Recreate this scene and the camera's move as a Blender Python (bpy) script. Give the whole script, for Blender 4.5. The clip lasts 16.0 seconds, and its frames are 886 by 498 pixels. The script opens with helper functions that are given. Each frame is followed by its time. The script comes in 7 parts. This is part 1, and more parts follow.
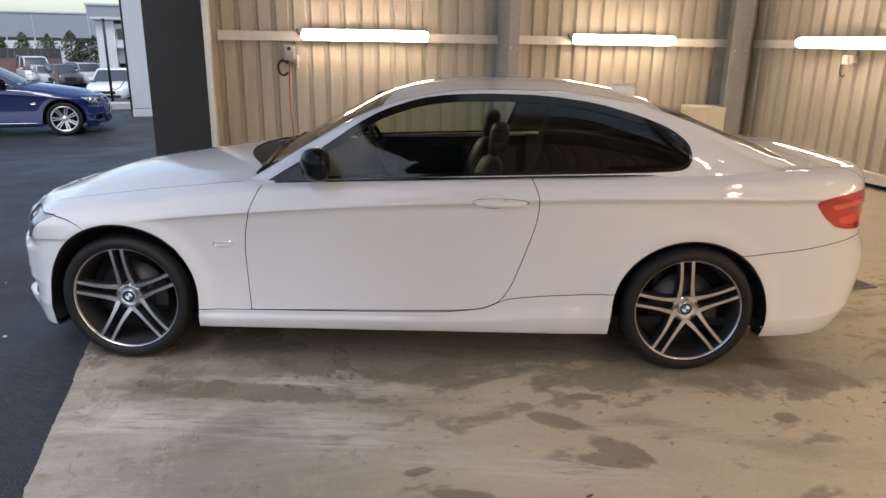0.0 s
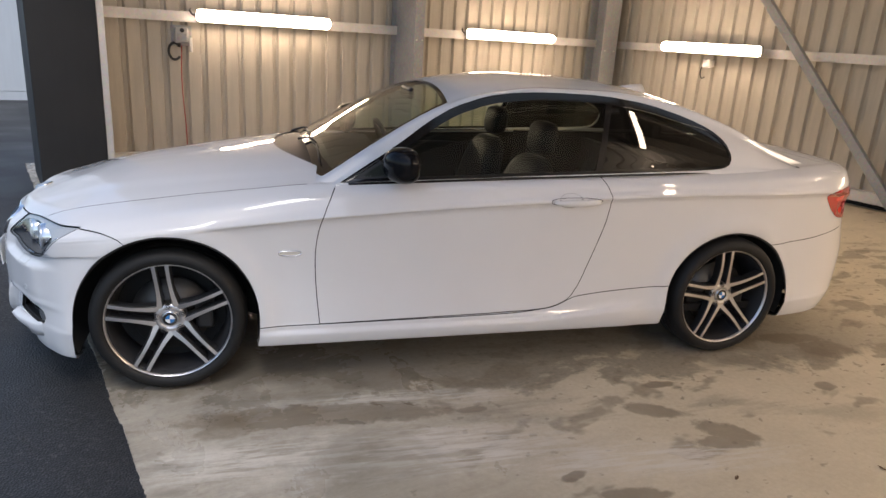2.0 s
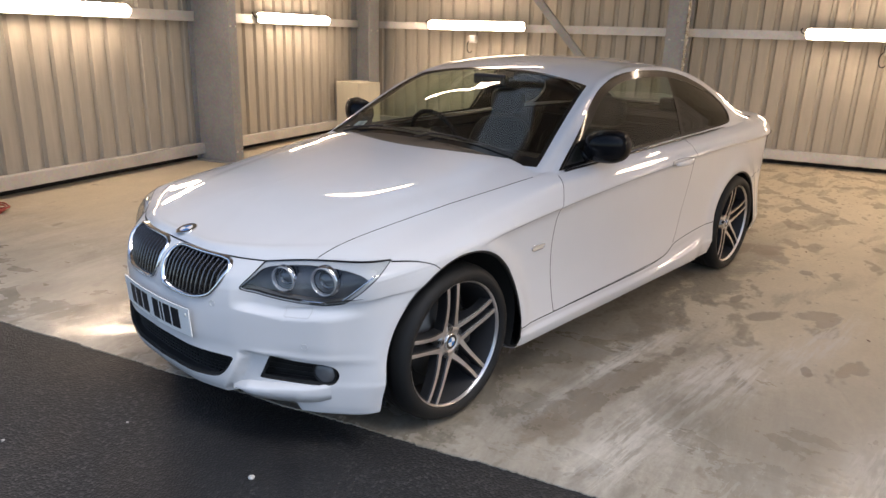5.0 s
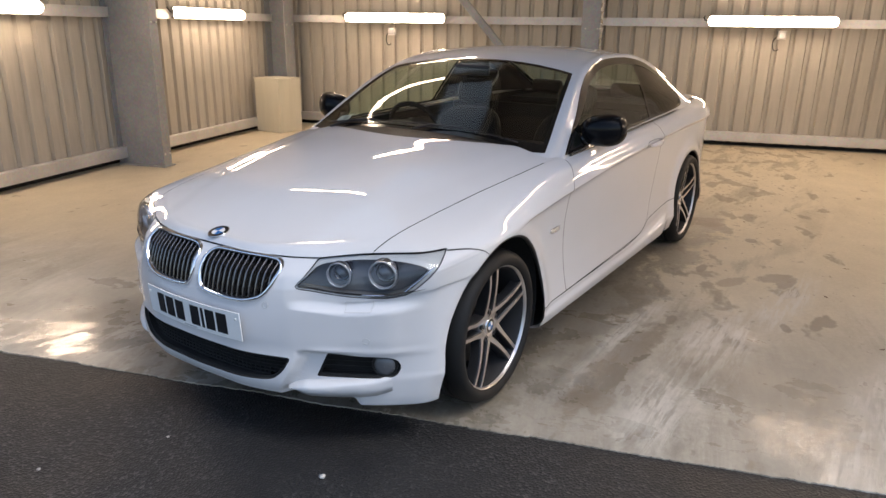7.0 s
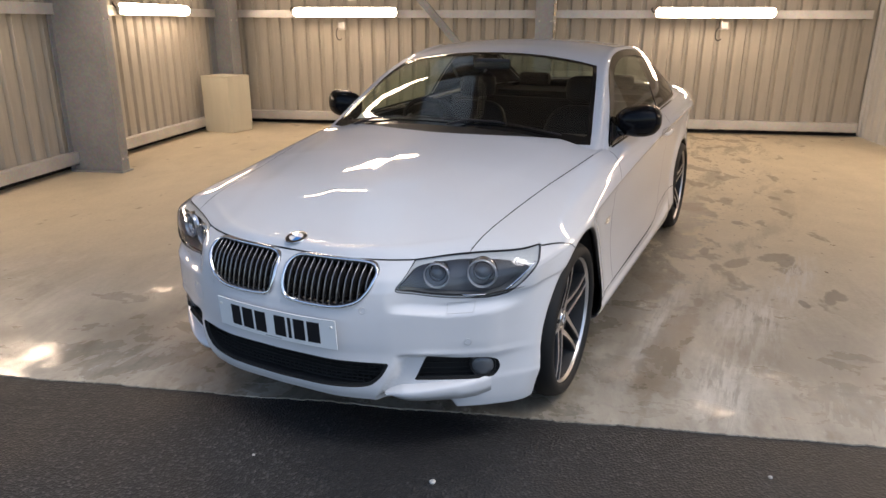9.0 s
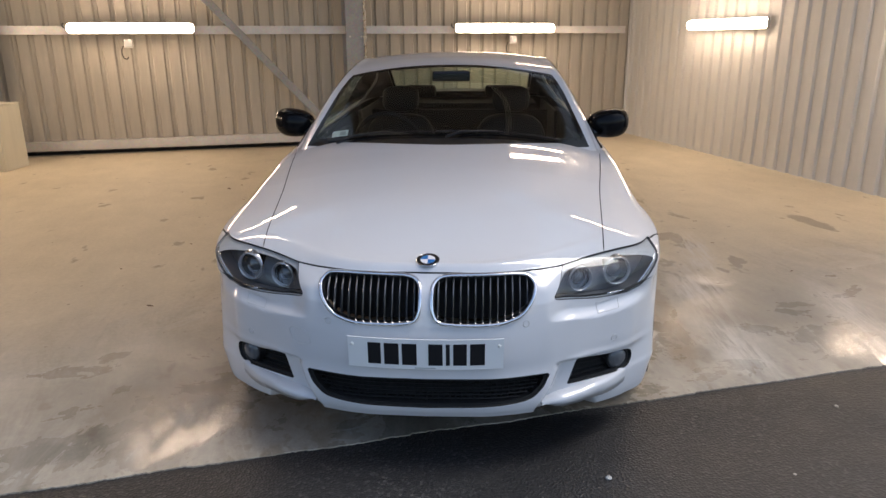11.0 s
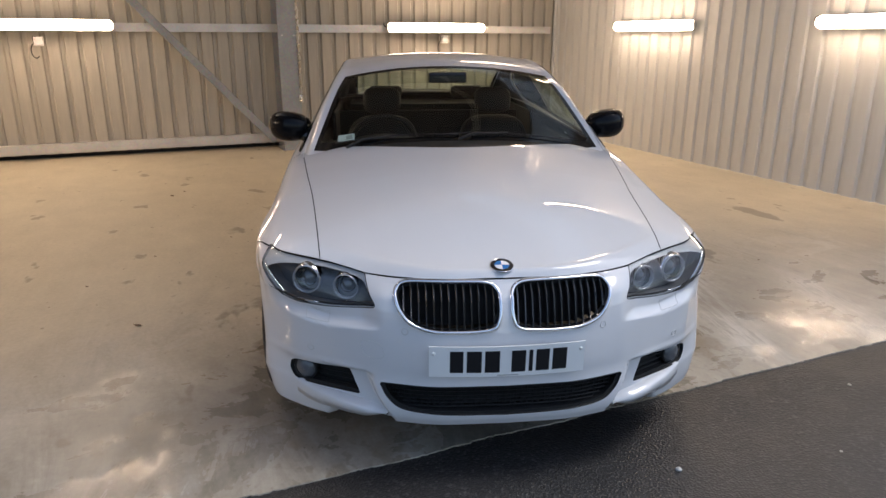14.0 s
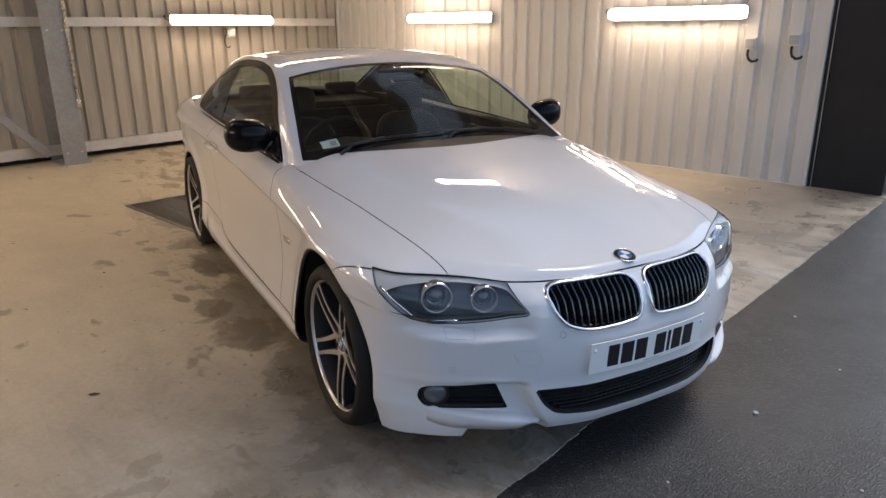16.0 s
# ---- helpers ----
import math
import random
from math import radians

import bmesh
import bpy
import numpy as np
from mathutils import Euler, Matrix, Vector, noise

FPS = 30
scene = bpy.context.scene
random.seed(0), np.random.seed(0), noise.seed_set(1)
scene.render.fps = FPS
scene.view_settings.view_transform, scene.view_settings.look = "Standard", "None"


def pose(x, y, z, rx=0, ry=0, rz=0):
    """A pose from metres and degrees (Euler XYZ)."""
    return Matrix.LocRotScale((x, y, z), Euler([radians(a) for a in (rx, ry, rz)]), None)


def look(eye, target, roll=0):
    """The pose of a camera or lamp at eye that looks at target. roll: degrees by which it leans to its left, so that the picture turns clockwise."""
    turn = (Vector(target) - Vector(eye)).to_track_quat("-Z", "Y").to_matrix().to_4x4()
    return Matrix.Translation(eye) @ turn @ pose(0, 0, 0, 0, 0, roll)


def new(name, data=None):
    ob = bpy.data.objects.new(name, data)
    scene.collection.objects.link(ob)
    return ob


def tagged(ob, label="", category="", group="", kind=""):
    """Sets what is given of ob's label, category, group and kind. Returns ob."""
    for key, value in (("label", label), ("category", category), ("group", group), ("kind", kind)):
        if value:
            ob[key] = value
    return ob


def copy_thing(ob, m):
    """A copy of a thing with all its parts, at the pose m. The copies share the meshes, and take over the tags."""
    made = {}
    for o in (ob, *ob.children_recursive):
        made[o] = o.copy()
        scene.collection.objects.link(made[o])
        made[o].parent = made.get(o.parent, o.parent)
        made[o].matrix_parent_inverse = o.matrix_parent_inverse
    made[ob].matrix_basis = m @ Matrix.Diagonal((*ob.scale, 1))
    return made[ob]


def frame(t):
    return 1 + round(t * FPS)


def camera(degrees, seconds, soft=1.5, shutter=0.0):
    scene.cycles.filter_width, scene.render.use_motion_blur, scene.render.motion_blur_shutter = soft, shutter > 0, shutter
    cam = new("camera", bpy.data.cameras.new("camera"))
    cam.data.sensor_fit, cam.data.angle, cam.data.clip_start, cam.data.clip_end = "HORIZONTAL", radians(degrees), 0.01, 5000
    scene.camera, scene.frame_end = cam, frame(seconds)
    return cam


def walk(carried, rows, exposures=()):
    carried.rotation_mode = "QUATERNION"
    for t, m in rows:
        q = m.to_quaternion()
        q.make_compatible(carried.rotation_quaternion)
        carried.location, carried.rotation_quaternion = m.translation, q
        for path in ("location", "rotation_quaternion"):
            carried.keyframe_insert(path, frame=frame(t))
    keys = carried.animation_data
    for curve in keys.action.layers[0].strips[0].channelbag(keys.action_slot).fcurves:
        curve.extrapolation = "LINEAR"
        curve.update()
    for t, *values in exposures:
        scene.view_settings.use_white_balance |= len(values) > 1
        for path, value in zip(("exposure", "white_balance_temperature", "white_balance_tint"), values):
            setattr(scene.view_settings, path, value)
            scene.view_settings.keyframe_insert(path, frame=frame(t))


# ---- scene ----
cam = camera(65.5, 16.0)
PATH = [
    (0, (0.313, -4.324, 1.568), (0.869, -2.492, 0.989), 0.9),
    (0.5, (0.256, -4.171, 1.558), (0.886, -2.386, 0.911), 2.8),
    (1, (-0.077, -4.04, 1.542), (0.631, -2.29, 0.881), 1.9),
    (1.5, (-0.419, -3.883, 1.52), (0.468, -2.195, 0.915), 3.2),
    (2, (-0.81, -3.697, 1.553), (0.255, -2.109, 0.965), 3.6),
    (2.5, (-1.28, -3.514, 1.553), (-0.076, -2.02, 0.989), 2.3),
    (3, (-1.619, -3.168, 1.505), (-0.277, -1.791, 0.955), 1.5),
    (3.5, (-1.951, -2.833, 1.508), (-0.469, -1.609, 0.955), 2.0),
    (4, (-2.23, -2.454, 1.505), (-0.647, -1.39, 0.902), 1.4),
    (4.5, (-2.368, -2.081, 1.484), (-0.694, -1.18, 0.861), 0.4),
    (4.7, (-2.439, -1.958, 1.488), (-0.739, -1.099, 0.876), 1.0),
    (6.8, (-2.812, -1.299, 1.481), (-0.977, -0.784, 0.875), 0.9),
    (7, (-2.794, -1.293, 1.476), (-0.959, -0.782, 0.866), 0.8),
    (7.5, (-2.803, -1.289, 1.484), (-0.972, -0.768, 0.871), 0.2),
    (8, (-2.777, -1.267, 1.48), (-0.951, -0.733, 0.864), 0.3),
    (8.5, (-2.788, -1.081, 1.459), (-0.939, -0.636, 0.838), 1.2),
    (9, (-2.896, -0.686, 1.474), (-1.017, -0.403, 0.85), 0.2),
    (9.5, (-2.894, -0.309, 1.447), (-0.989, -0.202, 0.85), -1.0),
    (9.7, (-2.9, -0.16, 1.413), (-0.984, -0.139, 0.841), -1.2),
    (11.8, (-2.755, 0.951, 1.494), (-0.945, 0.353, 0.889), 0.4),
    (12, (-2.765, 0.962, 1.501), (-0.949, 0.365, 0.905), 0.2),
    (12.5, (-2.755, 0.971, 1.504), (-0.937, 0.361, 0.922), 0.3),
    (13, (-2.737, 0.973, 1.495), (-0.927, 0.355, 0.904), 0.3),
    (13.5, (-2.692, 0.994, 1.496), (-0.889, 0.359, 0.902), 0.5),
    (14, (-2.576, 1.247, 1.47), (-0.816, 0.497, 0.884), 0.1),
    (14.5, (-2.411, 1.529, 1.48), (-0.75, 0.585, 0.889), 1.2),
    (15, (-2.161, 1.813, 1.501), (-0.581, 0.725, 0.933), 0.4),
    (15.5, (-1.924, 2.102, 1.487), (-0.485, 0.851, 0.883), -0.2),
    (16, (-1.726, 2.292, 1.494), (-0.417, 0.909, 0.883), -0.4),
]
walk(cam, [(t, look(eye, target, roll)) for t, eye, target, roll in PATH], [(0, 0.80), (4.5, 0.82), (8, 0.73), (12.5, 0.635), (16, 0.71)])

# ---- world, daylight and exposure ----
world = bpy.data.worlds.new("sky")
scene.world = world
world.use_nodes = True
wn, wl = world.node_tree.nodes, world.node_tree.links
sky = wn.new("ShaderNodeTexSky")
sky.sky_type, sky.sun_disc = "NISHITA", False
sky.sun_elevation, sky.sun_rotation = radians(62), radians(190)
sky.air_density, sky.dust_density, sky.ozone_density = 0.9, 1.8, 0.7
wl.new(sky.outputs["Color"], wn["Background"].inputs["Color"])
wn["Background"].inputs["Strength"].default_value = 0.15
sun = new("sun", bpy.data.lights.new("sun", "SUN"))
sun.data.energy, sun.data.angle, sun.data.color = 1.0, radians(25), (1.0, 0.98, 0.95)
sun.matrix_world = look((-1.5, -6, 12), (0, 0, 0))

TUBE_POWER = 25.5        # radiance of the lamp diffusers

# ---- materials ----
CAR_TURN = radians(-17.6)        # the way the parked car stands

def mat(name, base=(0.5, 0.5, 0.5), rough=0.5, metal=0.0, **more):
    m = bpy.data.materials.new(name)
    m.use_nodes = True
    b = m.node_tree.nodes["Principled BSDF"]
    b.inputs["Base Color"].default_value = (*base, 1)
    b.inputs["Roughness"].default_value = rough
    b.inputs["Metallic"].default_value = metal
    for k, v in more.items():
        b.inputs[k.replace("_", " ")].default_value = v
    return m


def node(m, kind, operation="", data_type="", blend_type=""):
    n = m.node_tree.nodes.new(kind)
    if operation:
        n.operation = operation
    if data_type:
        n.data_type = data_type
    if blend_type:
        n.blend_type = blend_type
    return n


def link(m, a, b):
    m.node_tree.links.new(a, b)


def bsdf(m):
    return m.node_tree.nodes["Principled BSDF"]


def coords(m, scale=(1, 1, 1), kind="Object"):
    tc, mp = node(m, "ShaderNodeTexCoord"), node(m, "ShaderNodeMapping")
    mp.inputs["Scale"].default_value = scale
    link(m, tc.outputs[kind], mp.inputs["Vector"])
    return mp.outputs["Vector"]


def noise_tex(m, vec, scale, detail=4.0, rough=0.55, distort=0.0):
    n = node(m, "ShaderNodeTexNoise")
    n.inputs["Scale"].default_value, n.inputs["Detail"].default_value = scale, detail
    n.inputs["Roughness"].default_value, n.inputs["Distortion"].default_value = rough, distort
    link(m, vec, n.inputs["Vector"])
    return n.outputs["Fac"]


def stretched(m, vec, scale):
    mp = node(m, "ShaderNodeMapping")
    mp.inputs["Scale"].default_value = scale
    link(m, vec, mp.inputs["Vector"])
    return mp.outputs["Vector"]


def ramp(m, fac, stops):
    r = node(m, "ShaderNodeValToRGB")
    el = r.color_ramp.elements
    while len(el) < len(stops):
        el.new(0.5)
    for e, (p, c) in zip(el, stops):
        e.position, e.color = p, (*(c if isinstance(c, tuple) else (c, c, c)), 1)
    link(m, fac, r.inputs["Fac"])
    return r.outputs["Color"]


def mix(m, fac, a, b, blend="MIX"):
    n = node(m, "ShaderNodeMix", data_type="RGBA", blend_type=blend)
    for sock, v in ((n.inputs["Factor"], fac), (n.inputs[6], a), (n.inputs[7], b)):
        if isinstance(v, (int, float)):
            sock.default_value = v if sock.type == "VALUE" else (v, v, v, 1)
        elif isinstance(v, tuple):
            sock.default_value = (*v, 1)
        else:
            link(m, v, sock)
    return n.outputs[2]


def bump(m, height, strength=0.2, distance=0.01):
    b = node(m, "ShaderNodeBump")
    b.inputs["Strength"].default_value, b.inputs["Distance"].default_value = strength, distance
    link(m, height, b.inputs["Height"])
    link(m, b.outputs["Normal"], bsdf(m).inputs["Normal"])


def make_concrete():
    """A pale buff slab: dry at the back, damp and grey towards the open side, water stains and painted contact shade
    round the parked car.
    """
    m = mat("concrete", (0.40, 0.36, 0.28), 0.55)
    v = coords(m)
    big, mid, fine = noise_tex(m, v, 0.55, 5, 0.6, 0.3), noise_tex(m, v, 3.0, 6, 0.65), noise_tex(m, v, 60, 3)
    wide = noise_tex(m, v, 1.1, 6, 0.7, 0.5)
    base = ramp(m, big, [(0.3, (0.51, 0.44, 0.313)), (0.55, (0.605, 0.523, 0.375)), (0.75, (0.66, 0.575, 0.415))])
    base = mix(m, 0.35, base, ramp(m, mid, [(0.3, (0.37, 0.32, 0.235)), (0.7, (0.63, 0.545, 0.405))]))
    st = noise_tex(m, coords(m, (0.8, 3.2, 1)), 1.3, 8, 0.72, 0.9)
    base = mix(m, 0.15, base, ramp(m, st, [(0.35, (0.31, 0.27, 0.20)), (0.65, (0.60, 0.53, 0.40))]))

    def math2(op, a, b, c=None):
        n = node(m, "ShaderNodeMath", operation=op)
        for k, val in enumerate((a, b, c)):
            if isinstance(val, (int, float)):
                n.inputs[k].default_value = val
            elif val is not None:
                link(m, val, n.inputs[k])
        return n.outputs[0]

    def span(val, lo, hi, a=0.0, b=1.0):
        n = node(m, "ShaderNodeMapRange")
        n.interpolation_type = "SMOOTHSTEP"
        link(m, val, n.inputs["Value"])
        for k, q in (("From Min", lo), ("From Max", hi), ("To Min", a), ("To Max", b)):
            n.inputs[k].default_value = q
        return n.outputs["Result"]
    sep, tc = node(m, "ShaderNodeSeparateXYZ"), node(m, "ShaderNodeTexCoord")
    link(m, tc.outputs["Object"], sep.inputs["Vector"])
    # damp front of the slab: greyer, smoother
    wob = math2("MULTIPLY_ADD", wide, 3.4, sep.outputs["X"])
    damp = span(wob, 1.3, 3.4, 1.0, 0.0)
    grey = ramp(m, st, [(0.32, (0.165, 0.145, 0.122)), (0.5, (0.285, 0.258, 0.22)), (0.68, (0.415, 0.386, 0.343))])
    base = mix(m, math2("MULTIPLY", damp, 0.85), base, grey)
    # water run-off stains along the car's flanks plus painted contact shade, strongest beneath it
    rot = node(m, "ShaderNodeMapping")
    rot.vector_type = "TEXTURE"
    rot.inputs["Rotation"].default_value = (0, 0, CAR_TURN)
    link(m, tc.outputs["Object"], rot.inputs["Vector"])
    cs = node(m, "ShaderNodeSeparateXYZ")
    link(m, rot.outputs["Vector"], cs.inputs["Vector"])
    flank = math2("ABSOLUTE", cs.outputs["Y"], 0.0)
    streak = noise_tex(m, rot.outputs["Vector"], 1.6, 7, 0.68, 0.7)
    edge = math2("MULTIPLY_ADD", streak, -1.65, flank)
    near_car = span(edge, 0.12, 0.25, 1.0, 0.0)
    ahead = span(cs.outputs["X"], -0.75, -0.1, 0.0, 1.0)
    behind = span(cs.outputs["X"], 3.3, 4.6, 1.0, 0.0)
    drip_shade = math2("MULTIPLY", math2("MULTIPLY", near_car, ahead), behind)
    base = mix(m, math2("MULTIPLY", drip_shade, 0.62), base, (0.10, 0.086, 0.066))
    runs = noise_tex(m, stretched(m, rot.outputs["Vector"], (0.55, 2.6, 1)), 1.5, 6, 0.6, 0.4)
    run = math2("MULTIPLY", span(runs, 0.52, 0.66), math2("MULTIPLY", span(flank, 1.0, 2.2, 0.62, 0.0), span(cs.outputs["Y"], 0.8, 1.4, 1.0, 0.3)))
    base = mix(m, math2("MULTIPLY", run, ahead), base, (0.17, 0.145, 0.105))
    # separate spots and blotches, thick near the car and thin far off
    spots = noise_tex(m, coords(m, (0.8, 1.3, 1)), 3.6, 3, 0.5, 0.25)
    reach = math2("MULTIPLY", span(flank, 0.7, 2.4, 0.125, 0.0), span(cs.outputs["Y"], 0.7, 1.5, 1.0, 0.35))
    sp = math2("ADD", spots, reach)
    bl = span(sp, 0.66, 0.725, 0.0, 0.62)
    base = mix(m, bl, base, (0.15, 0.118, 0.078))
    # small splashes and grit
    dots = noise_tex(m, coords(m, (0.9, 1.2, 1)), 17, 2, 0.5, 0.1)
    near_dots = math2("ADD", dots, math2("MULTIPLY", reach, 0.9))
    base = mix(m, span(near_dots, 0.70, 0.78, 0.0, 0.55), base, (0.15, 0.12, 0.085))
    grit = noise_tex(m, v, 38, 4, 0.7)
    base = mix(m, 0.16, base, ramp(m, grit, [(0.3, (0.22, 0.195, 0.15)), (0.7, (0.66, 0.59, 0.46))]))
    # pale scoured bands and single wet patches, in the car's own directions
    shiver = noise_tex(m, rot.outputs["Vector"], 9.0, 5, 0.65, 0.4)
    fray = noise_tex(m, stretched(m, rot.outputs["Vector"], (1.5, 14, 1)), 2.2, 5, 0.7, 0.3)

    def patch(x, y, rx, ry, turn, soft):
        mp, ln = node(m, "ShaderNodeMapping"), node(m, "ShaderNodeVectorMath", operation="LENGTH")
        mp.vector_type = "TEXTURE"
        mp.inputs["Location"].default_value = (x, y, 0)
        mp.inputs["Rotation"].default_value = (0, 0, radians(turn))
        mp.inputs["Scale"].default_value = (rx, ry, 1)
        link(m, rot.outputs["Vector"], mp.inputs["Vector"])
        link(m, mp.outputs["Vector"], ln.inputs[0])
        return span(math2("MULTIPLY_ADD", shiver, 1.5, ln.outputs["Value"]), 1.75 - soft, 1.75 + soft, 1.0, 0.0)

    def patches(rows, soft):
        total = 0.0
        for row in rows:
            total = math2("MAXIMUM", patch(*row, soft), total)
        return total
    scoured = patches(((0.85, -1.10, 0.55, 0.07, -3), (0.95, -1.50, 0.60, 0.16, -4), (0.25, -1.45, 0.30, 0.10, 8), (1.9, -1.72, 0.5, 0.10, -6), (0.5, -2.2, 0.7, 0.12, -5)), 0.55)
    base = mix(m, math2("MULTIPLY", scoured, span(fray, 0.42, 0.60, 0.12, 0.85)), base, (0.58, 0.545, 0.48))
    soaked = patches(((0.62, -1.18, 0.56, 0.085, -3), (2.08, -1.38, 0.15, 0.055, -22), (2.30, -1.59, 0.14, 0.06, -35), (1.70, -1.93, 0.08, 0.055, 0), (3.45, -0.93, 0.16, 0.11, -10),
                      (3.34, -0.77, 0.20, 0.07, -5), (3.10, -1.31, 0.055, 0.04, 0), (2.23, -1.16, 0.09, 0.03, 0), (1.50, -1.77, 0.06, 0.025, 20), (1.26, -1.24, 0.07, 0.025, 0), (2.24, -1.67, 0.15, 0.045, -12),
                      (2.17, 0.95, 0.24, 0.075, 6), (1.44, 1.06, 0.15, 0.10, 0), (1.00, 0.98, 0.22, 0.15, 0), (0.40, 0.93, 0.16, 0.11, 0), (1.69, 1.19, 0.09, 0.035, 15), (2.80, -2.90, 0.28, 0.08, 17), (1.68, -1.91, 0.14, 0.035, -8)), 0.17)
    base = mix(m, math2("MULTIPLY", soaked, math2("MULTIPLY_ADD", mid, 0.5, 0.42)), base, (0.15, 0.116, 0.077))
    # trodden dust scraped pale in streaks
    scr = noise_tex(m, coords(m, (0.9, 3.5, 1)), 2.3, 9, 0.75, 1.2)
    base = mix(m, math2("MULTIPLY", span(scr, 0.60, 0.70), math2("MULTIPLY", damp, 0.55)), base, (0.56, 0.53, 0.48))
    # wet film: glossy in patches near the edge
    film = math2("MULTIPLY", damp, span(mid, 0.34, 0.62))
    edge_wet = math2("MULTIPLY", span(sep.outputs["X"], 0.0, 1.3, 1.0, 0.0), span(wide, 0.43, 0.56))
    base = mix(m, math2("MULTIPLY", edge_wet, 0.52), base, ramp(m, st, [(0.35, (0.10, 0.088, 0.07)), (0.7, (0.24, 0.215, 0.18))]))
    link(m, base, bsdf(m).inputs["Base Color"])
    rgh = math2("SUBTRACT", 0.66, math2("MULTIPLY", film, 0.26))
    rgh = math2("SUBTRACT", rgh, math2("MULTIPLY", edge_wet, 0.22))
    rgh = math2("SUBTRACT", rgh, math2("MULTIPLY", math2("MAXIMUM", drip_shade, soaked), 0.16))
    # wet scum that shines by the slab's edge
    shine = patches(((-0.60, 0.97, 0.26, 0.12, -42), (0.30, -2.05, 0.30, 0.16, 48), (0.39, -1.24, 0.10, 0.07, 40), (-0.75, 1.35, 0.2, 0.12, -30)), 0.35)
    rgh = math2("SUBTRACT", rgh, math2("MULTIPLY", math2("MULTIPLY", shine, span(fray, 0.40, 0.58, 0.25, 1.0)), 0.45))
    # shallow water standing in a few hollows by the edge
    pool = noise_tex(m, coords(m, (1.5, 0.9, 1)), 2.2, 6, 0.62, 0.6)
    wet = math2("MULTIPLY", span(pool, 0.55, 0.63), span(sep.outputs["X"], 0.1, 1.9, 1.0, 0.0))
    rgh = math2("MAXIMUM", math2("SUBTRACT", rgh, math2("MULTIPLY", wet, 0.34)), 0.13)
    link(m, rgh, bsdf(m).inputs["Roughness"])
    relief = math2("ADD", math2("MULTIPLY", mid, 0.6), math2("MULTIPLY", fine, math2("SUBTRACT", 1.0, edge_wet)))
    bump(m, relief, 0.14, 0.008)
    return m


def make_tarmac():
    m = mat("tarmac", (0.03, 0.03, 0.032), 0.6, 0.0, Specular_IOR_Level=0.55)
    v = coords(m)
    big, fine = noise_tex(m, v, 0.9, 5, 0.65), noise_tex(m, v, 55, 4, 0.75)
    vor, tint = node(m, "ShaderNodeTexVoronoi"), node(m, "ShaderNodeSeparateColor")
    vor.inputs["Scale"].default_value = 105
    link(m, v, vor.inputs["Vector"])
    link(m, vor.outputs["Color"], tint.inputs["Color"])
    # chips of stone, some pale, in dark binder
    chips = ramp(m, tint.outputs["Red"], [(0.0, (0.008, 0.008, 0.009)), (0.5, (0.014, 0.014, 0.015)), (0.8, (0.029, 0.029, 0.029)), (1.0, (0.085, 0.083, 0.079))])
    worn = ramp(m, big, [(0.40, 0.30), (0.60, 1.0)])
    base = mix(m, worn, (0.014, 0.014, 0.015), chips)
    base = mix(m, ramp(m, fine, [(0.45, 0.45), (0.62, 0.0)]), base, (0.010, 0.010, 0.011))
    link(m, base, bsdf(m).inputs["Base Color"])
    link(m, ramp(m, big, [(0.35, 0.42), (0.65, 0.66)]), bsdf(m).inputs["Roughness"])
    bump(m, vor.outputs["Distance"], 0.45, 0.008)
    return m


def make_metal_sheet(name, col, rough, dirt):
    m = mat(name, col, rough)
    v = coords(m)
    st = noise_tex(m, coords(m, (7, 7, 0.6)), 2.0, 4, 0.6)
    blotch = noise_tex(m, v, 1.3, 4)
    dark = tuple(c * (1 - dirt) for c in col)
    base = mix(m, ramp(m, st, [(0.35, 0.0), (0.75, 0.7)]), col, dark)
    base = mix(m, ramp(m, blotch, [(0.4, 0.0), (0.8, 0.5)]), base, tuple(c * (1 - dirt * 0.6) for c in col))
    link(m, base, bsdf(m).inputs["Base Color"])
    link(m, ramp(m, blotch, [(0.3, rough - 0.08), (0.7, rough + 0.1)]), bsdf(m).inputs["Roughness"])
    bump(m, noise_tex(m, v, 25, 2), 0.05, 0.004)
    return m


def make_galv(name, col, rough, metal):
    m = mat(name, col, rough, metal)
    v = coords(m)
    vor = node(m, "ShaderNodeTexVoronoi")
    vor.inputs["Scale"].default_value = 45
    link(m, v, vor.inputs["Vector"])
    base = mix(m, ramp(m, noise_tex(m, v, 3, 4), [(0.35, 0.0), (0.7, 0.6)]), col, tuple(c * 0.7 for c in col))
    base = mix(m, 0.15, base, vor.outputs["Color"], "SOFT_LIGHT")
    link(m, base, bsdf(m).inputs["Base Color"])
    link(m, ramp(m, noise_tex(m, v, 9, 3), [(0.3, rough - 0.1), (0.7, rough + 0.12)]), bsdf(m).inputs["Roughness"])
    return m


def make_paint(name, col, flake=0.0):
    m = mat(name, col, 0.6, 0.0, Specular_IOR_Level=0.05, Coat_Weight=1.0, Coat_Roughness=0.012, Coat_IOR=1.62)
    v = coords(m)
    bump_h = noise_tex(m, v, 900, 1)
    dust = noise_tex(m, v, 2.2, 5, 0.6)
    base = mix(m, ramp(m, dust, [(0.45, 0.0), (0.8, 0.10)]), col, tuple(c * 0.72 for c in col))
    link(m, base, bsdf(m).inputs["Base Color"])
    link(m, ramp(m, dust, [(0.4, 0.008), (0.75, 0.022)]), bsdf(m).inputs["Coat Roughness"])
    return m


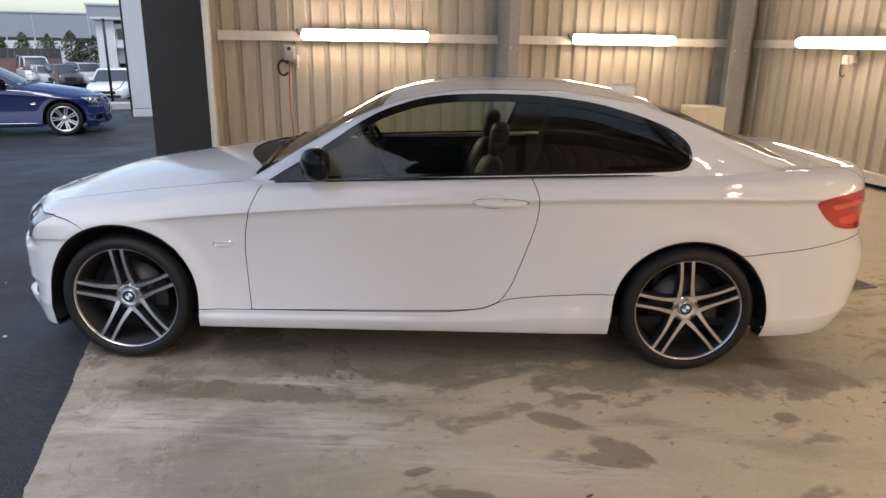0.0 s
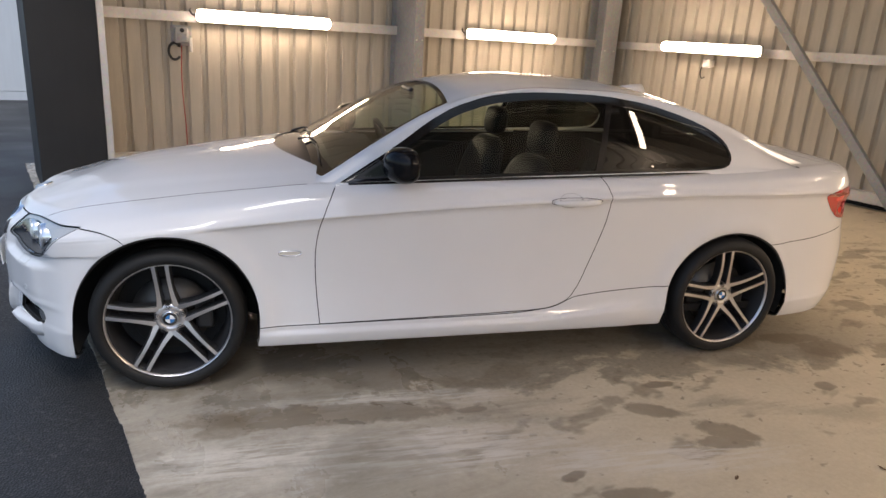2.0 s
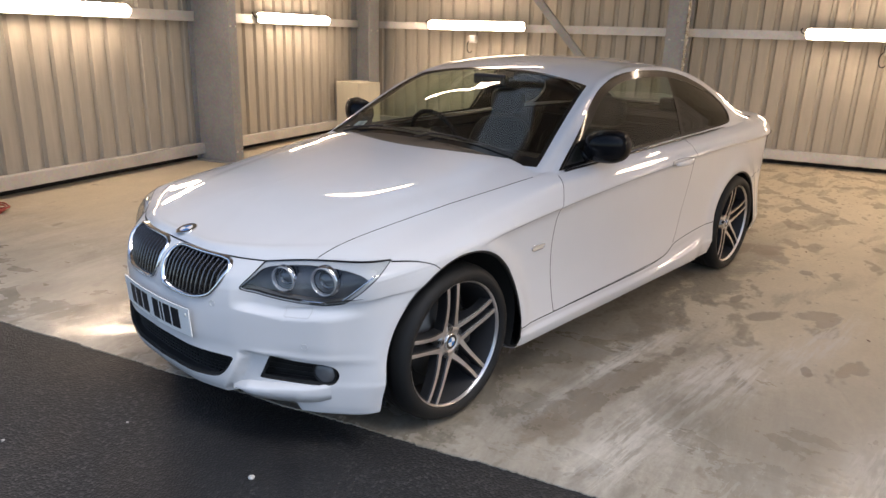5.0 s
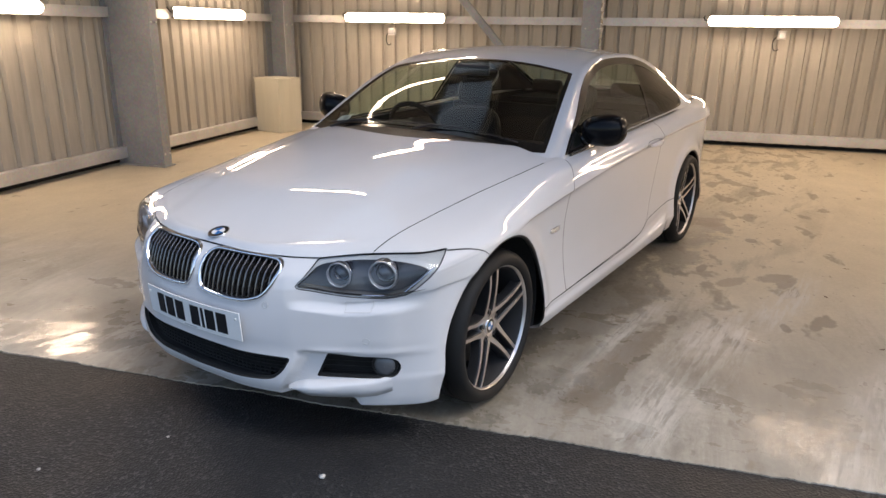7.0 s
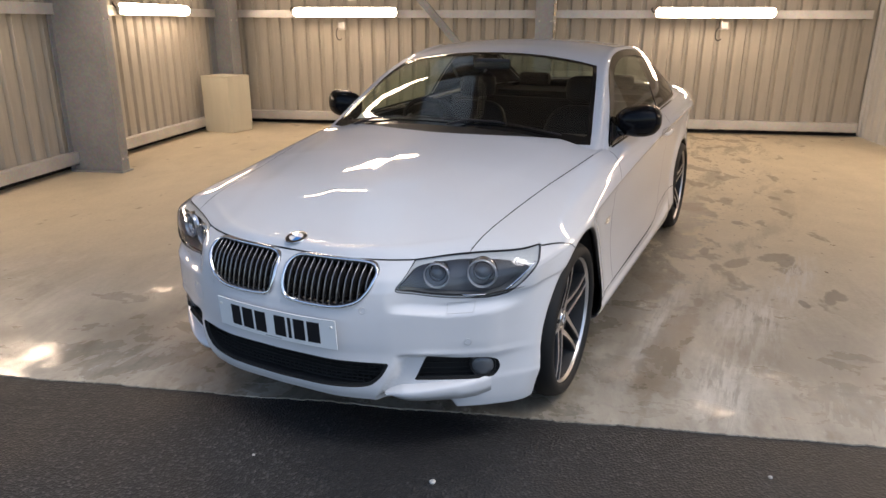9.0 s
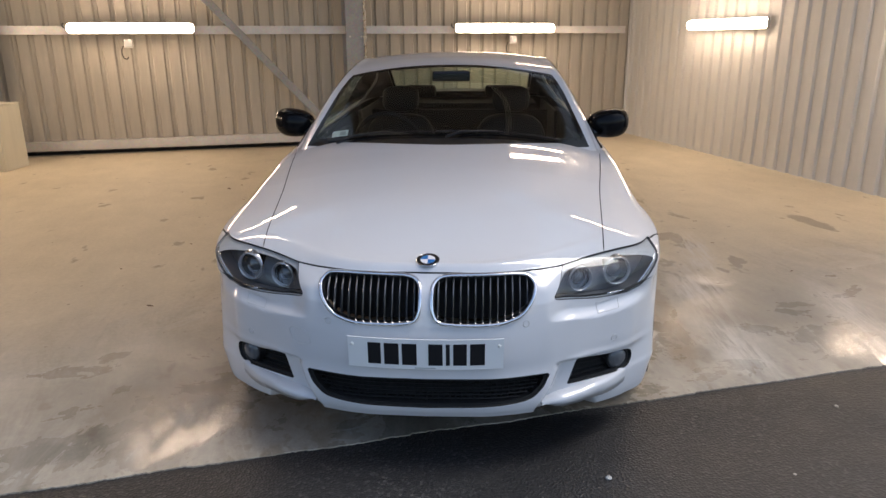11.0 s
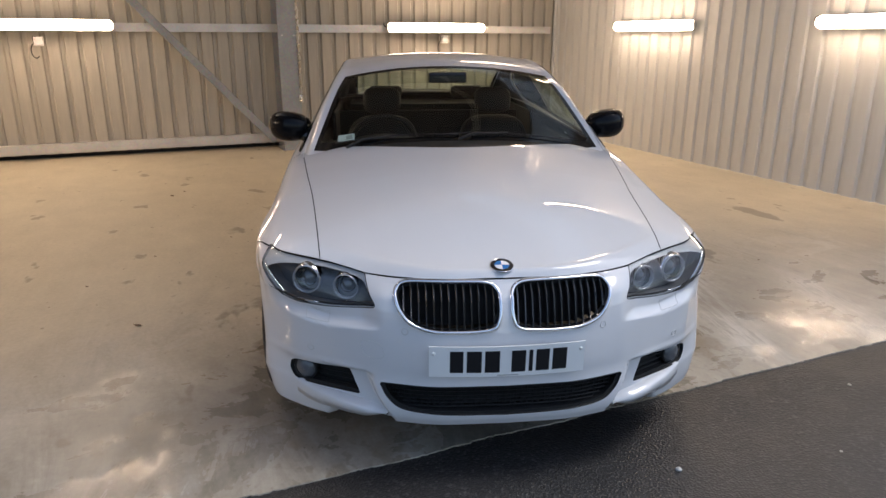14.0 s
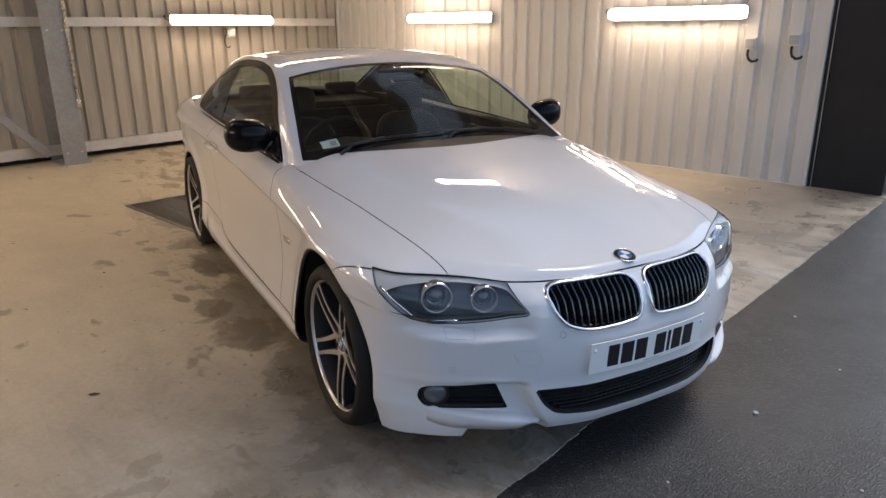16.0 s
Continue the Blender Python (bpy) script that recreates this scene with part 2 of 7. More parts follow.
def make_glass(name, tint=(1, 1, 1), rough=0.0, mirror=0.06):
    # a thin pane: clear film with a mirror coat that grows at grazing angles, the same from both sides
    m = bpy.data.materials.new(name)
    m.use_nodes = True
    nt = m.node_tree
    nt.nodes.remove(nt.nodes["Principled BSDF"])
    out = nt.nodes["Material Output"]
    tr, gl, mx, lw, pw, ma = (nt.nodes.new("ShaderNode" + k) for k in ("BsdfTransparent", "BsdfGlossy", "MixShader", "LayerWeight", "Math", "Math"))
    tr.inputs["Color"].default_value = (*tint, 1)
    gl.inputs["Roughness"].default_value = rough
    lw.inputs["Blend"].default_value = 0.5
    pw.operation, ma.operation = "POWER", "MULTIPLY_ADD"
    pw.inputs[1].default_value = 5.0
    ma.inputs[1].default_value, ma.inputs[2].default_value = 1.0 - mirror, mirror
    nt.links.new(lw.outputs["Facing"], pw.inputs[0])
    nt.links.new(pw.outputs[0], ma.inputs[0])
    nt.links.new(ma.outputs[0], mx.inputs[0])
    nt.links.new(tr.outputs[0], mx.inputs[1])
    nt.links.new(gl.outputs[0], mx.inputs[2])
    nt.links.new(mx.outputs[0], out.inputs["Surface"])
    return m


def make_glow(name, col, strength):
    m = mat(name, (0.9, 0.9, 0.9), 0.4)
    bsdf(m).inputs["Emission Color"].default_value = (*col, 1)
    bsdf(m).inputs["Emission Strength"].default_value = strength
    return m


CONCRETE, TARMAC = make_concrete(), make_tarmac()
CLADDING = make_metal_sheet("cladding_cream", (0.485, 0.445, 0.37), 0.5, 0.28)
LINER = make_metal_sheet("liner_white", (0.72, 0.71, 0.68), 0.45, 0.12)
RAIL = make_galv("galvanised_rail", (0.70, 0.68, 0.65), 0.42, 0.35)
STEEL = make_galv("grey_painted_steel", (0.34, 0.345, 0.35), 0.45, 0.15)
BLACK_PANEL = make_metal_sheet("black_panel", (0.013, 0.013, 0.014), 0.6, 0.3)
ROOF_SHEET = make_metal_sheet("roof_sheet", (0.24, 0.24, 0.24), 0.55, 0.25)


def make_rooflight():
    m = bpy.data.materials.new("rooflight_sheet")
    m.use_nodes = True
    nt = m.node_tree
    nt.nodes.remove(nt.nodes["Principled BSDF"])
    tl = nt.nodes.new("ShaderNodeBsdfTranslucent")
    v, ns = nt.nodes.new("ShaderNodeTexCoord"), nt.nodes.new("ShaderNodeTexNoise")
    ns.inputs["Scale"].default_value = 1.6
    cr = nt.nodes.new("ShaderNodeValToRGB")
    cr.color_ramp.elements[0].color, cr.color_ramp.elements[1].color = (0.50, 0.53, 0.54, 1), (0.63, 0.655, 0.66, 1)
    nt.links.new(v.outputs["Object"], ns.inputs["Vector"])
    nt.links.new(ns.outputs["Fac"], cr.inputs["Fac"])
    nt.links.new(cr.outputs["Color"], tl.inputs["Color"])
    nt.links.new(tl.outputs[0], nt.nodes["Material Output"].inputs["Surface"])
    return m


ROOFLIGHT = make_rooflight()
TUBE = make_glow("lamp_diffuser", (1.0, 0.75, 0.545), TUBE_POWER)
PLASTIC_GREY = mat("grey_plastic", (0.45, 0.45, 0.44), 0.4)
PLASTIC_WHITE = mat("white_plastic", (0.75, 0.74, 0.7), 0.35)
SOCKET_GREY = mat("pale_grey_plastic", (0.36, 0.36, 0.35), 0.45)
CABLE = mat("black_cable", (0.015, 0.015, 0.016), 0.5)
RED_HOSE = mat("red_hose", (0.35, 0.04, 0.03), 0.45)
BOX_CREAM = make_metal_sheet("cream_board", (0.62, 0.58, 0.46), 0.5, 0.12)
GRATE_STEEL = make_galv("drain_steel", (0.16, 0.155, 0.15), 0.5, 0.6)
PAINT = make_paint("white_pearl_paint", (0.645, 0.645, 0.652))
BLUE_PAINT = make_paint("blue_paint", (0.006, 0.014, 0.085))
TRIM = mat("gloss_black_trim", (0.006, 0.006, 0.007), 0.09)
SCUTTLE = mat("scuttle_black", (0.012, 0.012, 0.013), 0.5, 0.0, Specular_IOR_Level=0.3)
MIRROR_BLACK = mat("mirror_black", (0.006, 0.006, 0.007), 0.12, 0.0, Specular_IOR_Level=0.16)
MESH_BLACK = mat("mesh_black", (0.006, 0.006, 0.006), 0.5, 0.0, Specular_IOR_Level=0.3)
SATIN = mat("satin_black_trim", (0.012, 0.012, 0.013), 0.45)
SHELL = mat("dark_shell", (0.012, 0.012, 0.012), 0.8)
RUBBER = mat("tyre_rubber", (0.011, 0.011, 0.011), 0.62, 0.0, Specular_IOR_Level=0.3)
CHROME = mat("chrome", (0.82, 0.82, 0.84), 0.1, 1.0)
ALLOY = mat("machined_alloy", (0.62, 0.61, 0.62), 0.34, 1.0)
ALLOY_DARK = mat("dark_grey_alloy", (0.032, 0.033, 0.036), 0.35, 0.4)
WHEEL_INNER = mat("wheel_inner_black", (0.022, 0.022, 0.024), 0.6, 0.0, Specular_IOR_Level=0.3)
DISC = mat("brake_disc", (0.09, 0.088, 0.085), 0.45, 0.8)
SCREEN_GLASS = make_glass("screen_glass", (0.76, 0.85, 0.80), 0.0, 0.08)
SIDE_GLASS = make_glass("side_glass", (0.66, 0.73, 0.66), 0.0, 0.045)
DARK_GLASS = make_glass("tinted_glass", (0.03, 0.032, 0.032))
REAR_GLASS = make_glass("rear_glass", (0.66, 0.73, 0.66))
LENS = make_glass("lamp_lens", (0.93, 0.94, 0.95))
RED_LENS = mat("red_lens", (0.42, 0.008, 0.006), 0.14, 0.0, Coat_Weight=1.0, Coat_Roughness=0.02)
RED_BAR = mat("red_light_bar", (0.72, 0.05, 0.035), 0.2, 0.0, Coat_Weight=1.0, Coat_Roughness=0.02)
LAMP_DARK = mat("lamp_bowl", (0.115, 0.12, 0.127), 0.34)
BROW = mat("lamp_brow_silver", (0.47, 0.485, 0.49), 0.42, 0.1)
FOG_GLASS = mat("fog_glass", (0.13, 0.135, 0.145), 0.08, 0.2)
LEATHER = mat("black_leather", (0.009, 0.009, 0.010), 0.55, 0.0, Specular_IOR_Level=0.15)
CABIN = mat("cabin_plastic", (0.012, 0.012, 0.013), 0.6, 0.0, Specular_IOR_Level=0.18)
PLATE_WHITE = mat("plate_white", (0.82, 0.82, 0.80), 0.3)
PLATE_BLACK = mat("plate_black", (0.01, 0.01, 0.012), 0.35)
BADGE_BLUE = mat("badge_blue", (0.03, 0.16, 0.42), 0.2, 0.0, Coat_Weight=1.0)
BADGE_WHITE = mat("badge_white", (0.8, 0.8, 0.8), 0.2, 0.0, Coat_Weight=1.0)
BADGE_BLACK = mat("badge_black", (0.01, 0.01, 0.012), 0.2, 0.0, Coat_Weight=1.0)
SLAT_EDGE = mat("satin_chrome_edge", (0.17, 0.17, 0.175), 0.25, 1.0)
GRILLE_SLAT = mat("gloss_black_slat", (0.02, 0.02, 0.021), 0.14, 0.0, Coat_Weight=1.0)
RING_WHITE = mat("lamp_ring", (0.52, 0.53, 0.55), 0.2, 0.6)
REFLECTOR = mat("lamp_reflector", (0.50, 0.51, 0.53), 0.16, 0.9)
PROJECTOR = mat("projector_glass", (0.05, 0.055, 0.06), 0.05, 0.0, Coat_Weight=1.0, Specular_IOR_Level=1.0)
HANDLE_SHADE = mat("handle_shade_grey", (0.36, 0.36, 0.37), 0.3)
SEAM = mat("seam_shadow_grey", (0.05, 0.05, 0.052), 0.6)
INDICATOR = mat("clear_indicator", (0.62, 0.58, 0.5), 0.15, 0.0, Coat_Weight=1.0)
CONDUIT = make_galv("conduit_zinc", (0.8, 0.8, 0.79), 0.26, 0.8)
LEAF = mat("dead_leaf_brown", (0.10, 0.055, 0.025), 0.7)
STONE = mat("pale_stone", (0.42, 0.41, 0.39), 0.7)
GREY_PANEL = make_metal_sheet("light_grey_panel", (0.50, 0.53, 0.55), 0.45, 0.1)
FAR_GREY = make_metal_sheet("far_grey_cladding", (0.30, 0.33, 0.36), 0.5, 0.12)
FAR_WHITE = make_metal_sheet("far_white_cladding", (0.62, 0.64, 0.65), 0.5, 0.1)
DARK_BOARD = make_metal_sheet("dark_board_fence", (0.06, 0.055, 0.055), 0.6, 0.3)
BRICK_RED = make_metal_sheet("red_brown_wall", (0.20, 0.13, 0.11), 0.7, 0.25)
KERB_STONE = make_galv("kerb_concrete", (0.46, 0.46, 0.45), 0.7, 0.0)
FAR_WINDOW = mat("far_window_glass", (0.05, 0.06, 0.07), 0.15, 0.0, Coat_Weight=0.5)
BARK = mat("bark", (0.09, 0.07, 0.05), 0.8)
WHITE_CAR = make_paint("plain_white_paint", (0.72, 0.73, 0.74))
SILVER_CAR = make_paint("silver_paint", (0.42, 0.43, 0.44))
DARK_CAR = make_paint("dark_grey_paint", (0.07, 0.08, 0.085))
RED_CAR = make_paint("red_paint", (0.42, 0.02, 0.025))
ALLOY_SILVER = mat("silver_alloy", (0.70, 0.70, 0.71), 0.3, 0.8)


def make_leaves():
    m = mat("tree_leaves", (0.06, 0.09, 0.04), 0.6)
    gi = node(m, "ShaderNodeNewGeometry")
    link(m, ramp(m, gi.outputs["Random Per Island"], [(0.0, (0.035, 0.06, 0.03)), (0.6, (0.07, 0.10, 0.05)), (1.0, (0.12, 0.14, 0.07))]), bsdf(m).inputs["Base Color"])
    return m


LEAVES = make_leaves()


# ---- mesh helpers ----
def obj(name, verts, faces, material, parent=None, label="", smooth=True, normals=None):
    me = bpy.data.meshes.new(name)
    me.from_pydata([tuple(v) for v in verts], [], [tuple(f) for f in faces])
    me.materials.append(material)
    if smooth:
        me.polygons.foreach_set("use_smooth", [True] * len(me.polygons))
    me.update()
    if normals is not None:
        me.normals_split_custom_set_from_vertices([tuple(n) for n in normals])
    ob = new(name, me)
    if parent:
        ob.parent = parent
    return tagged(ob, label)


def part(name, bm, material, parent=None, label="", smooth=False):
    me = bpy.data.meshes.new(name)
    bm.to_mesh(me)
    bm.free()
    me.materials.append(material)
    if smooth:
        me.polygons.foreach_set("use_smooth", [True] * len(me.polygons))
    ob = new(name, me)
    if parent:
        ob.parent = parent
    return tagged(ob, label)


def root(name, m, label, category, group="", kind=""):
    e = new(name)
    e.matrix_world = m
    e.empty_display_size = 0.1
    return tagged(e, label, category, group, kind)


def box(bm, lo, hi, bevel=0.0, m=None):
    c = [(a + b) / 2 for a, b in zip(lo, hi)]
    s = [b - a for a, b in zip(lo, hi)]
    mm = Matrix.Translation(c) @ Matrix.Diagonal((*s, 1))
    made = bmesh.ops.create_cube(bm, size=1, matrix=(m @ mm) if m else mm)["verts"]
    if bevel:
        edges = list({e for v in made for e in v.link_edges})
        bmesh.ops.bevel(bm, geom=edges, offset=bevel, segments=2, affect="EDGES", profile=0.5)
    return bm


def boxes(*items, bevel=0.0):
    bm = bmesh.new()
    for lo, hi in items:
        box(bm, lo, hi, bevel)
    return bm


def tube_bm(points, radius, sides=10, closed=False, bm=None):
    """A round tube along a line of points."""
    bm = bm or bmesh.new()
    pts = [Vector(p) for p in points]
    rings, up = [], Vector((0, 0, 1))
    n = len(pts)
    for i, p in enumerate(pts):
        d = (pts[(i + 1) % n] - pts[i - 1]) if closed else (pts[min(i + 1, n - 1)] - pts[max(i - 1, 0)])
        d.normalize()
        if abs(d.dot(up)) > 0.98:
            up = Vector((1, 0, 0))
        a = d.cross(up).normalized()
        b = a.cross(d).normalized()
        up = b
        r = radius[i] if isinstance(radius, (list, tuple)) else radius
        rings.append([bm.verts.new(p + (a * math.cos(k * math.tau / sides) + b * math.sin(k * math.tau / sides)) * r) for k in range(sides)])
    for i in range(n if closed else n - 1):
        A, B = rings[i], rings[(i + 1) % n]
        for k in range(sides):
            bm.faces.new((A[k], A[(k + 1) % sides], B[(k + 1) % sides], B[k]))
    if not closed:
        bm.faces.new(rings[0][::-1])
        bm.faces.new(rings[-1])
    bmesh.ops.recalc_face_normals(bm, faces=bm.faces)
    return bm


def lathe_bm(profile, sides=48, m=None, bm=None, close=False):
    """Turns a profile of (radius, height) round the z axis."""
    bm = bm or bmesh.new()
    rings = []
    for r, h in profile:
        rings.append([bm.verts.new((m or Matrix()) @ Vector((r * math.cos(k * math.tau / sides), r * math.sin(k * math.tau / sides), h))) for k in range(sides)])
    for A, B in zip(rings, rings[1:]):
        for k in range(sides):
            bm.faces.new((A[k], A[(k + 1) % sides], B[(k + 1) % sides], B[k]))
    if close:
        bm.faces.new(rings[0][::-1])
        bm.faces.new(rings[-1])
    bmesh.ops.recalc_face_normals(bm, faces=bm.faces)
    return bm


def prism_bm(outline, lo, hi, axis="z", bm=None, m=None):
    """Pulls a flat outline along an axis."""
    bm = bm or bmesh.new()
    put = {"z": lambda a, b, h: (a, b, h), "y": lambda a, b, h: (a, h, b), "x": lambda a, b, h: (h, a, b)}[axis]
    mm = m or Matrix()
    A = [bm.verts.new(mm @ Vector(put(a, b, lo))) for a, b in outline]
    B = [bm.verts.new(mm @ Vector(put(a, b, hi))) for a, b in outline]
    n = len(outline)
    for i in range(n):
        bm.faces.new((A[i], A[(i + 1) % n], B[(i + 1) % n], B[i]))
    bm.faces.new(A[::-1])
    bm.faces.new(B)
    bmesh.ops.recalc_face_normals(bm, faces=bm.faces)
    return bm


def curve(xs, ys):
    """A smooth function through knots (monotone cubic, flat beyond the ends)."""
    xs, ys = np.array(xs, float), np.array(ys, float)
    h, d = np.diff(xs), np.diff(ys) / np.diff(xs)
    t = np.zeros(len(xs))
    for i in range(1, len(xs) - 1):
        if d[i - 1] * d[i] > 0:
            w1, w2 = 2 * h[i] + h[i - 1], h[i] + 2 * h[i - 1]
            t[i] = (w1 + w2) / (w1 / d[i - 1] + w2 / d[i])
    t[0], t[-1] = d[0], d[-1]

    def f(x):
        x = np.clip(np.asarray(x, float), xs[0], xs[-1])
        i = np.clip(np.searchsorted(xs, x, side="right") - 1, 0, len(xs) - 2)
        u = (x - xs[i]) / h[i]
        return ((1 + 2 * u) * (1 - u) ** 2 * ys[i] + u * (1 - u) ** 2 * h[i] * t[i]
                + u * u * (3 - 2 * u) * ys[i + 1] + u * u * (u - 1) * h[i] * t[i + 1])
    return f


def step(a, b, x):
    u = np.clip((np.asarray(x, float) - a) / (b - a), 0, 1)
    return u * u * (3 - 2 * u)


class Skin:
    """A surface as places, normals and faces, that can be cut by functions."""
    def __init__(self, V, N, F):
        self.V, self.N, self.F = np.asarray(V, float), np.asarray(N, float), F

    @classmethod
    def grid(cls, P):
        n, k = P.shape[:2]
        a, b = np.gradient(P, axis=0), np.gradient(P, axis=1)
        N = np.cross(b, a)
        L = np.linalg.norm(N, axis=-1, keepdims=True)
        N = N / np.maximum(L, 1e-12)
        N[..., 1] = np.where(np.abs(P[..., 1]) < 1e-9, 0, N[..., 1])
        N = N / np.maximum(np.linalg.norm(N, axis=-1, keepdims=True), 1e-12)
        F = [(i * k + j, i * k + j + 1, (i + 1) * k + j + 1, (i + 1) * k + j) for i in range(n - 1) for j in range(k - 1)]
        return cls(P.reshape(-1, 3), N.reshape(-1, 3), F)

    def flip(self):
        return Skin(self.V, -self.N, [f[::-1] for f in self.F])

    def mirror(self):
        s = np.array([1, -1, 1])
        return Skin(self.V * s, self.N * s, [f[::-1] for f in self.F])

    def plus(self, o):
        n = len(self.V)
        return Skin(np.vstack([self.V, o.V]), np.vstack([self.N, o.N]), self.F + [tuple(i + n for i in f) for f in o.F])

    def shift(self, d):
        return Skin(self.V + self.N * d, self.N, self.F)

    def cut(self, f):
        """Keeps the side on which f(x, y, z) is positive."""
        if not self.F:
            return self
        val = f(*self.V.T)
        pos = val >= 0
        keys = sorted({(min(i, j), max(i, j)) for face in self.F for i, j in zip(face, face[1:] + face[:1]) if pos[i] != pos[j]})
        V, N, F = self.V, self.N, []
        made = {k: len(V) + n for n, k in enumerate(keys)}
        if keys:
            K = np.array(keys)
            A, B = V[K[:, 0]], V[K[:, 1]]
            lo, hi, first = np.zeros(len(K)), np.ones(len(K)), pos[K[:, 0]]
            for _ in range(13):
                u = (lo + hi) / 2
                same = (f(*(A + (B - A) * u[:, None]).T) >= 0) == first
                lo, hi = np.where(same, u, lo), np.where(same, hi, u)
            u = ((lo + hi) / 2)[:, None]
            M = N[K[:, 0]] * (1 - u) + N[K[:, 1]] * u
            M = M / np.maximum(np.linalg.norm(M, axis=1, keepdims=True), 1e-9)
            V, N = np.vstack([V, A + (B - A) * u]), np.vstack([N, M])
        for face in self.F:
            k = sum(bool(pos[i]) for i in face)
            if k == len(face):
                F.append(face)
            elif k:
                new_face = []
                for i, j in zip(face, face[1:] + face[:1]):
                    if pos[i]:
                        new_face.append(i)
                    if pos[i] != pos[j]:
                        new_face.append(made[(min(i, j), max(i, j))])
                if len(new_face) > 2:
                    F.append(tuple(new_face))
        used = sorted({i for f_ in F for i in f_})
        at = {i: k for k, i in enumerate(used)}
        return Skin(V[used] if used else np.zeros((0, 3)), N[used] if used else np.zeros((0, 3)), [tuple(at[i] for i in f_) for f_ in F])

    def make(self, name, material, parent=None, label=""):
        return obj(name, self.V, self.F, material, parent, label, True, self.N)


def inside(poly, pa, pb, round_by=0.0):
    """Signed distance to a closed outline (positive within) as a function of two coordinates that pa and pb pick."""
    P = np.array(poly, float)
    Q = np.roll(P, -1, axis=0)

    def f(x, y, z):
        a, b = pa(x, y, z), pb(x, y, z)
        p = np.stack([a, b], -1)
        best, odd = np.full(len(a), 1e9), np.zeros(len(a), bool)
        for s, e in zip(P, Q):
            d = e - s
            u = np.clip(((p - s) @ d) / (d @ d), 0, 1)
            best = np.minimum(best, np.linalg.norm(p - s - u[:, None] * d, axis=1))
            hit = ((s[1] > b) != (e[1] > b))
            xs = s[0] + (b - s[1]) / (d[1] if abs(d[1]) > 1e-12 else 1e-12) * d[0]
            odd ^= hit & (a < xs)
        return np.where(odd, best, -best) + round_by
    return f


def smooth_poly(points, rounds=3, keep=()):
    """Rounds the corners of an outline by cutting them off again and again; corners in keep stay sharp."""
    P = [(tuple(p), i in keep) for i, p in enumerate(points)]
    for _ in range(rounds):
        out, n = [], len(P)
        for i in range(n):
            (p, k), (q, _k) = P[i], P[(i + 1) % n]
            p0 = P[i][0]
            if k:
                out.append((p0, True))
            else:
                prev = P[i - 1][0]
                out.append((tuple(0.8 * a + 0.2 * b for a, b in zip(p0, prev)), False))
                out.append((tuple(0.8 * a + 0.2 * b for a, b in zip(p0, q)), False))
        P = out
    return [p for p, _ in P]


# ---- the wash bay ----
XE, XC, YA, YR, ROOF_Z = -0.51, 7.36, 4.20, -4.92, 5.2
PITCH = 0.2


def sheet_mesh(name, length, lo, hi, depth, rib, material):
    """One profiled sheet, length along x, ribs pressed away to +y, with real thickness."""
    n = int(round(length / PITCH))
    line = []
    for i in range(n):
        x = i * PITCH
        a = PITCH - rib
        line += [(x, 0), (x + a - 0.018, 0), (x + a, depth), (x + PITCH - 0.018, depth)]
    line.append((n * PITCH, 0))
    V, F = [], []
    for off in (0.0, 0.004):
        for z in (lo, hi):
            V += [(x, y + off, z) for x, y in line]
    k = len(line)
    for i in range(k - 1):
        F += [(i, i + 1, k + i + 1, k + i), (2 * k + i, 3 * k + i, 3 * k + i + 1, 2 * k + i + 1), (i, 2 * k + i, 2 * k + i + 1, i + 1)]
    me = bpy.data.meshes.new(name)
    me.from_pydata(V, [], F)
    me.materials.append(material)
    return me


def setting(name, bm, material, label):
    return tagged(part(name, bm, material), label, "", "", "structure")


def sheeted_wall(name, label, start, turn, length, material, depth=0.035, rib=0.055, foot=0.05):
    wall = root(name, Matrix.Translation(start) @ Matrix.Rotation(turn, 4, "Z"), label, "wall", "", "structure")
    me, at = sheet_mesh("sheet", 1.0, foot, ROOF_Z, depth, rib, material), 0.0
    while at < length - 1e-3:
        ob = new("wall_sheet", me)
        ob.parent = wall
        ob.location = (at, 0.0015 * (int(at) % 2), 0)
        at += 1.0
    rest = new("wall_sheet", sheet_mesh("sheet_end", PITCH, foot, ROOF_Z, depth, rib, material))
    rest.parent = wall
    rest.location = (length, 0, 0)
    return wall


sheeted_wall("wall_north", "cream profiled steel cladding on grey framing", (0.06, YA, 0), 0, 8.0, CLADDING)
sheeted_wall("wall_east", "cream profiled steel cladding on grey framing", (XC, YA + 0.06, 0), radians(-90), 9.0, CLADDING)
sheeted_wall("wall_south", "white profiled steel liner wall", (XC + 0.02, YR, 0), radians(180), 7.0, LINER, 0.028, 0.06, 0.004)

# the slab, worn along its edge
bm = bmesh.new()
NY = 1500
edge = []
for j in range(NY + 1):
    y = -5.6 + 10.4 * j / NY
    edge.append((XE + 0.012 * noise.noise((y * 3.1, 0, 0)) + 0.008 * noise.noise((y * 17, 4, 0)) + 0.007 * noise.noise((y * 61, 9, 0)) + 0.007 * max(0.0, noise.noise((y * 140, 2, 0))) - 0.035 * (y - 0) / 6, y))
top = [bm.verts.new((x, y, 0)) for x, y in edge]
low = [bm.verts.new((x - 0.008, y, -0.05)) for x, y in edge]
far = [bm.verts.new((XC + 0.4, y, 0)) for x, y in edge]
for j in range(NY):
    bm.faces.new((top[j], far[j], far[j + 1], top[j + 1]))
    bm.faces.new((low[j], top[j], top[j + 1], low[j + 1]))
setting("floor", bm, CONCRETE, "worn damp concrete slab with oily stains and painted shade under the car")
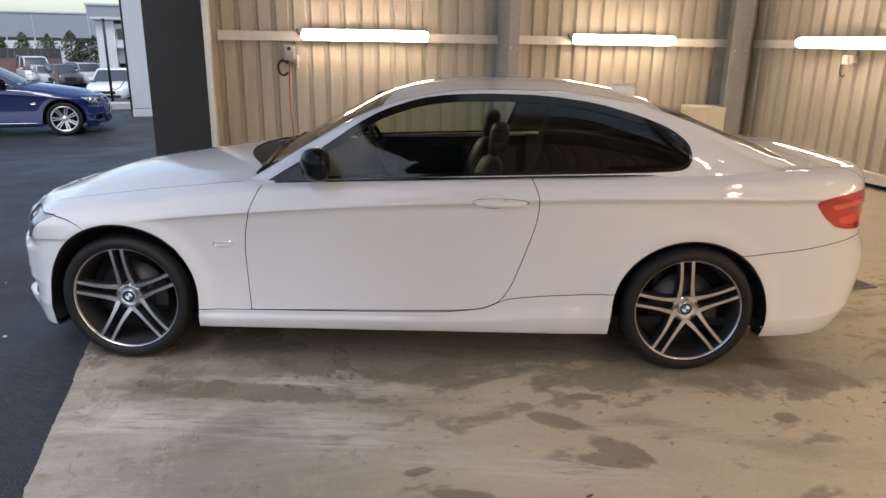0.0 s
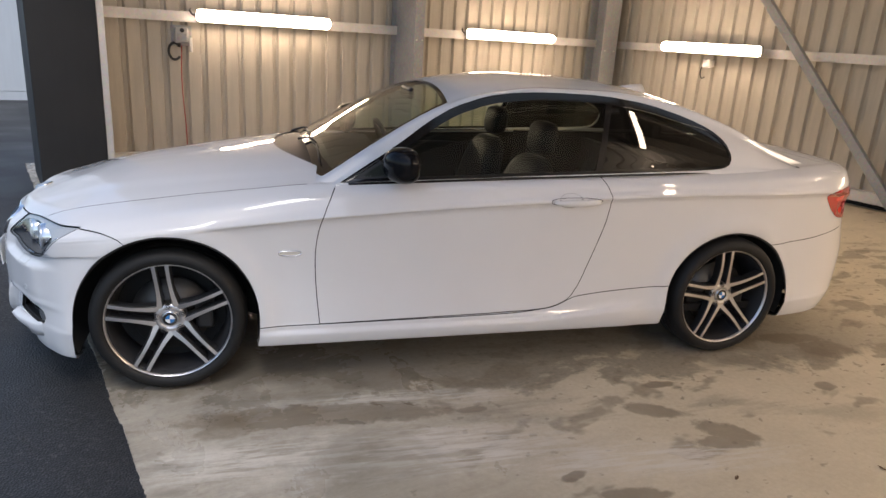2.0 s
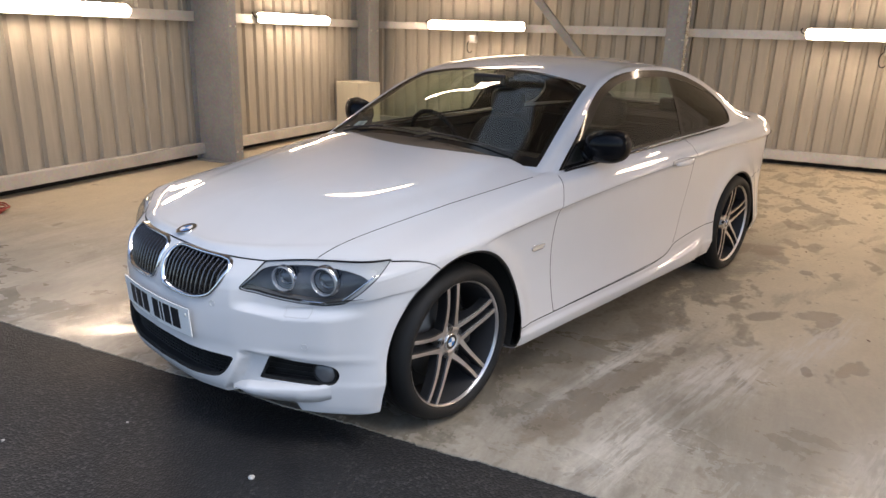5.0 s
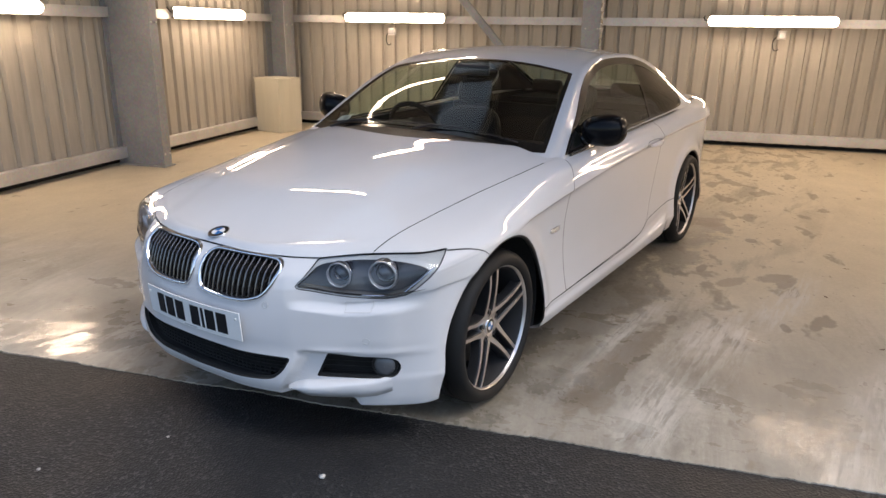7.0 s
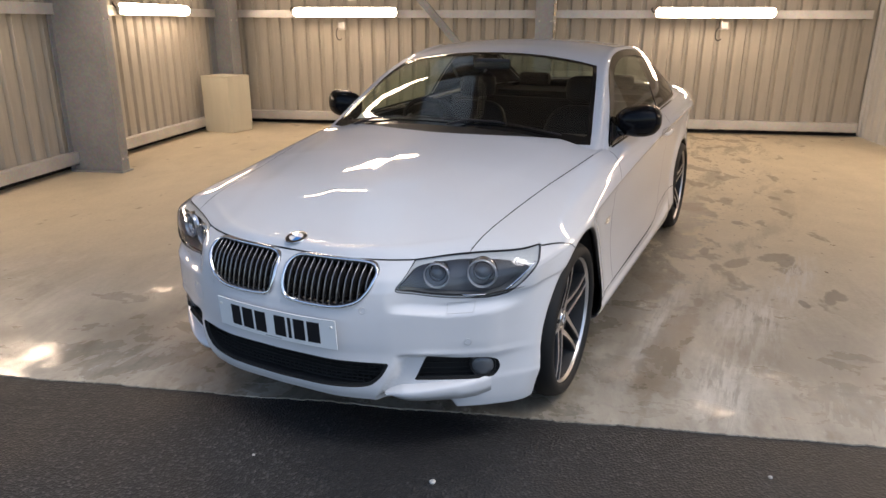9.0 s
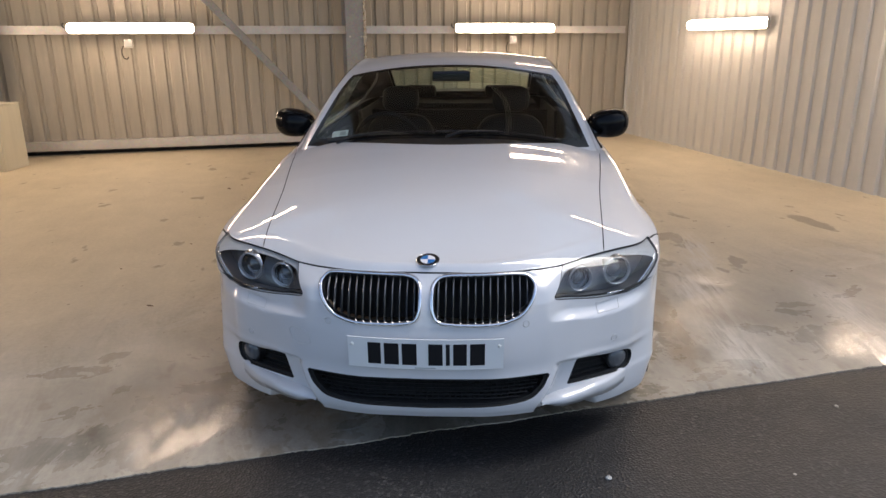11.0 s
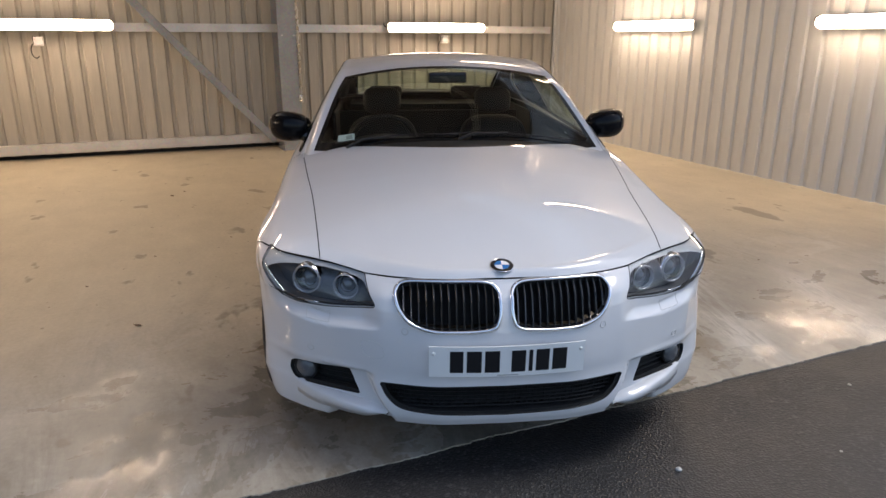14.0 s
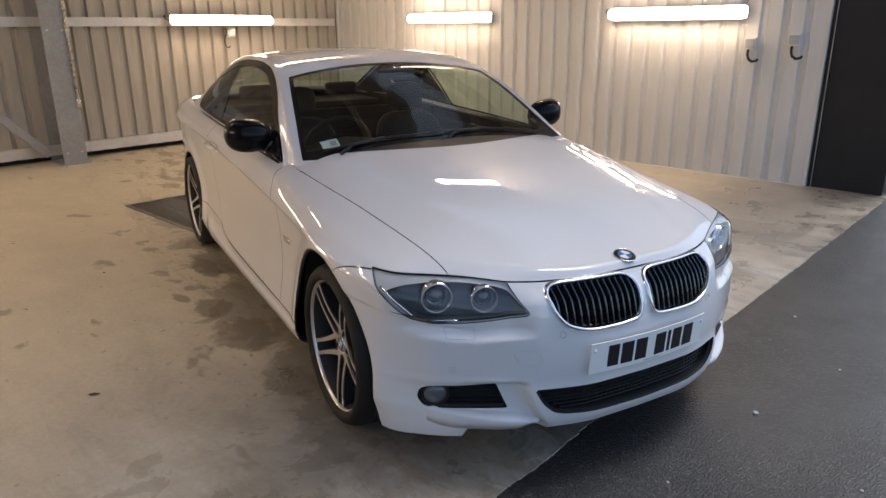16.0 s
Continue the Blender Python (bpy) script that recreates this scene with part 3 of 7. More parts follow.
def yard_z(y):
    return -0.005 - 0.325 * float(step(4.5, 10.5, y)) - 1.98 * float(step(17, 42, y))


# the yard: level by the bay, falling away beyond the kerb
ys = [-300, -60, -20, -8, 0, 4.5, 6, 7.5, 9, 10.5, 13, 17, 18, 20, 22, 26, 30, 34, 38, 42, 70, 120, 300]
xs = [-300, -80, -30, -12, -6, -2.8, -0.2, 4, 9, 40, 300]
V = [(x, y, yard_z(y)) for y in ys for x in xs]
k = len(xs)
F = [(j * k + i, j * k + i + 1, (j + 1) * k + i + 1, (j + 1) * k + i) for j in range(len(ys) - 1) for i in range(k - 1)]
bm = bmesh.new()
vs = [bm.verts.new(p) for p in V]
for f_ in F:
    bm.faces.new([vs[i] for i in f_])
setting("ground", bm, TARMAC, "dark wet tarmac yard")

# horizontal rails, base rails, and dark strips standing in for the kerb gap's shade
setting("rail_north", boxes(((0.2, YA - 0.07, 1.54), (7.0, YA - 0.004, 1.558)), ((0.2, YA - 0.012, 1.558), (7.0, YA - 0.004, 1.63)), ((0.2, YA - 0.07, 1.63), (7.0, YA - 0.004, 1.645)), ((0.2, YA - 0.066, 1.558), (7.0, YA - 0.058, 1.63))), RAIL, "galvanised steel sheeting rail")
setting("rail_east", boxes(((XC - 0.075, -4.8, 1.54), (XC - 0.004, 4.0, 1.558)), ((XC - 0.012, -4.8, 1.558), (XC - 0.004, 4.0, 1.63)), ((XC - 0.075, -4.8, 1.63), (XC - 0.004, 4.0, 1.645)), ((XC - 0.071, -4.8, 1.558), (XC - 0.063, 4.0, 1.63))), RAIL, "galvanised steel sheeting rail")
setting("base_rail_north", boxes(((0.2, YA - 0.09, 0.07), (7.1, YA - 0.003, 0.19)), bevel=0.004), RAIL, "galvanised steel base rail")
setting("base_rail_east", boxes(((XC - 0.09, -4.86, 0.07), (XC - 0.003, 4.0, 0.19)), bevel=0.004), RAIL, "galvanised steel base rail")
setting("gap_filler_north", boxes(((0.1, YA + 0.05, -0.02), (XC + 0.1, YA + 0.09, 0.3))), SHELL, "dark strip put in for the shade under the cladding")
setting("gap_filler_east", boxes(((XC + 0.05, YR - 0.1, -0.02), (XC + 0.09, YA + 0.1, 0.3))), SHELL, "dark strip put in for the shade under the cladding")
setting("corner_trim_south", boxes(((XC - 0.03, YR, 0.02), (XC, YR + 0.03, ROOF_Z))), LINER, "white corner flashing")


def steel_column(name, x, y, depth, width, turn, label):
    """An I section; depth runs along local y, the near flange at y = 0."""
    c = root(name, Matrix.Translation((x, y, 0)) @ Matrix.Rotation(turn, 4, "Z"), label, "column", "", "structure")
    h = ROOF_Z
    part("flange", boxes(((-width / 2, 0, 0), (width / 2, 0.013, h)), bevel=0.002), STEEL, c)
    part("flange", boxes(((-width / 2, depth - 0.013, 0), (width / 2, depth, h)), bevel=0.002), STEEL, c)
    part("web", boxes(((-0.005, 0.013, 0), (0.005, depth - 0.013, h))), STEEL, c)
    part("base_plate", boxes(((-width / 2 - 0.03, -0.02, 0), (width / 2 + 0.03, depth - 0.02, 0.016)), bevel=0.002), STEEL, c)
    for sx in (-1, 1):
        for bz in (0.14, 1.5):
            part("bolt", prism_bm([(sx * width * 0.3 + 0.011 * math.cos(a * math.pi / 3), bz + 0.011 * math.sin(a * math.pi / 3)) for a in range(6)], -0.009, 0.0, "y"), RAIL, c)
    return c


steel_column("column_1", 3.56, 3.60, 0.58, 0.13, 0, "grey painted steel I-section column by the cladding")
steel_column("column_2", 6.98, 3.86, 0.32, 0.30, 0, "grey painted steel corner column")
steel_column("column_3", 6.90, -0.58, 0.44, 0.26, radians(-90), "grey painted steel column with a conduit on it")

# diagonal brace on the far wall
d0, d1 = Vector((7.08, -0.36, 0.12)), Vector((7.08, 2.75, 3.55))
bm = bmesh.new()
ax = (d1 - d0)
mm = Matrix.Translation(d0) @ ax.to_track_quat("Z", "X").to_matrix().to_4x4()
box(bm, (-0.05, -0.035, 0), (0.05, 0.035, ax.length), 0.008, mm)
setting("brace", bm, STEEL, "grey steel diagonal brace")

# roof, header, pillars of the opening
LIGHT_1, LIGHT_2, LX0, LX1 = (-3.7, -2.7), (1.0, 2.0), 0.7, 6.6
setting("ceiling", boxes(((XE - 0.1, YR - 0.1, ROOF_Z), (XC + 0.1, LIGHT_1[0], ROOF_Z + 0.08)), ((XE - 0.1, LIGHT_1[1], ROOF_Z), (XC + 0.1, LIGHT_2[0], ROOF_Z + 0.08)), ((XE - 0.1, LIGHT_2[1], ROOF_Z), (XC + 0.1, YA + 0.1, ROOF_Z + 0.08)),
                        *(((x0, a, ROOF_Z), (x1, b, ROOF_Z + 0.08)) for a, b in (LIGHT_1, LIGHT_2) for x0, x1 in ((XE - 0.1, LX0), (LX1, XC + 0.1)))), ROOF_SHEET, "grey steel roof sheets")
for k, (a, b) in enumerate((LIGHT_1, LIGHT_2)):
    setting(f"rooflight_{k + 1}", boxes(((LX0 - 0.03, a - 0.03, ROOF_Z + 0.084), (LX1 + 0.03, b + 0.03, ROOF_Z + 0.088))), ROOFLIGHT, "translucent white rooflight strip")
for i in range(4):
    setting(f"purlin_{i + 1}", boxes(((XE, -4.0 + i * 2.4, ROOF_Z - 0.2), (XC, -3.93 + i * 2.4, ROOF_Z))), RAIL, "galvanised roof purlin")
setting("header", boxes(((XE, YR, 4.2), (XE + 0.25, YA, ROOF_Z))), BLACK_PANEL, "black flashing over the opening")
setting("pillar_1", boxes(((-0.47, 3.25, -0.02), (0.075, YA + 0.1, ROOF_Z)), bevel=0.006), BLACK_PANEL, "black clad pillar at the opening")
setting("pillar_trim_1", boxes(((0.077, 3.262, 0.0), (0.135, YA + 0.02, ROOF_Z)), bevel=0.004), RAIL, "pale metal edge flashing")
setting("pillar_2", boxes(((-0.42, YR - 0.35, -0.02), (0.225, YR - 0.02, ROOF_Z)), bevel=0.006), BLACK_PANEL, "black clad pillar at the opening")
setting("pillar_trim_2", boxes(((0.227, YR - 0.12, 0.0), (0.262, YR + 0.012, ROOF_Z)), bevel=0.004), LINER, "white edge flashing")


# ---- lamps on the walls ----
def strip_light():
    """A weatherproof fitting 1.53 m long along x, its back at y = 0, glowing towards -y."""
    lamp = root("strip_light", Matrix(), "lit fluorescent batten with a clear diffuser on the wall", "wall lamp", "strip lights on the walls")
    n, L, R = 12, 0.745, 0.062
    part("housing", boxes(((-L, -0.045, -0.068), (L, 0.0, 0.068)), bevel=0.012), PLASTIC_GREY, lamp)
    bm = bmesh.new()
    rings = []
    for x, r in ((-L - 0.012, 0.35), (-L, 0.72), (-L + 0.02, 0.93), (-L + 0.05, 1.0), (L - 0.05, 1.0), (L - 0.02, 0.93), (L, 0.72), (L + 0.012, 0.35)):
        rings.append([bm.verts.new((x, -0.047 - 0.062 * r * max(0.0, math.sin(a)), R * r * math.cos(a))) for a in (math.pi * k / n for k in range(n + 1))])
    for A, B in zip(rings, rings[1:]):
        for k in range(n):
            bm.faces.new((A[k], A[k + 1], B[k + 1], B[k]))
    bm.faces.new(rings[0])
    bm.faces.new(rings[-1][::-1])
    bmesh.ops.recalc_face_normals(bm, faces=bm.faces)
    part("diffuser", bm, TUBE, lamp, "glowing diffuser", True)
    for s in (-1, 1):
        part("end_cap", boxes(((s * (L + 0.004) - 0.012, -0.06, -0.03), (s * (L + 0.004) + 0.012, -0.005, 0.03)), bevel=0.006), PLASTIC_GREY, lamp)
    part("cable", tube_bm([(-L - 0.02, -0.03, 0), (-L - 0.05, -0.035, 0.01), (-L - 0.065, -0.02, 0.04), (-L - 0.05, 0.0, 0.06)], 0.008, 8), CABLE, lamp)
    return lamp


lamp = strip_light()
lamp.matrix_world = Matrix.Translation((1.88, 4.128, 1.613))
LOW, HIGH = 1.613, 4.35
places = []
BATTENS = ((2.25, LOW), (-2.79, LOW), (2.25, HIGH), (-4.05, HIGH))
for y, z in BATTENS:
    places.append(Matrix.Translation((7.165, y, z)) @ Matrix.Rotation(radians(-90), 4, "Z"))
for y in (2.25, -4.05):
    places.append(Matrix.Translation((3.62, y, 4.29)) @ Matrix.Rotation(radians(90), 4, "Z") @ Matrix.Rotation(radians(90), 4, "X"))
places.append(Matrix.Translation((5.32, 4.128, LOW)))
for x in (4.89, 1.70):
    places.append(Matrix.Translation((x, YR + 0.045, LOW + 0.01)) @ Matrix.Rotation(radians(180), 4, "Z"))
    for s in (-0.45, 0.45):
        setting("lamp_bracket", boxes(((x + s - 0.03, YR - 0.001, LOW - 0.02), (x + s + 0.03, YR + 0.044, LOW + 0.04)), bevel=0.004), PLASTIC_GREY, "grey lamp bracket")
for m in places:
    copy_thing(lamp, m)
for k, (y, z) in enumerate(BATTENS):
    setting(f"lamp_batten_{k + 1}", boxes(((7.166, y - 0.5, z - 0.03), (XC - 0.07, y + 0.5, z + 0.03))), RAIL, "galvanised lamp batten")
setting("lamp_rail_east", boxes(((XC - 0.075, -4.8, HIGH - 0.07), (XC - 0.004, 4.0, HIGH + 0.07))), RAIL, "galvanised steel sheeting rail")
setting("rafter", boxes(((3.53, YR, 4.29), (3.71, 4.1, 4.31)), ((3.615, YR, 4.311), (3.625, 4.1, 4.689)), ((3.53, YR, 4.69), (3.71, 4.1, 4.71))), STEEL, "grey painted steel roof beam")


# ---- the white coupe: x to its tail, y to its right, front axle at 0 ----
WB, WHEEL_R, ARCH_R = 2.766, 0.322, 0.364
X_TAIL = 3.80

half_width = curve([-0.8, -0.3, 0.0, 0.5, 1.2, 2.0, 2.76, 3.3, 3.8], [0.885, 0.885, 0.889, 0.886, 0.888, 0.890, 0.893, 0.872, 0.84])
FRONT_C, REAR_C, N_REAR = 0.12, 2.95, 3.25
NOSE_S = [0, 0.05, 0.10, 0.15, 0.19, 0.225, 0.262, 0.3]
nose_x = curve(NOSE_S, [-0.760, -0.752, -0.702, -0.602, -0.505, -0.40, -0.17, 0.12])
fan_x = curve(NOSE_S, [-0.22, -0.215, -0.20, -0.165, -0.12, -0.06, 0.03, 0.12])
nose_y = curve(NOSE_S, [0, 0.20, 0.40, 0.60, 0.75, 0.845, 0.884, 0.8885])
# profile from the bonnet's middle to the floor: front, side and rear, as inset from the outline and height
z_edge = curve([-0.80, -0.62, -0.30, 0.0, 0.35, 0.64, 1.0, 1.6, 2.2, 2.7, 3.1, 3.5, 3.8], [0.716, 0.738, 0.776, 0.815, 0.868, 0.906, 0.925, 0.94, 0.957, 0.975, 0.99, 1.0, 0.985])
z_mid = curve([-0.80, -0.62, -0.30, 0.0, 0.35, 0.64, 1.0, 2.9, 3.2, 3.5, 3.8], [0.722, 0.772, 0.846, 0.894, 0.944, 0.982, 0.995, 1.0, 1.035, 1.045, 1.035])
z_char = curve([-0.8, 0.0, 0.39, 0.75, 1.2, 1.7, 2.03, 2.73, 3.4, 3.8], [0.62, 0.712, 0.751, 0.782, 0.814, 0.84, 0.857, 0.876, 0.878, 0.86])
edge_in = curve([-0.8, -0.3, 0.0, 0.35, 0.64, 1.0, 1.6, 2.2, 2.76, 3.3, 3.8], [0.16, 0.165, 0.15, 0.125, 0.105, 0.09, 0.085, 0.085, 0.10, 0.12, 0.12])


def outline(s):
    """The widest plan outline of the right half: s from 0 at the nose to 1 at the tail; x, y and how far front or rear it faces."""
    s = np.asarray(s, float)
    b = np.clip((1 - s) / 0.24, 0, 1) * math.pi / 2
    xr = REAR_C + (X_TAIL - REAR_C) * np.abs(np.cos(b)) ** (2 / N_REAR)
    xm = FRONT_C + (REAR_C - FRONT_C) * np.clip((s - 0.3) / 0.46, 0, 1)
    x = np.where(s < 0.3, nose_x(s), np.where(s > 0.76, xr, xm))
    y = np.where(s < 0.3, nose_y(s), half_width(x) * np.where(s > 0.76, np.abs(np.sin(b)) ** (2 / N_REAR), 1.0))
    front = 1 - step(0.05, 0.235, s)
    rear = step(0.80, 0.96, s)
    return x, y, front, rear


def body_grid(nv=196):
    s = np.concatenate([np.linspace(0, 0.3, 150), np.linspace(0.3, 0.76, 130)[1:], np.linspace(0.76, 1, 85)[1:]])
    x, y, fr, re = outline(s)
    sd = 1 - fr - re
    cx = np.where(s < 0.3, fan_x(s), np.where(s > 0.76, REAR_C + 0.3 * (s - 0.76) / 0.24, x))
    ze, zc = z_edge(x), z_char(x)
    ei = edge_in(x)
    L = np.maximum(np.hypot(x - cx, y), 1e-6)
    ux, uy = (x - cx) / L, y / L
    rows = []
    # each row: inset from the outline and height, blended front / side / rear
    def row(f, si, r):
        ins = fr * f[0] + sd * si[0] + re * r[0]
        z = fr * f[1] + sd * si[1] + re * r[1]
        return ins, z
    e_in = fr * 0.092 + sd * ei + re * 0.07
    e_z = ze
    for w in (0.0, 0.2, 0.4, 0.6, 0.8, 0.93):
        ins = L - w * (L - e_in)
        z = e_z + (z_mid(cx + ux * (L - ins)) - e_z) * (1 - w ** 2.4)
        rows.append((ins, z))
    rows.append((e_in, e_z))
    rows.append(row((0.070, 0.692), (ei * 0.42, ze - 0.030), (0.045, 0.965)))
    rows.append(row((0.048, 0.648), (0.016, np.maximum(ze - 0.075, zc + 0.034)), (0.036, 0.90)))
    c = step(-0.05, 0.35, x)
    rows.append(row((0.030, 0.605), (0.005 - 0.0035 * c, zc + 0.016), (0.031, 0.82)))
    rows.append(row((0.024, 0.585), (0.004 - 0.0035 * c, zc + 0.003), (0.03, 0.80)))
    rows.append(row((0.018, 0.560), (0.004 + 0.0065 * c, zc - 0.010), (0.029, 0.76)))
    rows.append(row((0.012, 0.535), (0.007 + 0.0115 * c, zc - 0.05), (0.028, 0.70)))
    rows.append(row((0.004, 0.48), (0.016 + 0.008 * c, 0.60), (-0.016, 0.612)))
    rows.append(row((0.000, 0.42), (0.019 + 0.004 * c, 0.48), (-0.036, 0.53)))
    rows.append(row((0.004, 0.36), (0.012, 0.37), (-0.026, 0.45)))
    rows.append(row((0.006, 0.30), (0.002, 0.305), (-0.006, 0.36)))
    rows.append(row((0.008, 0.25), (-0.004, 0.275), (0.014, 0.30)))
    rows.append(row((0.020, 0.205), (0.006, 0.215), (0.06, 0.24)))
    rows.append(row((0.045, 0.182), (0.030, 0.185), (0.10, 0.21)))
    rows.append(row((0.16, 0.170), (0.14, 0.170), (0.25, 0.20)))
    k = len(rows)
    ctrl = np.zeros((len(s), k, 3))
    for j, (ins, z) in enumerate(rows):
        r = L - ins
        ctrl[:, j, 0], ctrl[:, j, 1], ctrl[:, j, 2] = cx + ux * r, uy * r, z
    # smooth across the rows
    t = np.linspace(0, k - 1, nv)
    i = np.clip(t.astype(int), 0, k - 2)
    u = (t - i)[None, :, None]
    p0, p1, p2, p3 = (ctrl[:, np.clip(i + o, 0, k - 1)] for o in (-1, 0, 1, 2))
    P = 0.5 * (2 * p1 + (p2 - p0) * u + (2 * p0 - 5 * p1 + 4 * p2 - p3) * u ** 2 + (3 * p1 - p0 - 3 * p2 + p3) * u ** 3)
    P[0, :, 1] = 0
    P[-1, :, 1] = 0
    P[:, 0, 1] = 0
    # shelf under the headlamps and the proud middle of the bumper
    fr2 = (1 - step(-0.56, -0.34, P[..., 0])) * (P[..., 2] < 0.70)
    X, Y, Z = P[..., 0], P[..., 1], P[..., 2]
    crease_z = np.interp(Y, [0.36, 0.58, 0.78], [0.545, 0.530, 0.550])
    mid_y = np.interp(Z, [0.165, 0.21, 0.23, 0.26, 0.30, 0.357, 0.45, 0.56, 0.66, 0.72], [0.375, 0.385, 0.395, 0.412, 0.435, 0.455, 0.44, 0.415, 0.40, 0.40])
    middle = 1 - step(-0.012, np.interp(Z, [0.30, 0.40, 0.52, 0.64], [0.006, 0.012, 0.045, 0.10]), Y - mid_y)
    Q = X + Y
    inner = 1 - step(-0.14, 0.08, Q)
    low = inner * step(0.372, 0.388, Z) + (1 - inner) * step(0.28, 0.44, Z)
    shelf = 0.027 * np.clip((crease_z + 0.034 - Z) / 0.034, 0, 1) ** 2.0 * (1 - middle) * (1 - step(0.70, 0.87, Y)) * low * fr2
    proud = (0.030 + 0.010 * (1 - step(0.30, 0.40, Z))) * middle * (1 - step(0.64, 0.71, Z)) * fr2
    brow = 0.006 * np.exp(-((Z - 0.385) / 0.012) ** 2) * step(0.44, 0.52, Y) * fr2
    P[..., 2] -= 0.030 * step(0.015, 0.05, Q) * (1 - step(0.20, 0.30, Z)) * (1 - step(-0.36, -0.15, X))
    P[..., 2] += 0.015 * (1 - step(0.36, 0.44, Y)) * (1 - step(0.19, 0.26, Z)) * (X < -0.3)
    P[..., 0] -= (shelf + brow) * 0.75 + proud
    P[..., 1] += (shelf + brow) * 0.65 * step(0.02, 0.3, Y)
    # the bumper's corners draw in towards the ground
    P[..., 1] -= 0.011 * (1 - step(0.22, 0.52, P[..., 2])) * (1 - step(-0.20, -0.02, P[..., 0])) * step(0.55, 0.82, P[..., 1])
    # raised lines along the bonnet
    line_y = np.interp(P[..., 0], [-0.7, -0.4, 0.1, 0.65], [0.37, 0.42, 0.53, 0.64])
    P[..., 2] += 0.0035 * step(-0.05, 0.05, line_y - P[..., 1]) * (P[..., 2] > 0.69) * (P[..., 0] < 0.9) * step(0.9, 0.66, P[..., 0])
    # ledge along the side skirt, rising ahead of the rear wheel
    X, Y, Z = P[..., 0], P[..., 1], P[..., 2]
    top = np.interp(X, [0.36, 1.55, 1.80, 2.0, 2.15, 2.3], [0.268, 0.272, 0.282, 0.297, 0.318, 0.345])
    ledge = 0.015 * (1 - step(-0.024, 0.004, Z - top)) * step(0.16, 0.21, Z) * step(0.30, 0.44, X) * (1 - step(2.14, 2.30, X)) * (Y > 0.6)
    hollow = 0.003 * np.exp(-((Z - top - 0.03) / 0.022) ** 2) * step(1.5, 1.9, X) * (1 - step(2.10, 2.26, X)) * (Y > 0.6)
    P[..., 1] += ledge - hollow
    # flared lips round the wheels
    for wx in (0.0, WB):
        r = np.hypot(P[..., 0] - wx, P[..., 2] - 0.325)
        flare = 0.016 * np.exp(-((r - 0.385) / 0.05) ** 2) * (P[..., 1] > 0.6) * step(0.2, 0.34, P[..., 2])
        P[..., 1] += flare
    return P


ARCHES = ((0.0, 0.374, 0.384), (WB, 0.376, 0.350))      # middle, half its width and height over the hub


def arches(x, y, z):
    r = np.full(np.shape(x), 9.0)
    for cx, ax, az in ARCHES:
        wide = ax * (1 + 0.05 * np.clip((0.325 - z) / 0.15, 0, 1) * (x < cx))
        r = np.minimum(r, np.hypot((x - cx) / wide, (z - 0.325) / np.where(z > 0.325, az, 0.6)))
    return np.where(y > 0.45, (r - 1) * ARCH_R, 1.0)


skin = Skin.grid(body_grid())
if skin.N[np.argmax(skin.V[:, 1])][1] < 0:
    skin = skin.flip()

# greenhouse
z_top = curve([0.40, 0.56, 0.68, 0.8, 1.05, 1.25, 1.5, 1.8, 2.1, 2.4, 2.7, 3.0, 3.25, 3.45], [0.87, 0.945, 1.005, 1.072, 1.213, 1.302, 1.356, 1.380, 1.378, 1.345, 1.270, 1.155, 1.055, 1.0])
rail_y = curve([0.40, 0.62, 0.9, 1.15, 1.4, 1.75, 2.1, 2.45, 2.8, 3.1, 3.45], [0.795, 0.765, 0.712, 0.658, 0.615, 0.592, 0.588, 0.592, 0.615, 0.645, 0.68])
rail_z = curve([0.40, 0.62, 0.9, 1.15, 1.4, 1.75, 2.1, 2.45, 2.8, 3.1, 3.45], [0.80, 0.895, 1.06, 1.195, 1.283, 1.328, 1.324, 1.280, 1.178, 1.055, 0.945])


def cabin_grid(nx=170, nv=90):
    x = np.linspace(0.40, 3.45, nx)
    zt, ry, rz = z_top(x), rail_y(x), rail_z(x)
    by, bz = half_width(x) - edge_in(x) + 0.012, z_edge(x) - 0.02
    rows = []
    for w in (0, 0.25, 0.5, 0.75, 0.9):
        rows.append((w * ry, zt - (zt - rz) * (w ** 2.2) * 0.86))
    rows.append((ry * 0.985, rz + 0.012))
    rows.append((ry + 0.022, rz - 0.022))
    for w in (0.25, 0.5, 0.75, 1.0):
        rows.append((ry + 0.022 + (by - ry - 0.022) * w + 0.014 * math.sin(math.pi * w), rz - 0.022 + (bz - rz + 0.022) * w))
    rows.append((by + 0.004, bz - 0.12))
    k = len(rows)
    ctrl = np.zeros((nx, k, 3))
    for j, (yy, zz) in enumerate(rows):
        ctrl[:, j, 0], ctrl[:, j, 1], ctrl[:, j, 2] = x, yy, zz
    t = np.linspace(0, k - 1, nv)
    i = np.clip(t.astype(int), 0, k - 2)
    u = (t - i)[None, :, None]
    p0, p1, p2, p3 = (ctrl[:, np.clip(i + o, 0, k - 1)] for o in (-1, 0, 1, 2))
    P = 0.5 * (2 * p1 + (p2 - p0) * u + (2 * p0 - 5 * p1 + 4 * p2 - p3) * u ** 2 + (3 * p1 - p0 - 3 * p2 + p3) * u ** 3)
    P[:, 0, 1] = 0
    return P


cabin = Skin.grid(cabin_grid())
if cabin.N[np.argmax(cabin.V[:, 2])][2] < 0:
    cabin = cabin.flip()

from mathutils.bvhtree import BVHTree


def tree_of(sk):
    return BVHTree.FromPolygons([tuple(v) for v in sk.V], [list(f) for f in sk.F])


BODY_TREE, CABIN_TREE = tree_of(skin), tree_of(cabin)


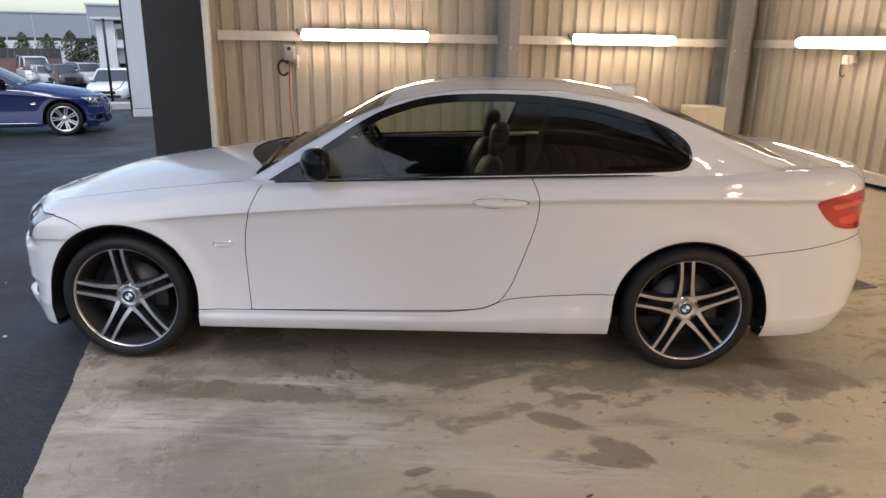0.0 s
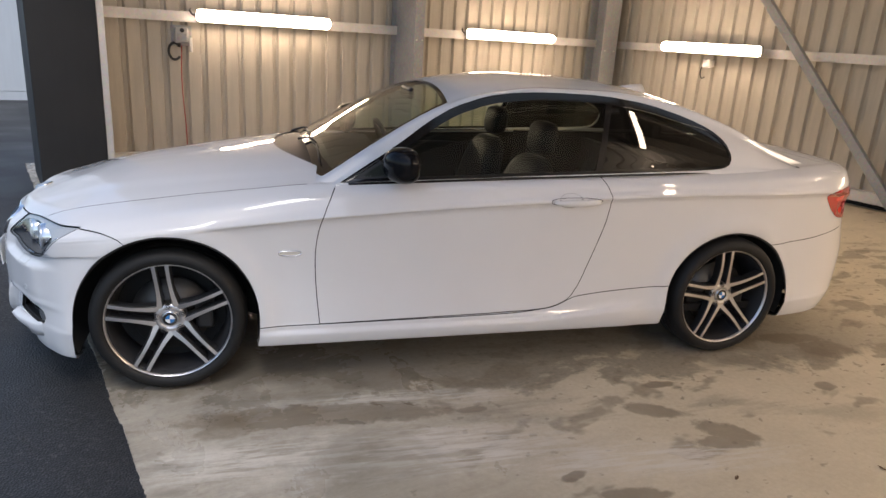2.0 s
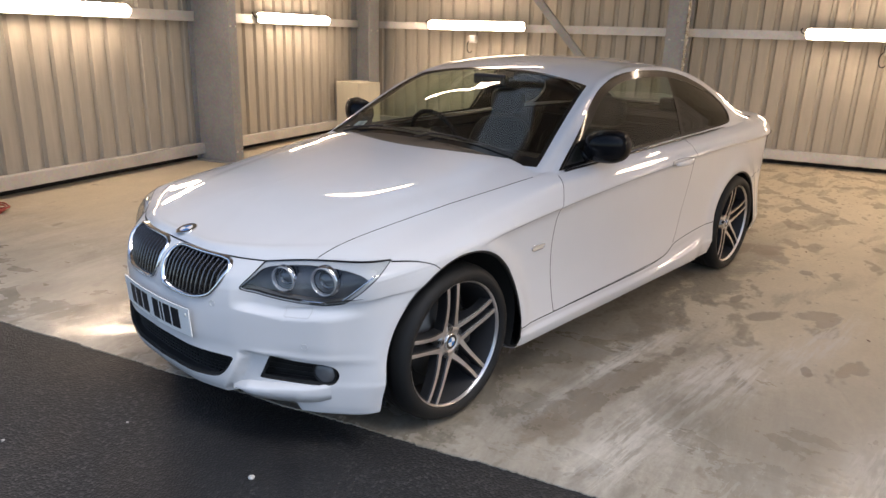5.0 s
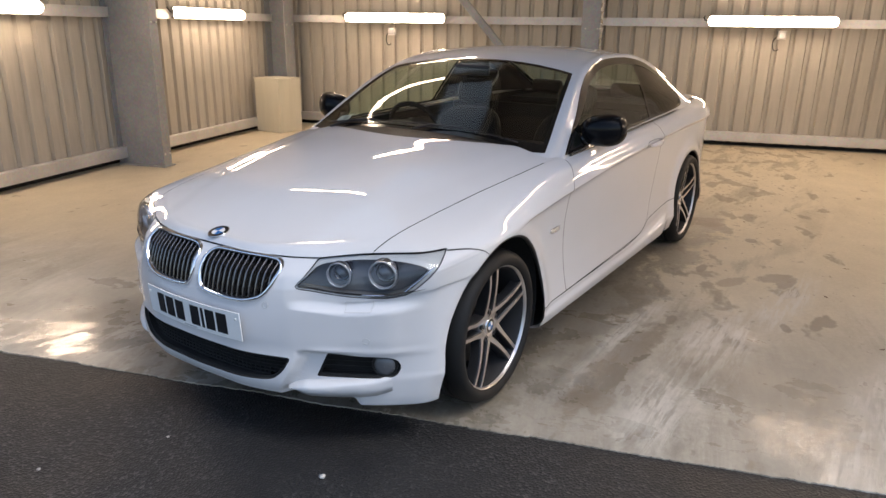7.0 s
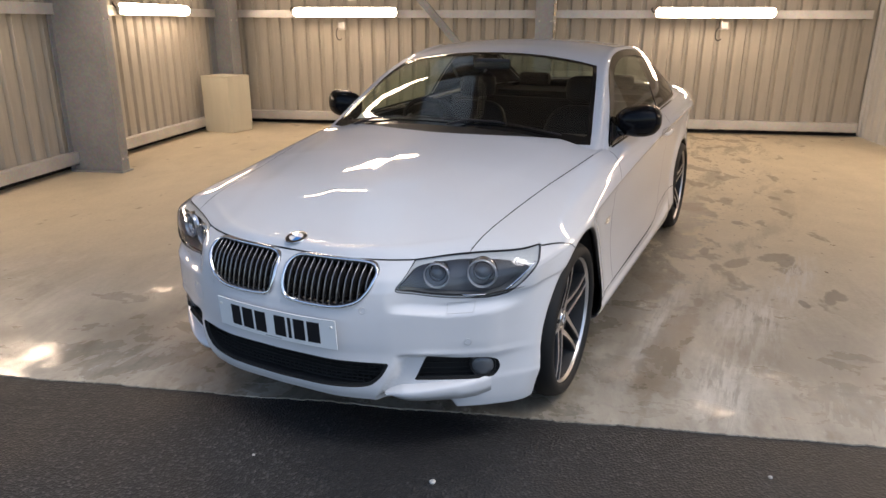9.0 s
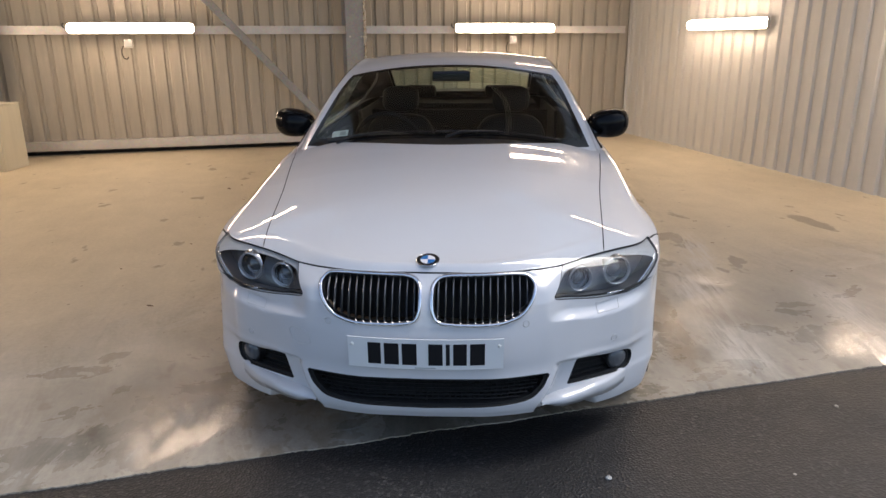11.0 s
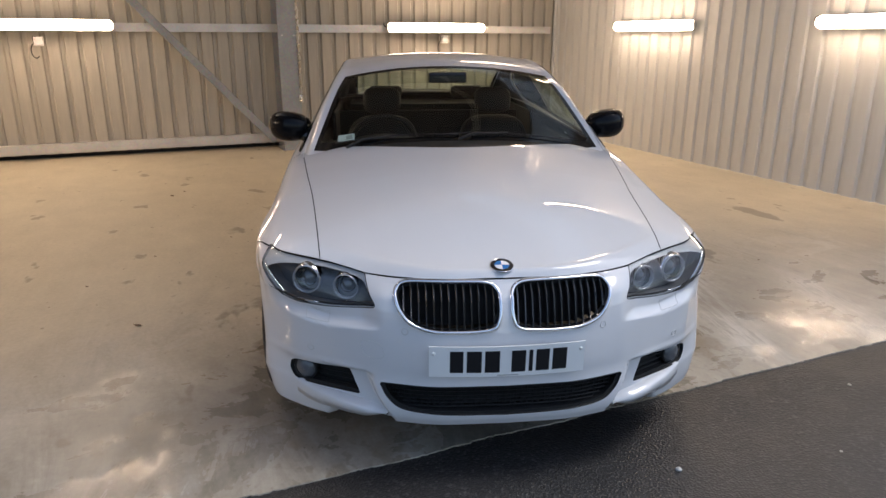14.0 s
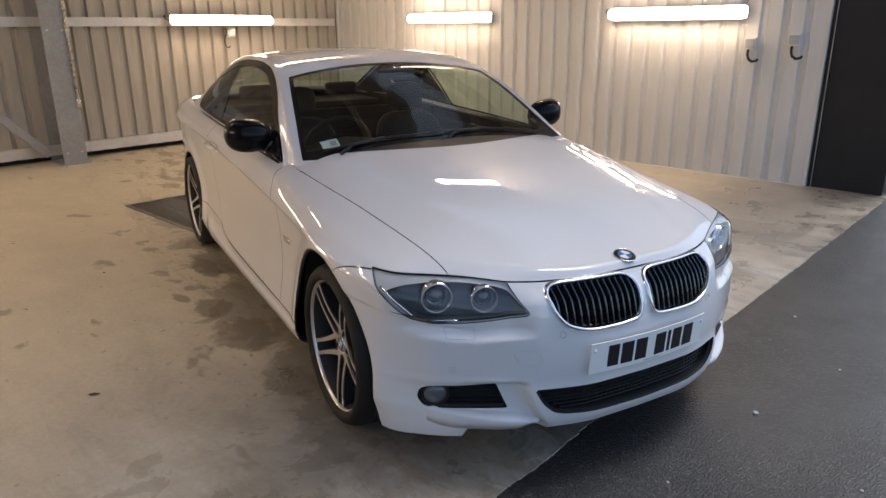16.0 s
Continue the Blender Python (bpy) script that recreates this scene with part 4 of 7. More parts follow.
def on_front(y, z, lift=0.0):
    p, n, *_ = BODY_TREE.ray_cast(Vector((-3, max(abs(y), 0.001), z)), Vector((1, 0, 0)))
    return Vector((p[0] - lift, y, z))


def on_corner(q, z, lift=0.0):
    """The place on the right front corner where x + y is q."""
    d = Vector((1, -1, 0)).normalized()
    p, n, *_ = BODY_TREE.ray_cast(Vector((q / 2 - 2, q / 2 + 2, z)), d)
    return p - d * lift


def on_side(x, z, lift=0.0):
    p, n, *_ = BODY_TREE.ray_cast(Vector((x, 3, z)), Vector((0, -1, 0)))
    return Vector((x, p[1] + lift, z))


def on_glass(x, z, lift=0.0):
    p, n, *_ = CABIN_TREE.ray_cast(Vector((x, 3, z)), Vector((0, -1, 0)))
    return Vector((x, p[1] + lift, z))


def on_top(x, y, lift=0.0, tree=None):
    p, n, *_ = (tree or BODY_TREE).ray_cast(Vector((x, max(abs(y), 0.001), 3)), Vector((0, 0, -1)))
    return Vector((x, y, p[2] + lift))


def slab(sk, depth):
    """Gives a cut piece of skin a thickness: its rim is turned inwards by depth."""
    edges = {}
    for f in sk.F:
        for i, j in zip(f, f[1:] + f[:1]):
            edges[(i, j)] = edges.get((i, j), 0) + 1
    rim = [(i, j) for (i, j) in edges if (j, i) not in edges]
    V, N, F, at = list(sk.V), list(sk.N), list(sk.F), {}
    for e in rim:
        for i in e:
            if i not in at:
                at[i] = len(V)
                V.append(sk.V[i] - sk.N[i] * depth)
                N.append(sk.N[i])
    W, M = [], []
    base = len(V)
    copy_at = {}
    for i, j in rim:
        for k in (i, j):
            if k not in copy_at:
                copy_at[k] = base + len(W)
                W.append(sk.V[k])
                M.append(sk.N[k])
    for i, j in rim:
        F.append((j, i, at[i], at[j]))
    return Skin(np.array(V), np.array(N), F)


def half_part(name, bm, material, parent, sy, label="", smooth=False):
    """A part built for the right half; sy = -1 mirrors it to the left."""
    if sy < 0:
        bmesh.ops.transform(bm, matrix=Matrix.Diagonal((1, -1, 1, 1)), verts=bm.verts)
        bmesh.ops.reverse_faces(bm, faces=bm.faces)
    return part(name, bm, material, parent, label, smooth)


def side(sk, sy):
    return sk if sy > 0 else sk.mirror()


# outlines
HEADLAMP = smooth_poly([(-0.260, 0.618), (-0.200, 0.656), (-0.132, 0.7045), (0.05, 0.7202), (0.17, 0.7262), (0.50, 0.7337), (0.42, 0.677), (0.345, 0.630), (0.27, 0.593), (0.19, 0.585), (0.0, 0.587), (-0.13, 0.597), (-0.24, 0.608)], 2, keep=(2, 5))
LAMP_INNER = smooth_poly([(-0.252, 0.619), (-0.194, 0.655), (-0.132, 0.692), (0.05, 0.710), (0.17, 0.714), (0.30, 0.708), (0.375, 0.696), (0.398, 0.680), (0.325, 0.632), (0.265, 0.598), (0.19, 0.589), (0.0, 0.591), (-0.13, 0.601), (-0.235, 0.612)], 2)
FOG = smooth_poly([(-0.17, 0.280), (-0.112, 0.372), (0.17, 0.368), (0.235, 0.352), (0.252, 0.32), (0.225, 0.288), (0.16, 0.279)], 2, keep=(0, 1))
INTAKE = smooth_poly([(-0.425, 0.357), (0.425, 0.357), (0.402, 0.305), (0.355, 0.262), (0.20, 0.250), (0.0, 0.247), (-0.20, 0.250), (-0.355, 0.262), (-0.402, 0.305)], 2, keep=(0, 1))
KIDNEY = smooth_poly([(0.022, 0.695), (0.20, 0.699), (0.335, 0.697), (0.368, 0.67), (0.356, 0.62), (0.322, 0.574), (0.25, 0.550), (0.12, 0.548), (0.035, 0.555), (0.018, 0.60)], 2)
DLO = smooth_poly([(0.725, 0.915), (0.86, 0.997), (0.989, 1.075), (1.14, 1.178), (1.267, 1.244), (1.43, 1.295), (1.58, 1.317), (1.76, 1.325), (2.05, 1.320), (2.30, 1.288), (2.52, 1.229), (2.665, 1.172), (2.738, 1.112), (2.748, 1.045), (2.715, 1.003), (2.63, 0.989), (2.137, 0.972), (1.334, 0.943)], 1, keep=(0,))
TAIL = smooth_poly([(2.475, 0.866), (2.54, 0.890), (2.79, 0.904), (3.22, 0.90), (3.26, 0.72), (2.92, 0.708), (2.68, 0.728), (2.565, 0.785)], 2)
TAIL_BAND = smooth_poly([(2.60, 0.850), (2.80, 0.868), (3.2, 0.868), (3.2, 0.838), (2.80, 0.836), (2.61, 0.822)], 1)
TAIL_LOW = smooth_poly([(2.66, 0.785), (2.82, 0.790), (3.2, 0.79), (3.2, 0.748), (2.85, 0.746), (2.70, 0.752)], 1)
DOOR = smooth_poly([(0.632, 0.290), (1.60, 0.304), (1.76, 0.315), (1.85, 0.355), (1.905, 0.44), (1.961, 0.597), (2.003, 0.73), (2.018, 0.83), (2.008, 0.895), (1.962, 0.99), (0.78, 0.99), (0.70, 0.905), (0.65, 0.80), (0.622, 0.70), (0.611, 0.60), (0.617, 0.45)], 1, keep=(0,))
hood_y = curve([-0.48, -0.2, 0.03, 0.3, 0.554, 0.66], [0.622, 0.655, 0.684, 0.727, 0.764, 0.778])
hood_front = curve([-0.85, -0.27, -0.17, 0.05, 0.17, 0.5], [0.701, 0.702, 0.703, 0.719, 0.725, 0.7325])
bumper_top = curve([-0.34, -0.25, -0.18, -0.125], [0.730, 0.722, 0.702, 0.655])
tail_line = curve([2.9, 3.25, 3.52, 3.8], [0.600, 0.628, 0.662, 0.69])
sill_line = curve([0.3, 1.5, 1.75, 1.9, 2.45], [0.288, 0.296, 0.315, 0.368, 0.408])
screen_y = curve([0.42, 0.62, 0.9, 1.15, 1.32], [0.745, 0.715, 0.652, 0.592, 0.545])
GAP = 0.0021

f_head = inside(HEADLAMP, lambda x, y, z: np.where(x < 0.1, x + y, 9.0), lambda x, y, z: z)
f_fog = inside(FOG, lambda x, y, z: np.where(x < 0.1, x + y, 9.0), lambda x, y, z: z)
f_intake = inside(INTAKE, lambda x, y, z: np.where(x < -0.3, y, 9.0), lambda x, y, z: z)
f_kidney = inside(KIDNEY, lambda x, y, z: np.where(x < -0.3, y, 9.0), lambda x, y, z: z)
f_dlo = inside(DLO, lambda x, y, z: x, lambda x, y, z: z)
f_tail = inside(TAIL, lambda x, y, z: np.where(x > 3.0, x - y, 9.0), lambda x, y, z: z)
f_tail_band = inside(TAIL_BAND, lambda x, y, z: np.where(x > 3.0, x - y, 9.0), lambda x, y, z: z)
f_tail_low = inside(TAIL_LOW, lambda x, y, z: np.where(x > 3.0, x - y, 9.0), lambda x, y, z: z)
f_door = inside(DOOR, lambda x, y, z: x, lambda x, y, z: np.where(y > 0.6, z, 9.0))


def hood_back(y):
    return 0.47 + 0.275 * (y / 0.72) ** 2


def f_scuttle(x, y, z):
    """The black plastic panel between the bonnet and the screen."""
    return np.minimum(np.minimum(x - hood_back(y) - 0.003, hood_y(x) - 0.012 - y), np.minimum(z - 0.8, 0.9 - x))


def f_hood(x, y, z):
    return np.minimum(np.minimum(hood_y(x) - y, z - hood_front(x + y)), hood_back(y) - x)


def f_nose(x, y, z):
    """Positive on the front bumper's side."""
    top = np.where(x + y < 0.497, hood_front(x + y), bumper_top(x))
    return np.minimum(top - z, -0.10 - x)


def f_sill(x, y, z):
    return np.minimum(np.minimum(sill_line(x) - z, x - 0.2), 2.6 - x)


def f_rear(x, y, z):
    return np.minimum(tail_line(x) - z, x - 2.80)


def f_boot(x, y, z):
    return np.minimum(np.minimum(x - 3.30 - 0.12 * (y / 0.6) ** 2, 0.655 - y), z - 0.72)


def f_behind(x, y, z):
    """The open well under screen and boot glass."""
    return np.where((x > 0.72) & (x < 3.19) & (y < half_width(x) - edge_in(x) - 0.012), -1.0, 1.0)


def f_low(x, y, z):
    """The bumper's lower edge: cut up behind the flaps, down at the corners."""
    return np.where(x < -0.1, z - np.interp(x + y, [-0.37, -0.34, -0.27, -0.10, -0.005, 0.012, 3], [0.0, 0.175, 0.208, 0.214, 0.218, 0.0, 0.0]), 1.0)


def neg(f):
    return lambda x, y, z: -f(x, y, z)


def off(f, d):
    return lambda x, y, z: f(x, y, z) - d


def screen_in(x, y, z):
    return np.minimum(np.minimum(screen_y(x) + 0.016 - y, 1.292 - 0.03 * (y / 0.5) ** 2 - x), np.minimum(x - 0.55, z - 0.93))


def rear_in(x, y, z):
    return np.minimum(np.minimum(0.565 + 0.02 * (x - 2.6) - y, x - 2.60 - 0.04 * (y / 0.5) ** 2), 3.30 - x)


def b_pillar(x, y, z):
    return x - (1.965 + (z - 0.975) * 0.33)


def build_car(name, place, label, paint, plate=True, wheel_kind=None):
    car = root(name, place, label, "car")
    shell = skin.cut(arches).cut(off(neg(f_head), 0.0015)).cut(neg(f_fog)).cut(f_low).cut(neg(f_kidney)).cut(neg(f_tail)).cut(neg(f_intake)).cut(f_behind)
    whole = lambda sk: sk.plus(sk.mirror())
    hood_sk = shell.cut(off(f_hood, GAP))
    whole(hood_sk).make("bonnet", paint, car)
    rest = shell.cut(off(neg(f_hood), GAP))
    whole(rest.cut(f_scuttle).shift(-0.008)).make("scuttle", SCUTTLE, car, "black plastic scuttle")
    rest = rest.cut(neg(f_scuttle))
    bump = rest.cut(off(f_nose, GAP))
    whole(bump).make("front_bumper", paint, car)
    rest = rest.cut(off(neg(f_nose), GAP))
    sill = rest.cut(off(f_sill, GAP))
    rest = rest.cut(off(neg(f_sill), GAP))
    rear = rest.cut(off(f_rear, GAP))
    whole(rear).make("rear_bumper", paint, car)
    rest = rest.cut(off(neg(f_rear), GAP))
    boot = rest.cut(off(f_boot, GAP))
    whole(boot).make("boot_lid", paint, car)
    rest = rest.cut(off(neg(f_boot), GAP))
    for sy in (1, -1):
        side(sill, sy).make("side_skirt", paint, car)
        side(rest.cut(off(f_door, GAP)), sy).make("door", paint, car)
        wing = rest.cut(off(neg(f_door), GAP))
        side(wing.cut(lambda x, y, z: 1.2 - x), sy).make("front_wing", paint, car)
        side(wing.cut(lambda x, y, z: x - 1.2), sy).make("rear_quarter_panel", paint, car)
    inner = skin.cut(off(arches, 0.004)).cut(off(neg(f_head), -0.01)).cut(off(neg(f_fog), -0.01)).cut(off(neg(f_kidney), -0.01)).cut(off(neg(f_intake), -0.01)).cut(off(neg(f_tail), -0.01)).cut(f_behind).shift(-0.012)
    whole(inner).make("inner_shell", SHELL, car, "dark inner body seen in the panel gaps")

    # cabin skin: roof with its pillars, screens and side glass
    roof = cabin.cut(neg(f_dlo)).cut(neg(screen_in)).cut(neg(rear_in)).cut(lambda x, y, z: z - 0.935 - 0.05 * (x - 1.0) / 2.0 + np.where(x > 2.6, 0.02, 0.0) + np.where(x < 1.0, 0.05, 0.0))
    whole(roof).make("roof", paint, car)
    whole(roof.cut(lambda x, y, z: np.minimum(x - 0.86, z - 1.0)).shift(-0.014)).make("headliner", CABIN, car, "dark grey cloth headlining")
    ws = cabin.cut(screen_in)
    clear = lambda x, y, z: np.minimum(screen_in(x, y, z) - 0.022, x - 0.655 - 0.05 * (y / 0.75) ** 2)
    whole(ws.cut(neg(clear))).make("windscreen_seal", TRIM, car, "black windscreen border")
    whole(ws.cut(clear).shift(-0.002)).make("windscreen", SCREEN_GLASS, car).visible_shadow = False
    rw = cabin.cut(rear_in)
    whole(rw.cut(neg(off(rear_in, 0.02)))).make("rear_window_seal", TRIM, car)
    whole(rw.cut(off(rear_in, 0.02)).shift(-0.002)).make("rear_window", REAR_GLASS, car).visible_shadow = False
    lights = cabin.cut(f_dlo)
    inner_dlo = lambda x, y, z: f_dlo(x, y, z) - 0.014 - 0.022 * step(1.0, 1.12, z) * (1 - step(2.45, 2.65, x))
    door_pane = lambda x, y, z: np.minimum(inner_dlo(x, y, z), -b_pillar(x, y, z) - 0.012)
    back_pane = lambda x, y, z: np.minimum(inner_dlo(x, y, z), b_pillar(x, y, z) - 0.022)
    panes = lambda x, y, z: np.maximum(door_pane(x, y, z), back_pane(x, y, z))
    for sy in (1, -1):
        side(lights.cut(neg(panes)).shift(0.003), sy).make("window_trim", TRIM, car, "gloss black window surround")
        side(lights.cut(door_pane), sy).make("door_glass", SIDE_GLASS, car).visible_shadow = False
        side(lights.cut(back_pane), sy).make("quarter_glass", DARK_GLASS, car, "dark tinted quarter glass").visible_shadow = False

    add_front(car, paint, plate)
    add_sides(car, paint)
    add_inside(car)
    for wx, sy in ((0, -1), (0, 1), (WB, -1), (WB, 1)):
        (wheel_kind or add_wheel)(car, wx, sy)
    return car


def ring_on(points, width, lift, sk_normal=(-1, 0, 0), bm=None):
    """A raised band along a closed line of places."""
    bm = bm or bmesh.new()
    n, nrm = len(points), Vector(sk_normal).normalized()
    rows = []
    for i, p in enumerate(points):
        d = (points[(i + 1) % n] - points[i - 1]).normalized()
        out = d.cross(nrm).normalized()
        rows.append([bm.verts.new(p + out * a + nrm * b) for a, b in ((-width / 2, -0.012), (-width / 2, lift * 0.6), (-width * 0.25, lift), (width * 0.25, lift), (width / 2, lift * 0.6), (width / 2, -0.012))])
    for A, B in zip(rows, rows[1:] + rows[:1]):
        for k in range(5):
            bm.faces.new((A[k], A[k + 1], B[k + 1], B[k]))
    bmesh.ops.recalc_face_normals(bm, faces=bm.faces)
    return bm


def resample(poly, n):
    P = np.array(poly + poly[:1], float)
    d = np.concatenate([[0], np.cumsum(np.hypot(*np.diff(P, axis=0).T))])
    t = np.linspace(0, d[-1], n, endpoint=False)
    return [(float(np.interp(a, d, P[:, 0])), float(np.interp(a, d, P[:, 1]))) for a in t]


def add_front(car, paint, plate):
    # kidney grilles
    for sy in (1, -1):
        g = new("grille")
        g.parent = car
        tagged(g, "chrome-framed kidney grille with black slats")
        pts = [on_front(y, z, 0.002) for y, z in resample(KIDNEY, 72)]
        half_part("frame", ring_on(pts, 0.0115, 0.009), CHROME, g, sy, "chrome frame", True)
        lo, hi = 0.022, 0.355
        n = 13
        for k in range(n):
            y = lo + (hi - lo) * (k + 0.75) / (n + 0.5)
            hit = [z for (a, z), (b, w) in zip(KIDNEY, KIDNEY[1:] + KIDNEY[:1]) if (a - y) * (b - y) <= 0]
            z0, z1 = min(hit) + 0.004, max(hit) - 0.002
            bm = bmesh.new()
            rows = []
            for j in range(9):
                z = z0 + (z1 - z0) * j / 8
                p = on_front(y, z)
                rows.append([bm.verts.new((p.x + a, y + b, z)) for a, b in ((0.004, -0.0028), (0.0015, 0.0), (0.004, 0.0028), (0.05, 0.0042), (0.05, -0.0042))])
            for A, B in zip(rows, rows[1:]):
                for i in range(5):
                    bm.faces.new((A[i], A[(i + 1) % 5], B[(i + 1) % 5], B[i]))
            bm.faces.new(rows[0]), bm.faces.new(rows[-1][::-1])
            bmesh.ops.recalc_face_normals(bm, faces=bm.faces)
            slat = half_part("slat", bm, GRILLE_SLAT, g, sy)
            bm = bmesh.new()
            rows = []
            for j in range(9):
                z = z0 + 0.004 + (z1 - z0 - 0.006) * j / 8
                p = on_front(y, z)
                rows.append([bm.verts.new((p.x + a, y + b, z)) for a, b in ((0.0026, -0.0019), (0.0003, 0.0), (0.0026, 0.0019))])
            for A, B in zip(rows, rows[1:]):
                for i in range(2):
                    bm.faces.new((A[i], A[i + 1], B[i + 1], B[i]))
            half_part("slat_edge", bm, SLAT_EDGE, slat, sy, "bright front edge")
        bm = bmesh.new()
        back = [bm.verts.new(on_front(y, z, -0.055)) for y, z in resample(KIDNEY, 40)]
        bm.faces.new(back)
        half_part("backing", bm, SHELL, g, sy)
    # headlamps
    for sy in (1, -1):
        h = new("headlamp")
        h.parent = car
        tagged(h, "clear headlamp with twin round projectors in a dark bowl")
        lens = skin.cut(f_head)
        side(lens.shift(-0.001), sy).make("lens", LENS, h, "clear lens").visible_shadow = False
        bowl = Skin(lens.V + np.array([0.050, -0.042, 0.0]), lens.N, lens.F)
        side(bowl, sy).make("bowl", LAMP_DARK, h)
        rim = [on_corner(q, z) for q, z in resample(HEADLAMP, 90)]
        bm = bmesh.new()
        A = [bm.verts.new(p) for p in rim]
        B = [bm.verts.new(p + Vector((0.045, -0.045, 0))) for p in rim]
        for i in range(len(A)):
            bm.faces.new((A[i], A[(i + 1) % len(A)], B[(i + 1) % len(A)], B[i]))
        bmesh.ops.recalc_face_normals(bm, faces=bm.faces)
        half_part("side_wall", bm, LAMP_DARK, h, sy, "", True)
        half_part("seal", tube_bm(rim, 0.0013, 6, True), SATIN, h, sy, "black lens edge", True)
        f_bowl = inside(LAMP_INNER, lambda x, y, z: x + y, lambda x, y, z: z)
        side(lens.cut(neg(f_bowl)).shift(-0.007), sy).make("brow", BROW, h, "silver strip along the top and outer edge of the lamp")
        low_edge = [(0.06, 0.593), (0.19, 0.592), (0.262, 0.601), (0.318, 0.634), (0.375, 0.668), (0.425, 0.694)]
        path = [on_corner(float(np.interp(t, range(6), [q for q, z in low_edge])), float(np.interp(t, range(6), [z for q, z in low_edge])), -0.009) for t in np.linspace(0, 5, 26)]
        half_part("chrome_strip", tube_bm(path, 0.0032, 6), CHROME, h, sy, "thin chrome strip along the lower edge", True)
        for q, z, r in ((-0.045, 0.648, 0.046), (0.165, 0.656, 0.052)):
            p = on_corner(q, z, -0.034)
            aim = Vector((-0.90, 0.30, 0.0)).normalized()
            m = Matrix.Translation(p - aim * 0.03) @ aim.to_track_quat("Z", "Y").to_matrix().to_4x4()
            half_part("projector_ring", lathe_bm([(r, 0.02), (r, 0.028), (r * 0.96, 0.031), (r * 0.90, 0.028), (r * 0.885, 0.012)], 36, m), RING_WHITE, h, sy, "pale ring", True)
            half_part("projector_cup", lathe_bm([(r * 1.10, -0.02), (r * 1.10, 0.014), (r * 1.0, 0.022)], 36, m), CHROME, h, sy, "", True)
            half_part("projector_bowl", lathe_bm([(r * 0.885, 0.014), (r * 0.80, 0.0), (r * 0.68, -0.01), (0.001, -0.012)], 36, m), REFLECTOR, h, sy, "", True)
            half_part("projector_lens", lathe_bm([(r * 0.68, -0.006), (r * 0.60, 0.006), (r * 0.38, 0.016), (0.001, 0.020)], 28, m), PROJECTOR, h, sy, "domed glass lens", True)
    # lower air intake and fog openings
    it = new("air_intake")
    it.parent = car
    bm = bmesh.new()
    pts = resample(INTAKE, 80)
    A = [bm.verts.new(on_front(y, z)) for y, z in pts]
    B = [bm.verts.new(on_front(y * 0.97, 0.31 + (z - 0.31) * 0.9) + Vector((0.09, 0, 0))) for y, z in pts]
    for i in range(len(A)):
        bm.faces.new((A[i], A[(i + 1) % len(A)], B[(i + 1) % len(A)], B[i]))
    bm.faces.new(B)
    bmesh.ops.recalc_face_normals(bm, faces=bm.faces)
    part("duct", bm, SHELL, it)
    bm = bmesh.new()
    for k in range(7):
        z = 0.268 + 0.085 * k / 6
        w = np.interp(z, [0.262, 0.30, 0.357], [0.315, 0.375, 0.415])
        tube_bm([on_front(y, z, -0.035) for y in np.linspace(-w, w, 25)], 0.0026, 4, bm=bm)
    for k in range(41):
        y = -0.40 + 0.8 * k / 40
        z0 = np.interp(abs(y), [0, 0.325, 0.385, 0.42], [0.26, 0.268, 0.304, 0.345])
        tube_bm([on_front(y, z, -0.037) for z in (z0, 0.355)], 0.0025, 4, bm=bm)
    part("mesh_grid", bm, MESH_BLACK, it, "black mesh")
    for sy in (1, -1):
        fg = new("fog_light_opening")
        fg.parent = car
        bm = bmesh.new()
        pts = resample(FOG, 60)
        A = [bm.verts.new(on_corner(q, z)) for q, z in pts]
        B = [bm.verts.new(on_corner(q, 0.322 + (z - 0.322) * 0.9, -0.06)) for q, z in pts]
        for i in range(len(A)):
            bm.faces.new((A[i], A[(i + 1) % len(A)], B[(i + 1) % len(A)], B[i]))
        bm.faces.new(B)
        bmesh.ops.recalc_face_normals(bm, faces=bm.faces)
        half_part("recess", bm, SHELL, fg, sy)
        bm = bmesh.new()
        for k in range(4):
            z = 0.292 + 0.02 * k
            tube_bm([on_corner(q, z, -0.035) for q in np.linspace(-0.15 + 0.04 * k / 3, 0.11, 9)], 0.0022, 4, bm=bm)
        half_part("insert_grille", bm, MESH_BLACK, fg, sy, "thin black bars")
        c = on_corner(0.168, 0.322, -0.016)
        aim = Vector((-0.86, 0.42, 0)).normalized()
        m = Matrix.Translation(c - aim * 0.012) @ aim.to_track_quat("Z", "Y").to_matrix().to_4x4()
        half_part("fog_bezel", lathe_bm([(0.047, -0.03), (0.047, 0.008), (0.044, 0.012), (0.039, 0.008)], 32, m), SATIN, fg, sy, "", True)
        half_part("fog_reflector", lathe_bm([(0.039, 0.006), (0.03, -0.012), (0.001, -0.02)], 28, m), RING_WHITE, fg, sy, "", True)
        half_part("fog_lens", lathe_bm([(0.0395, 0.006), (0.034, 0.014), (0.02, 0.020), (0.001, 0.022)], 32, m), FOG_GLASS, fg, sy, "", True)
        # blade that stands out beneath the opening and ends in a point beside the intake
        bm = bmesh.new()
        rows = []
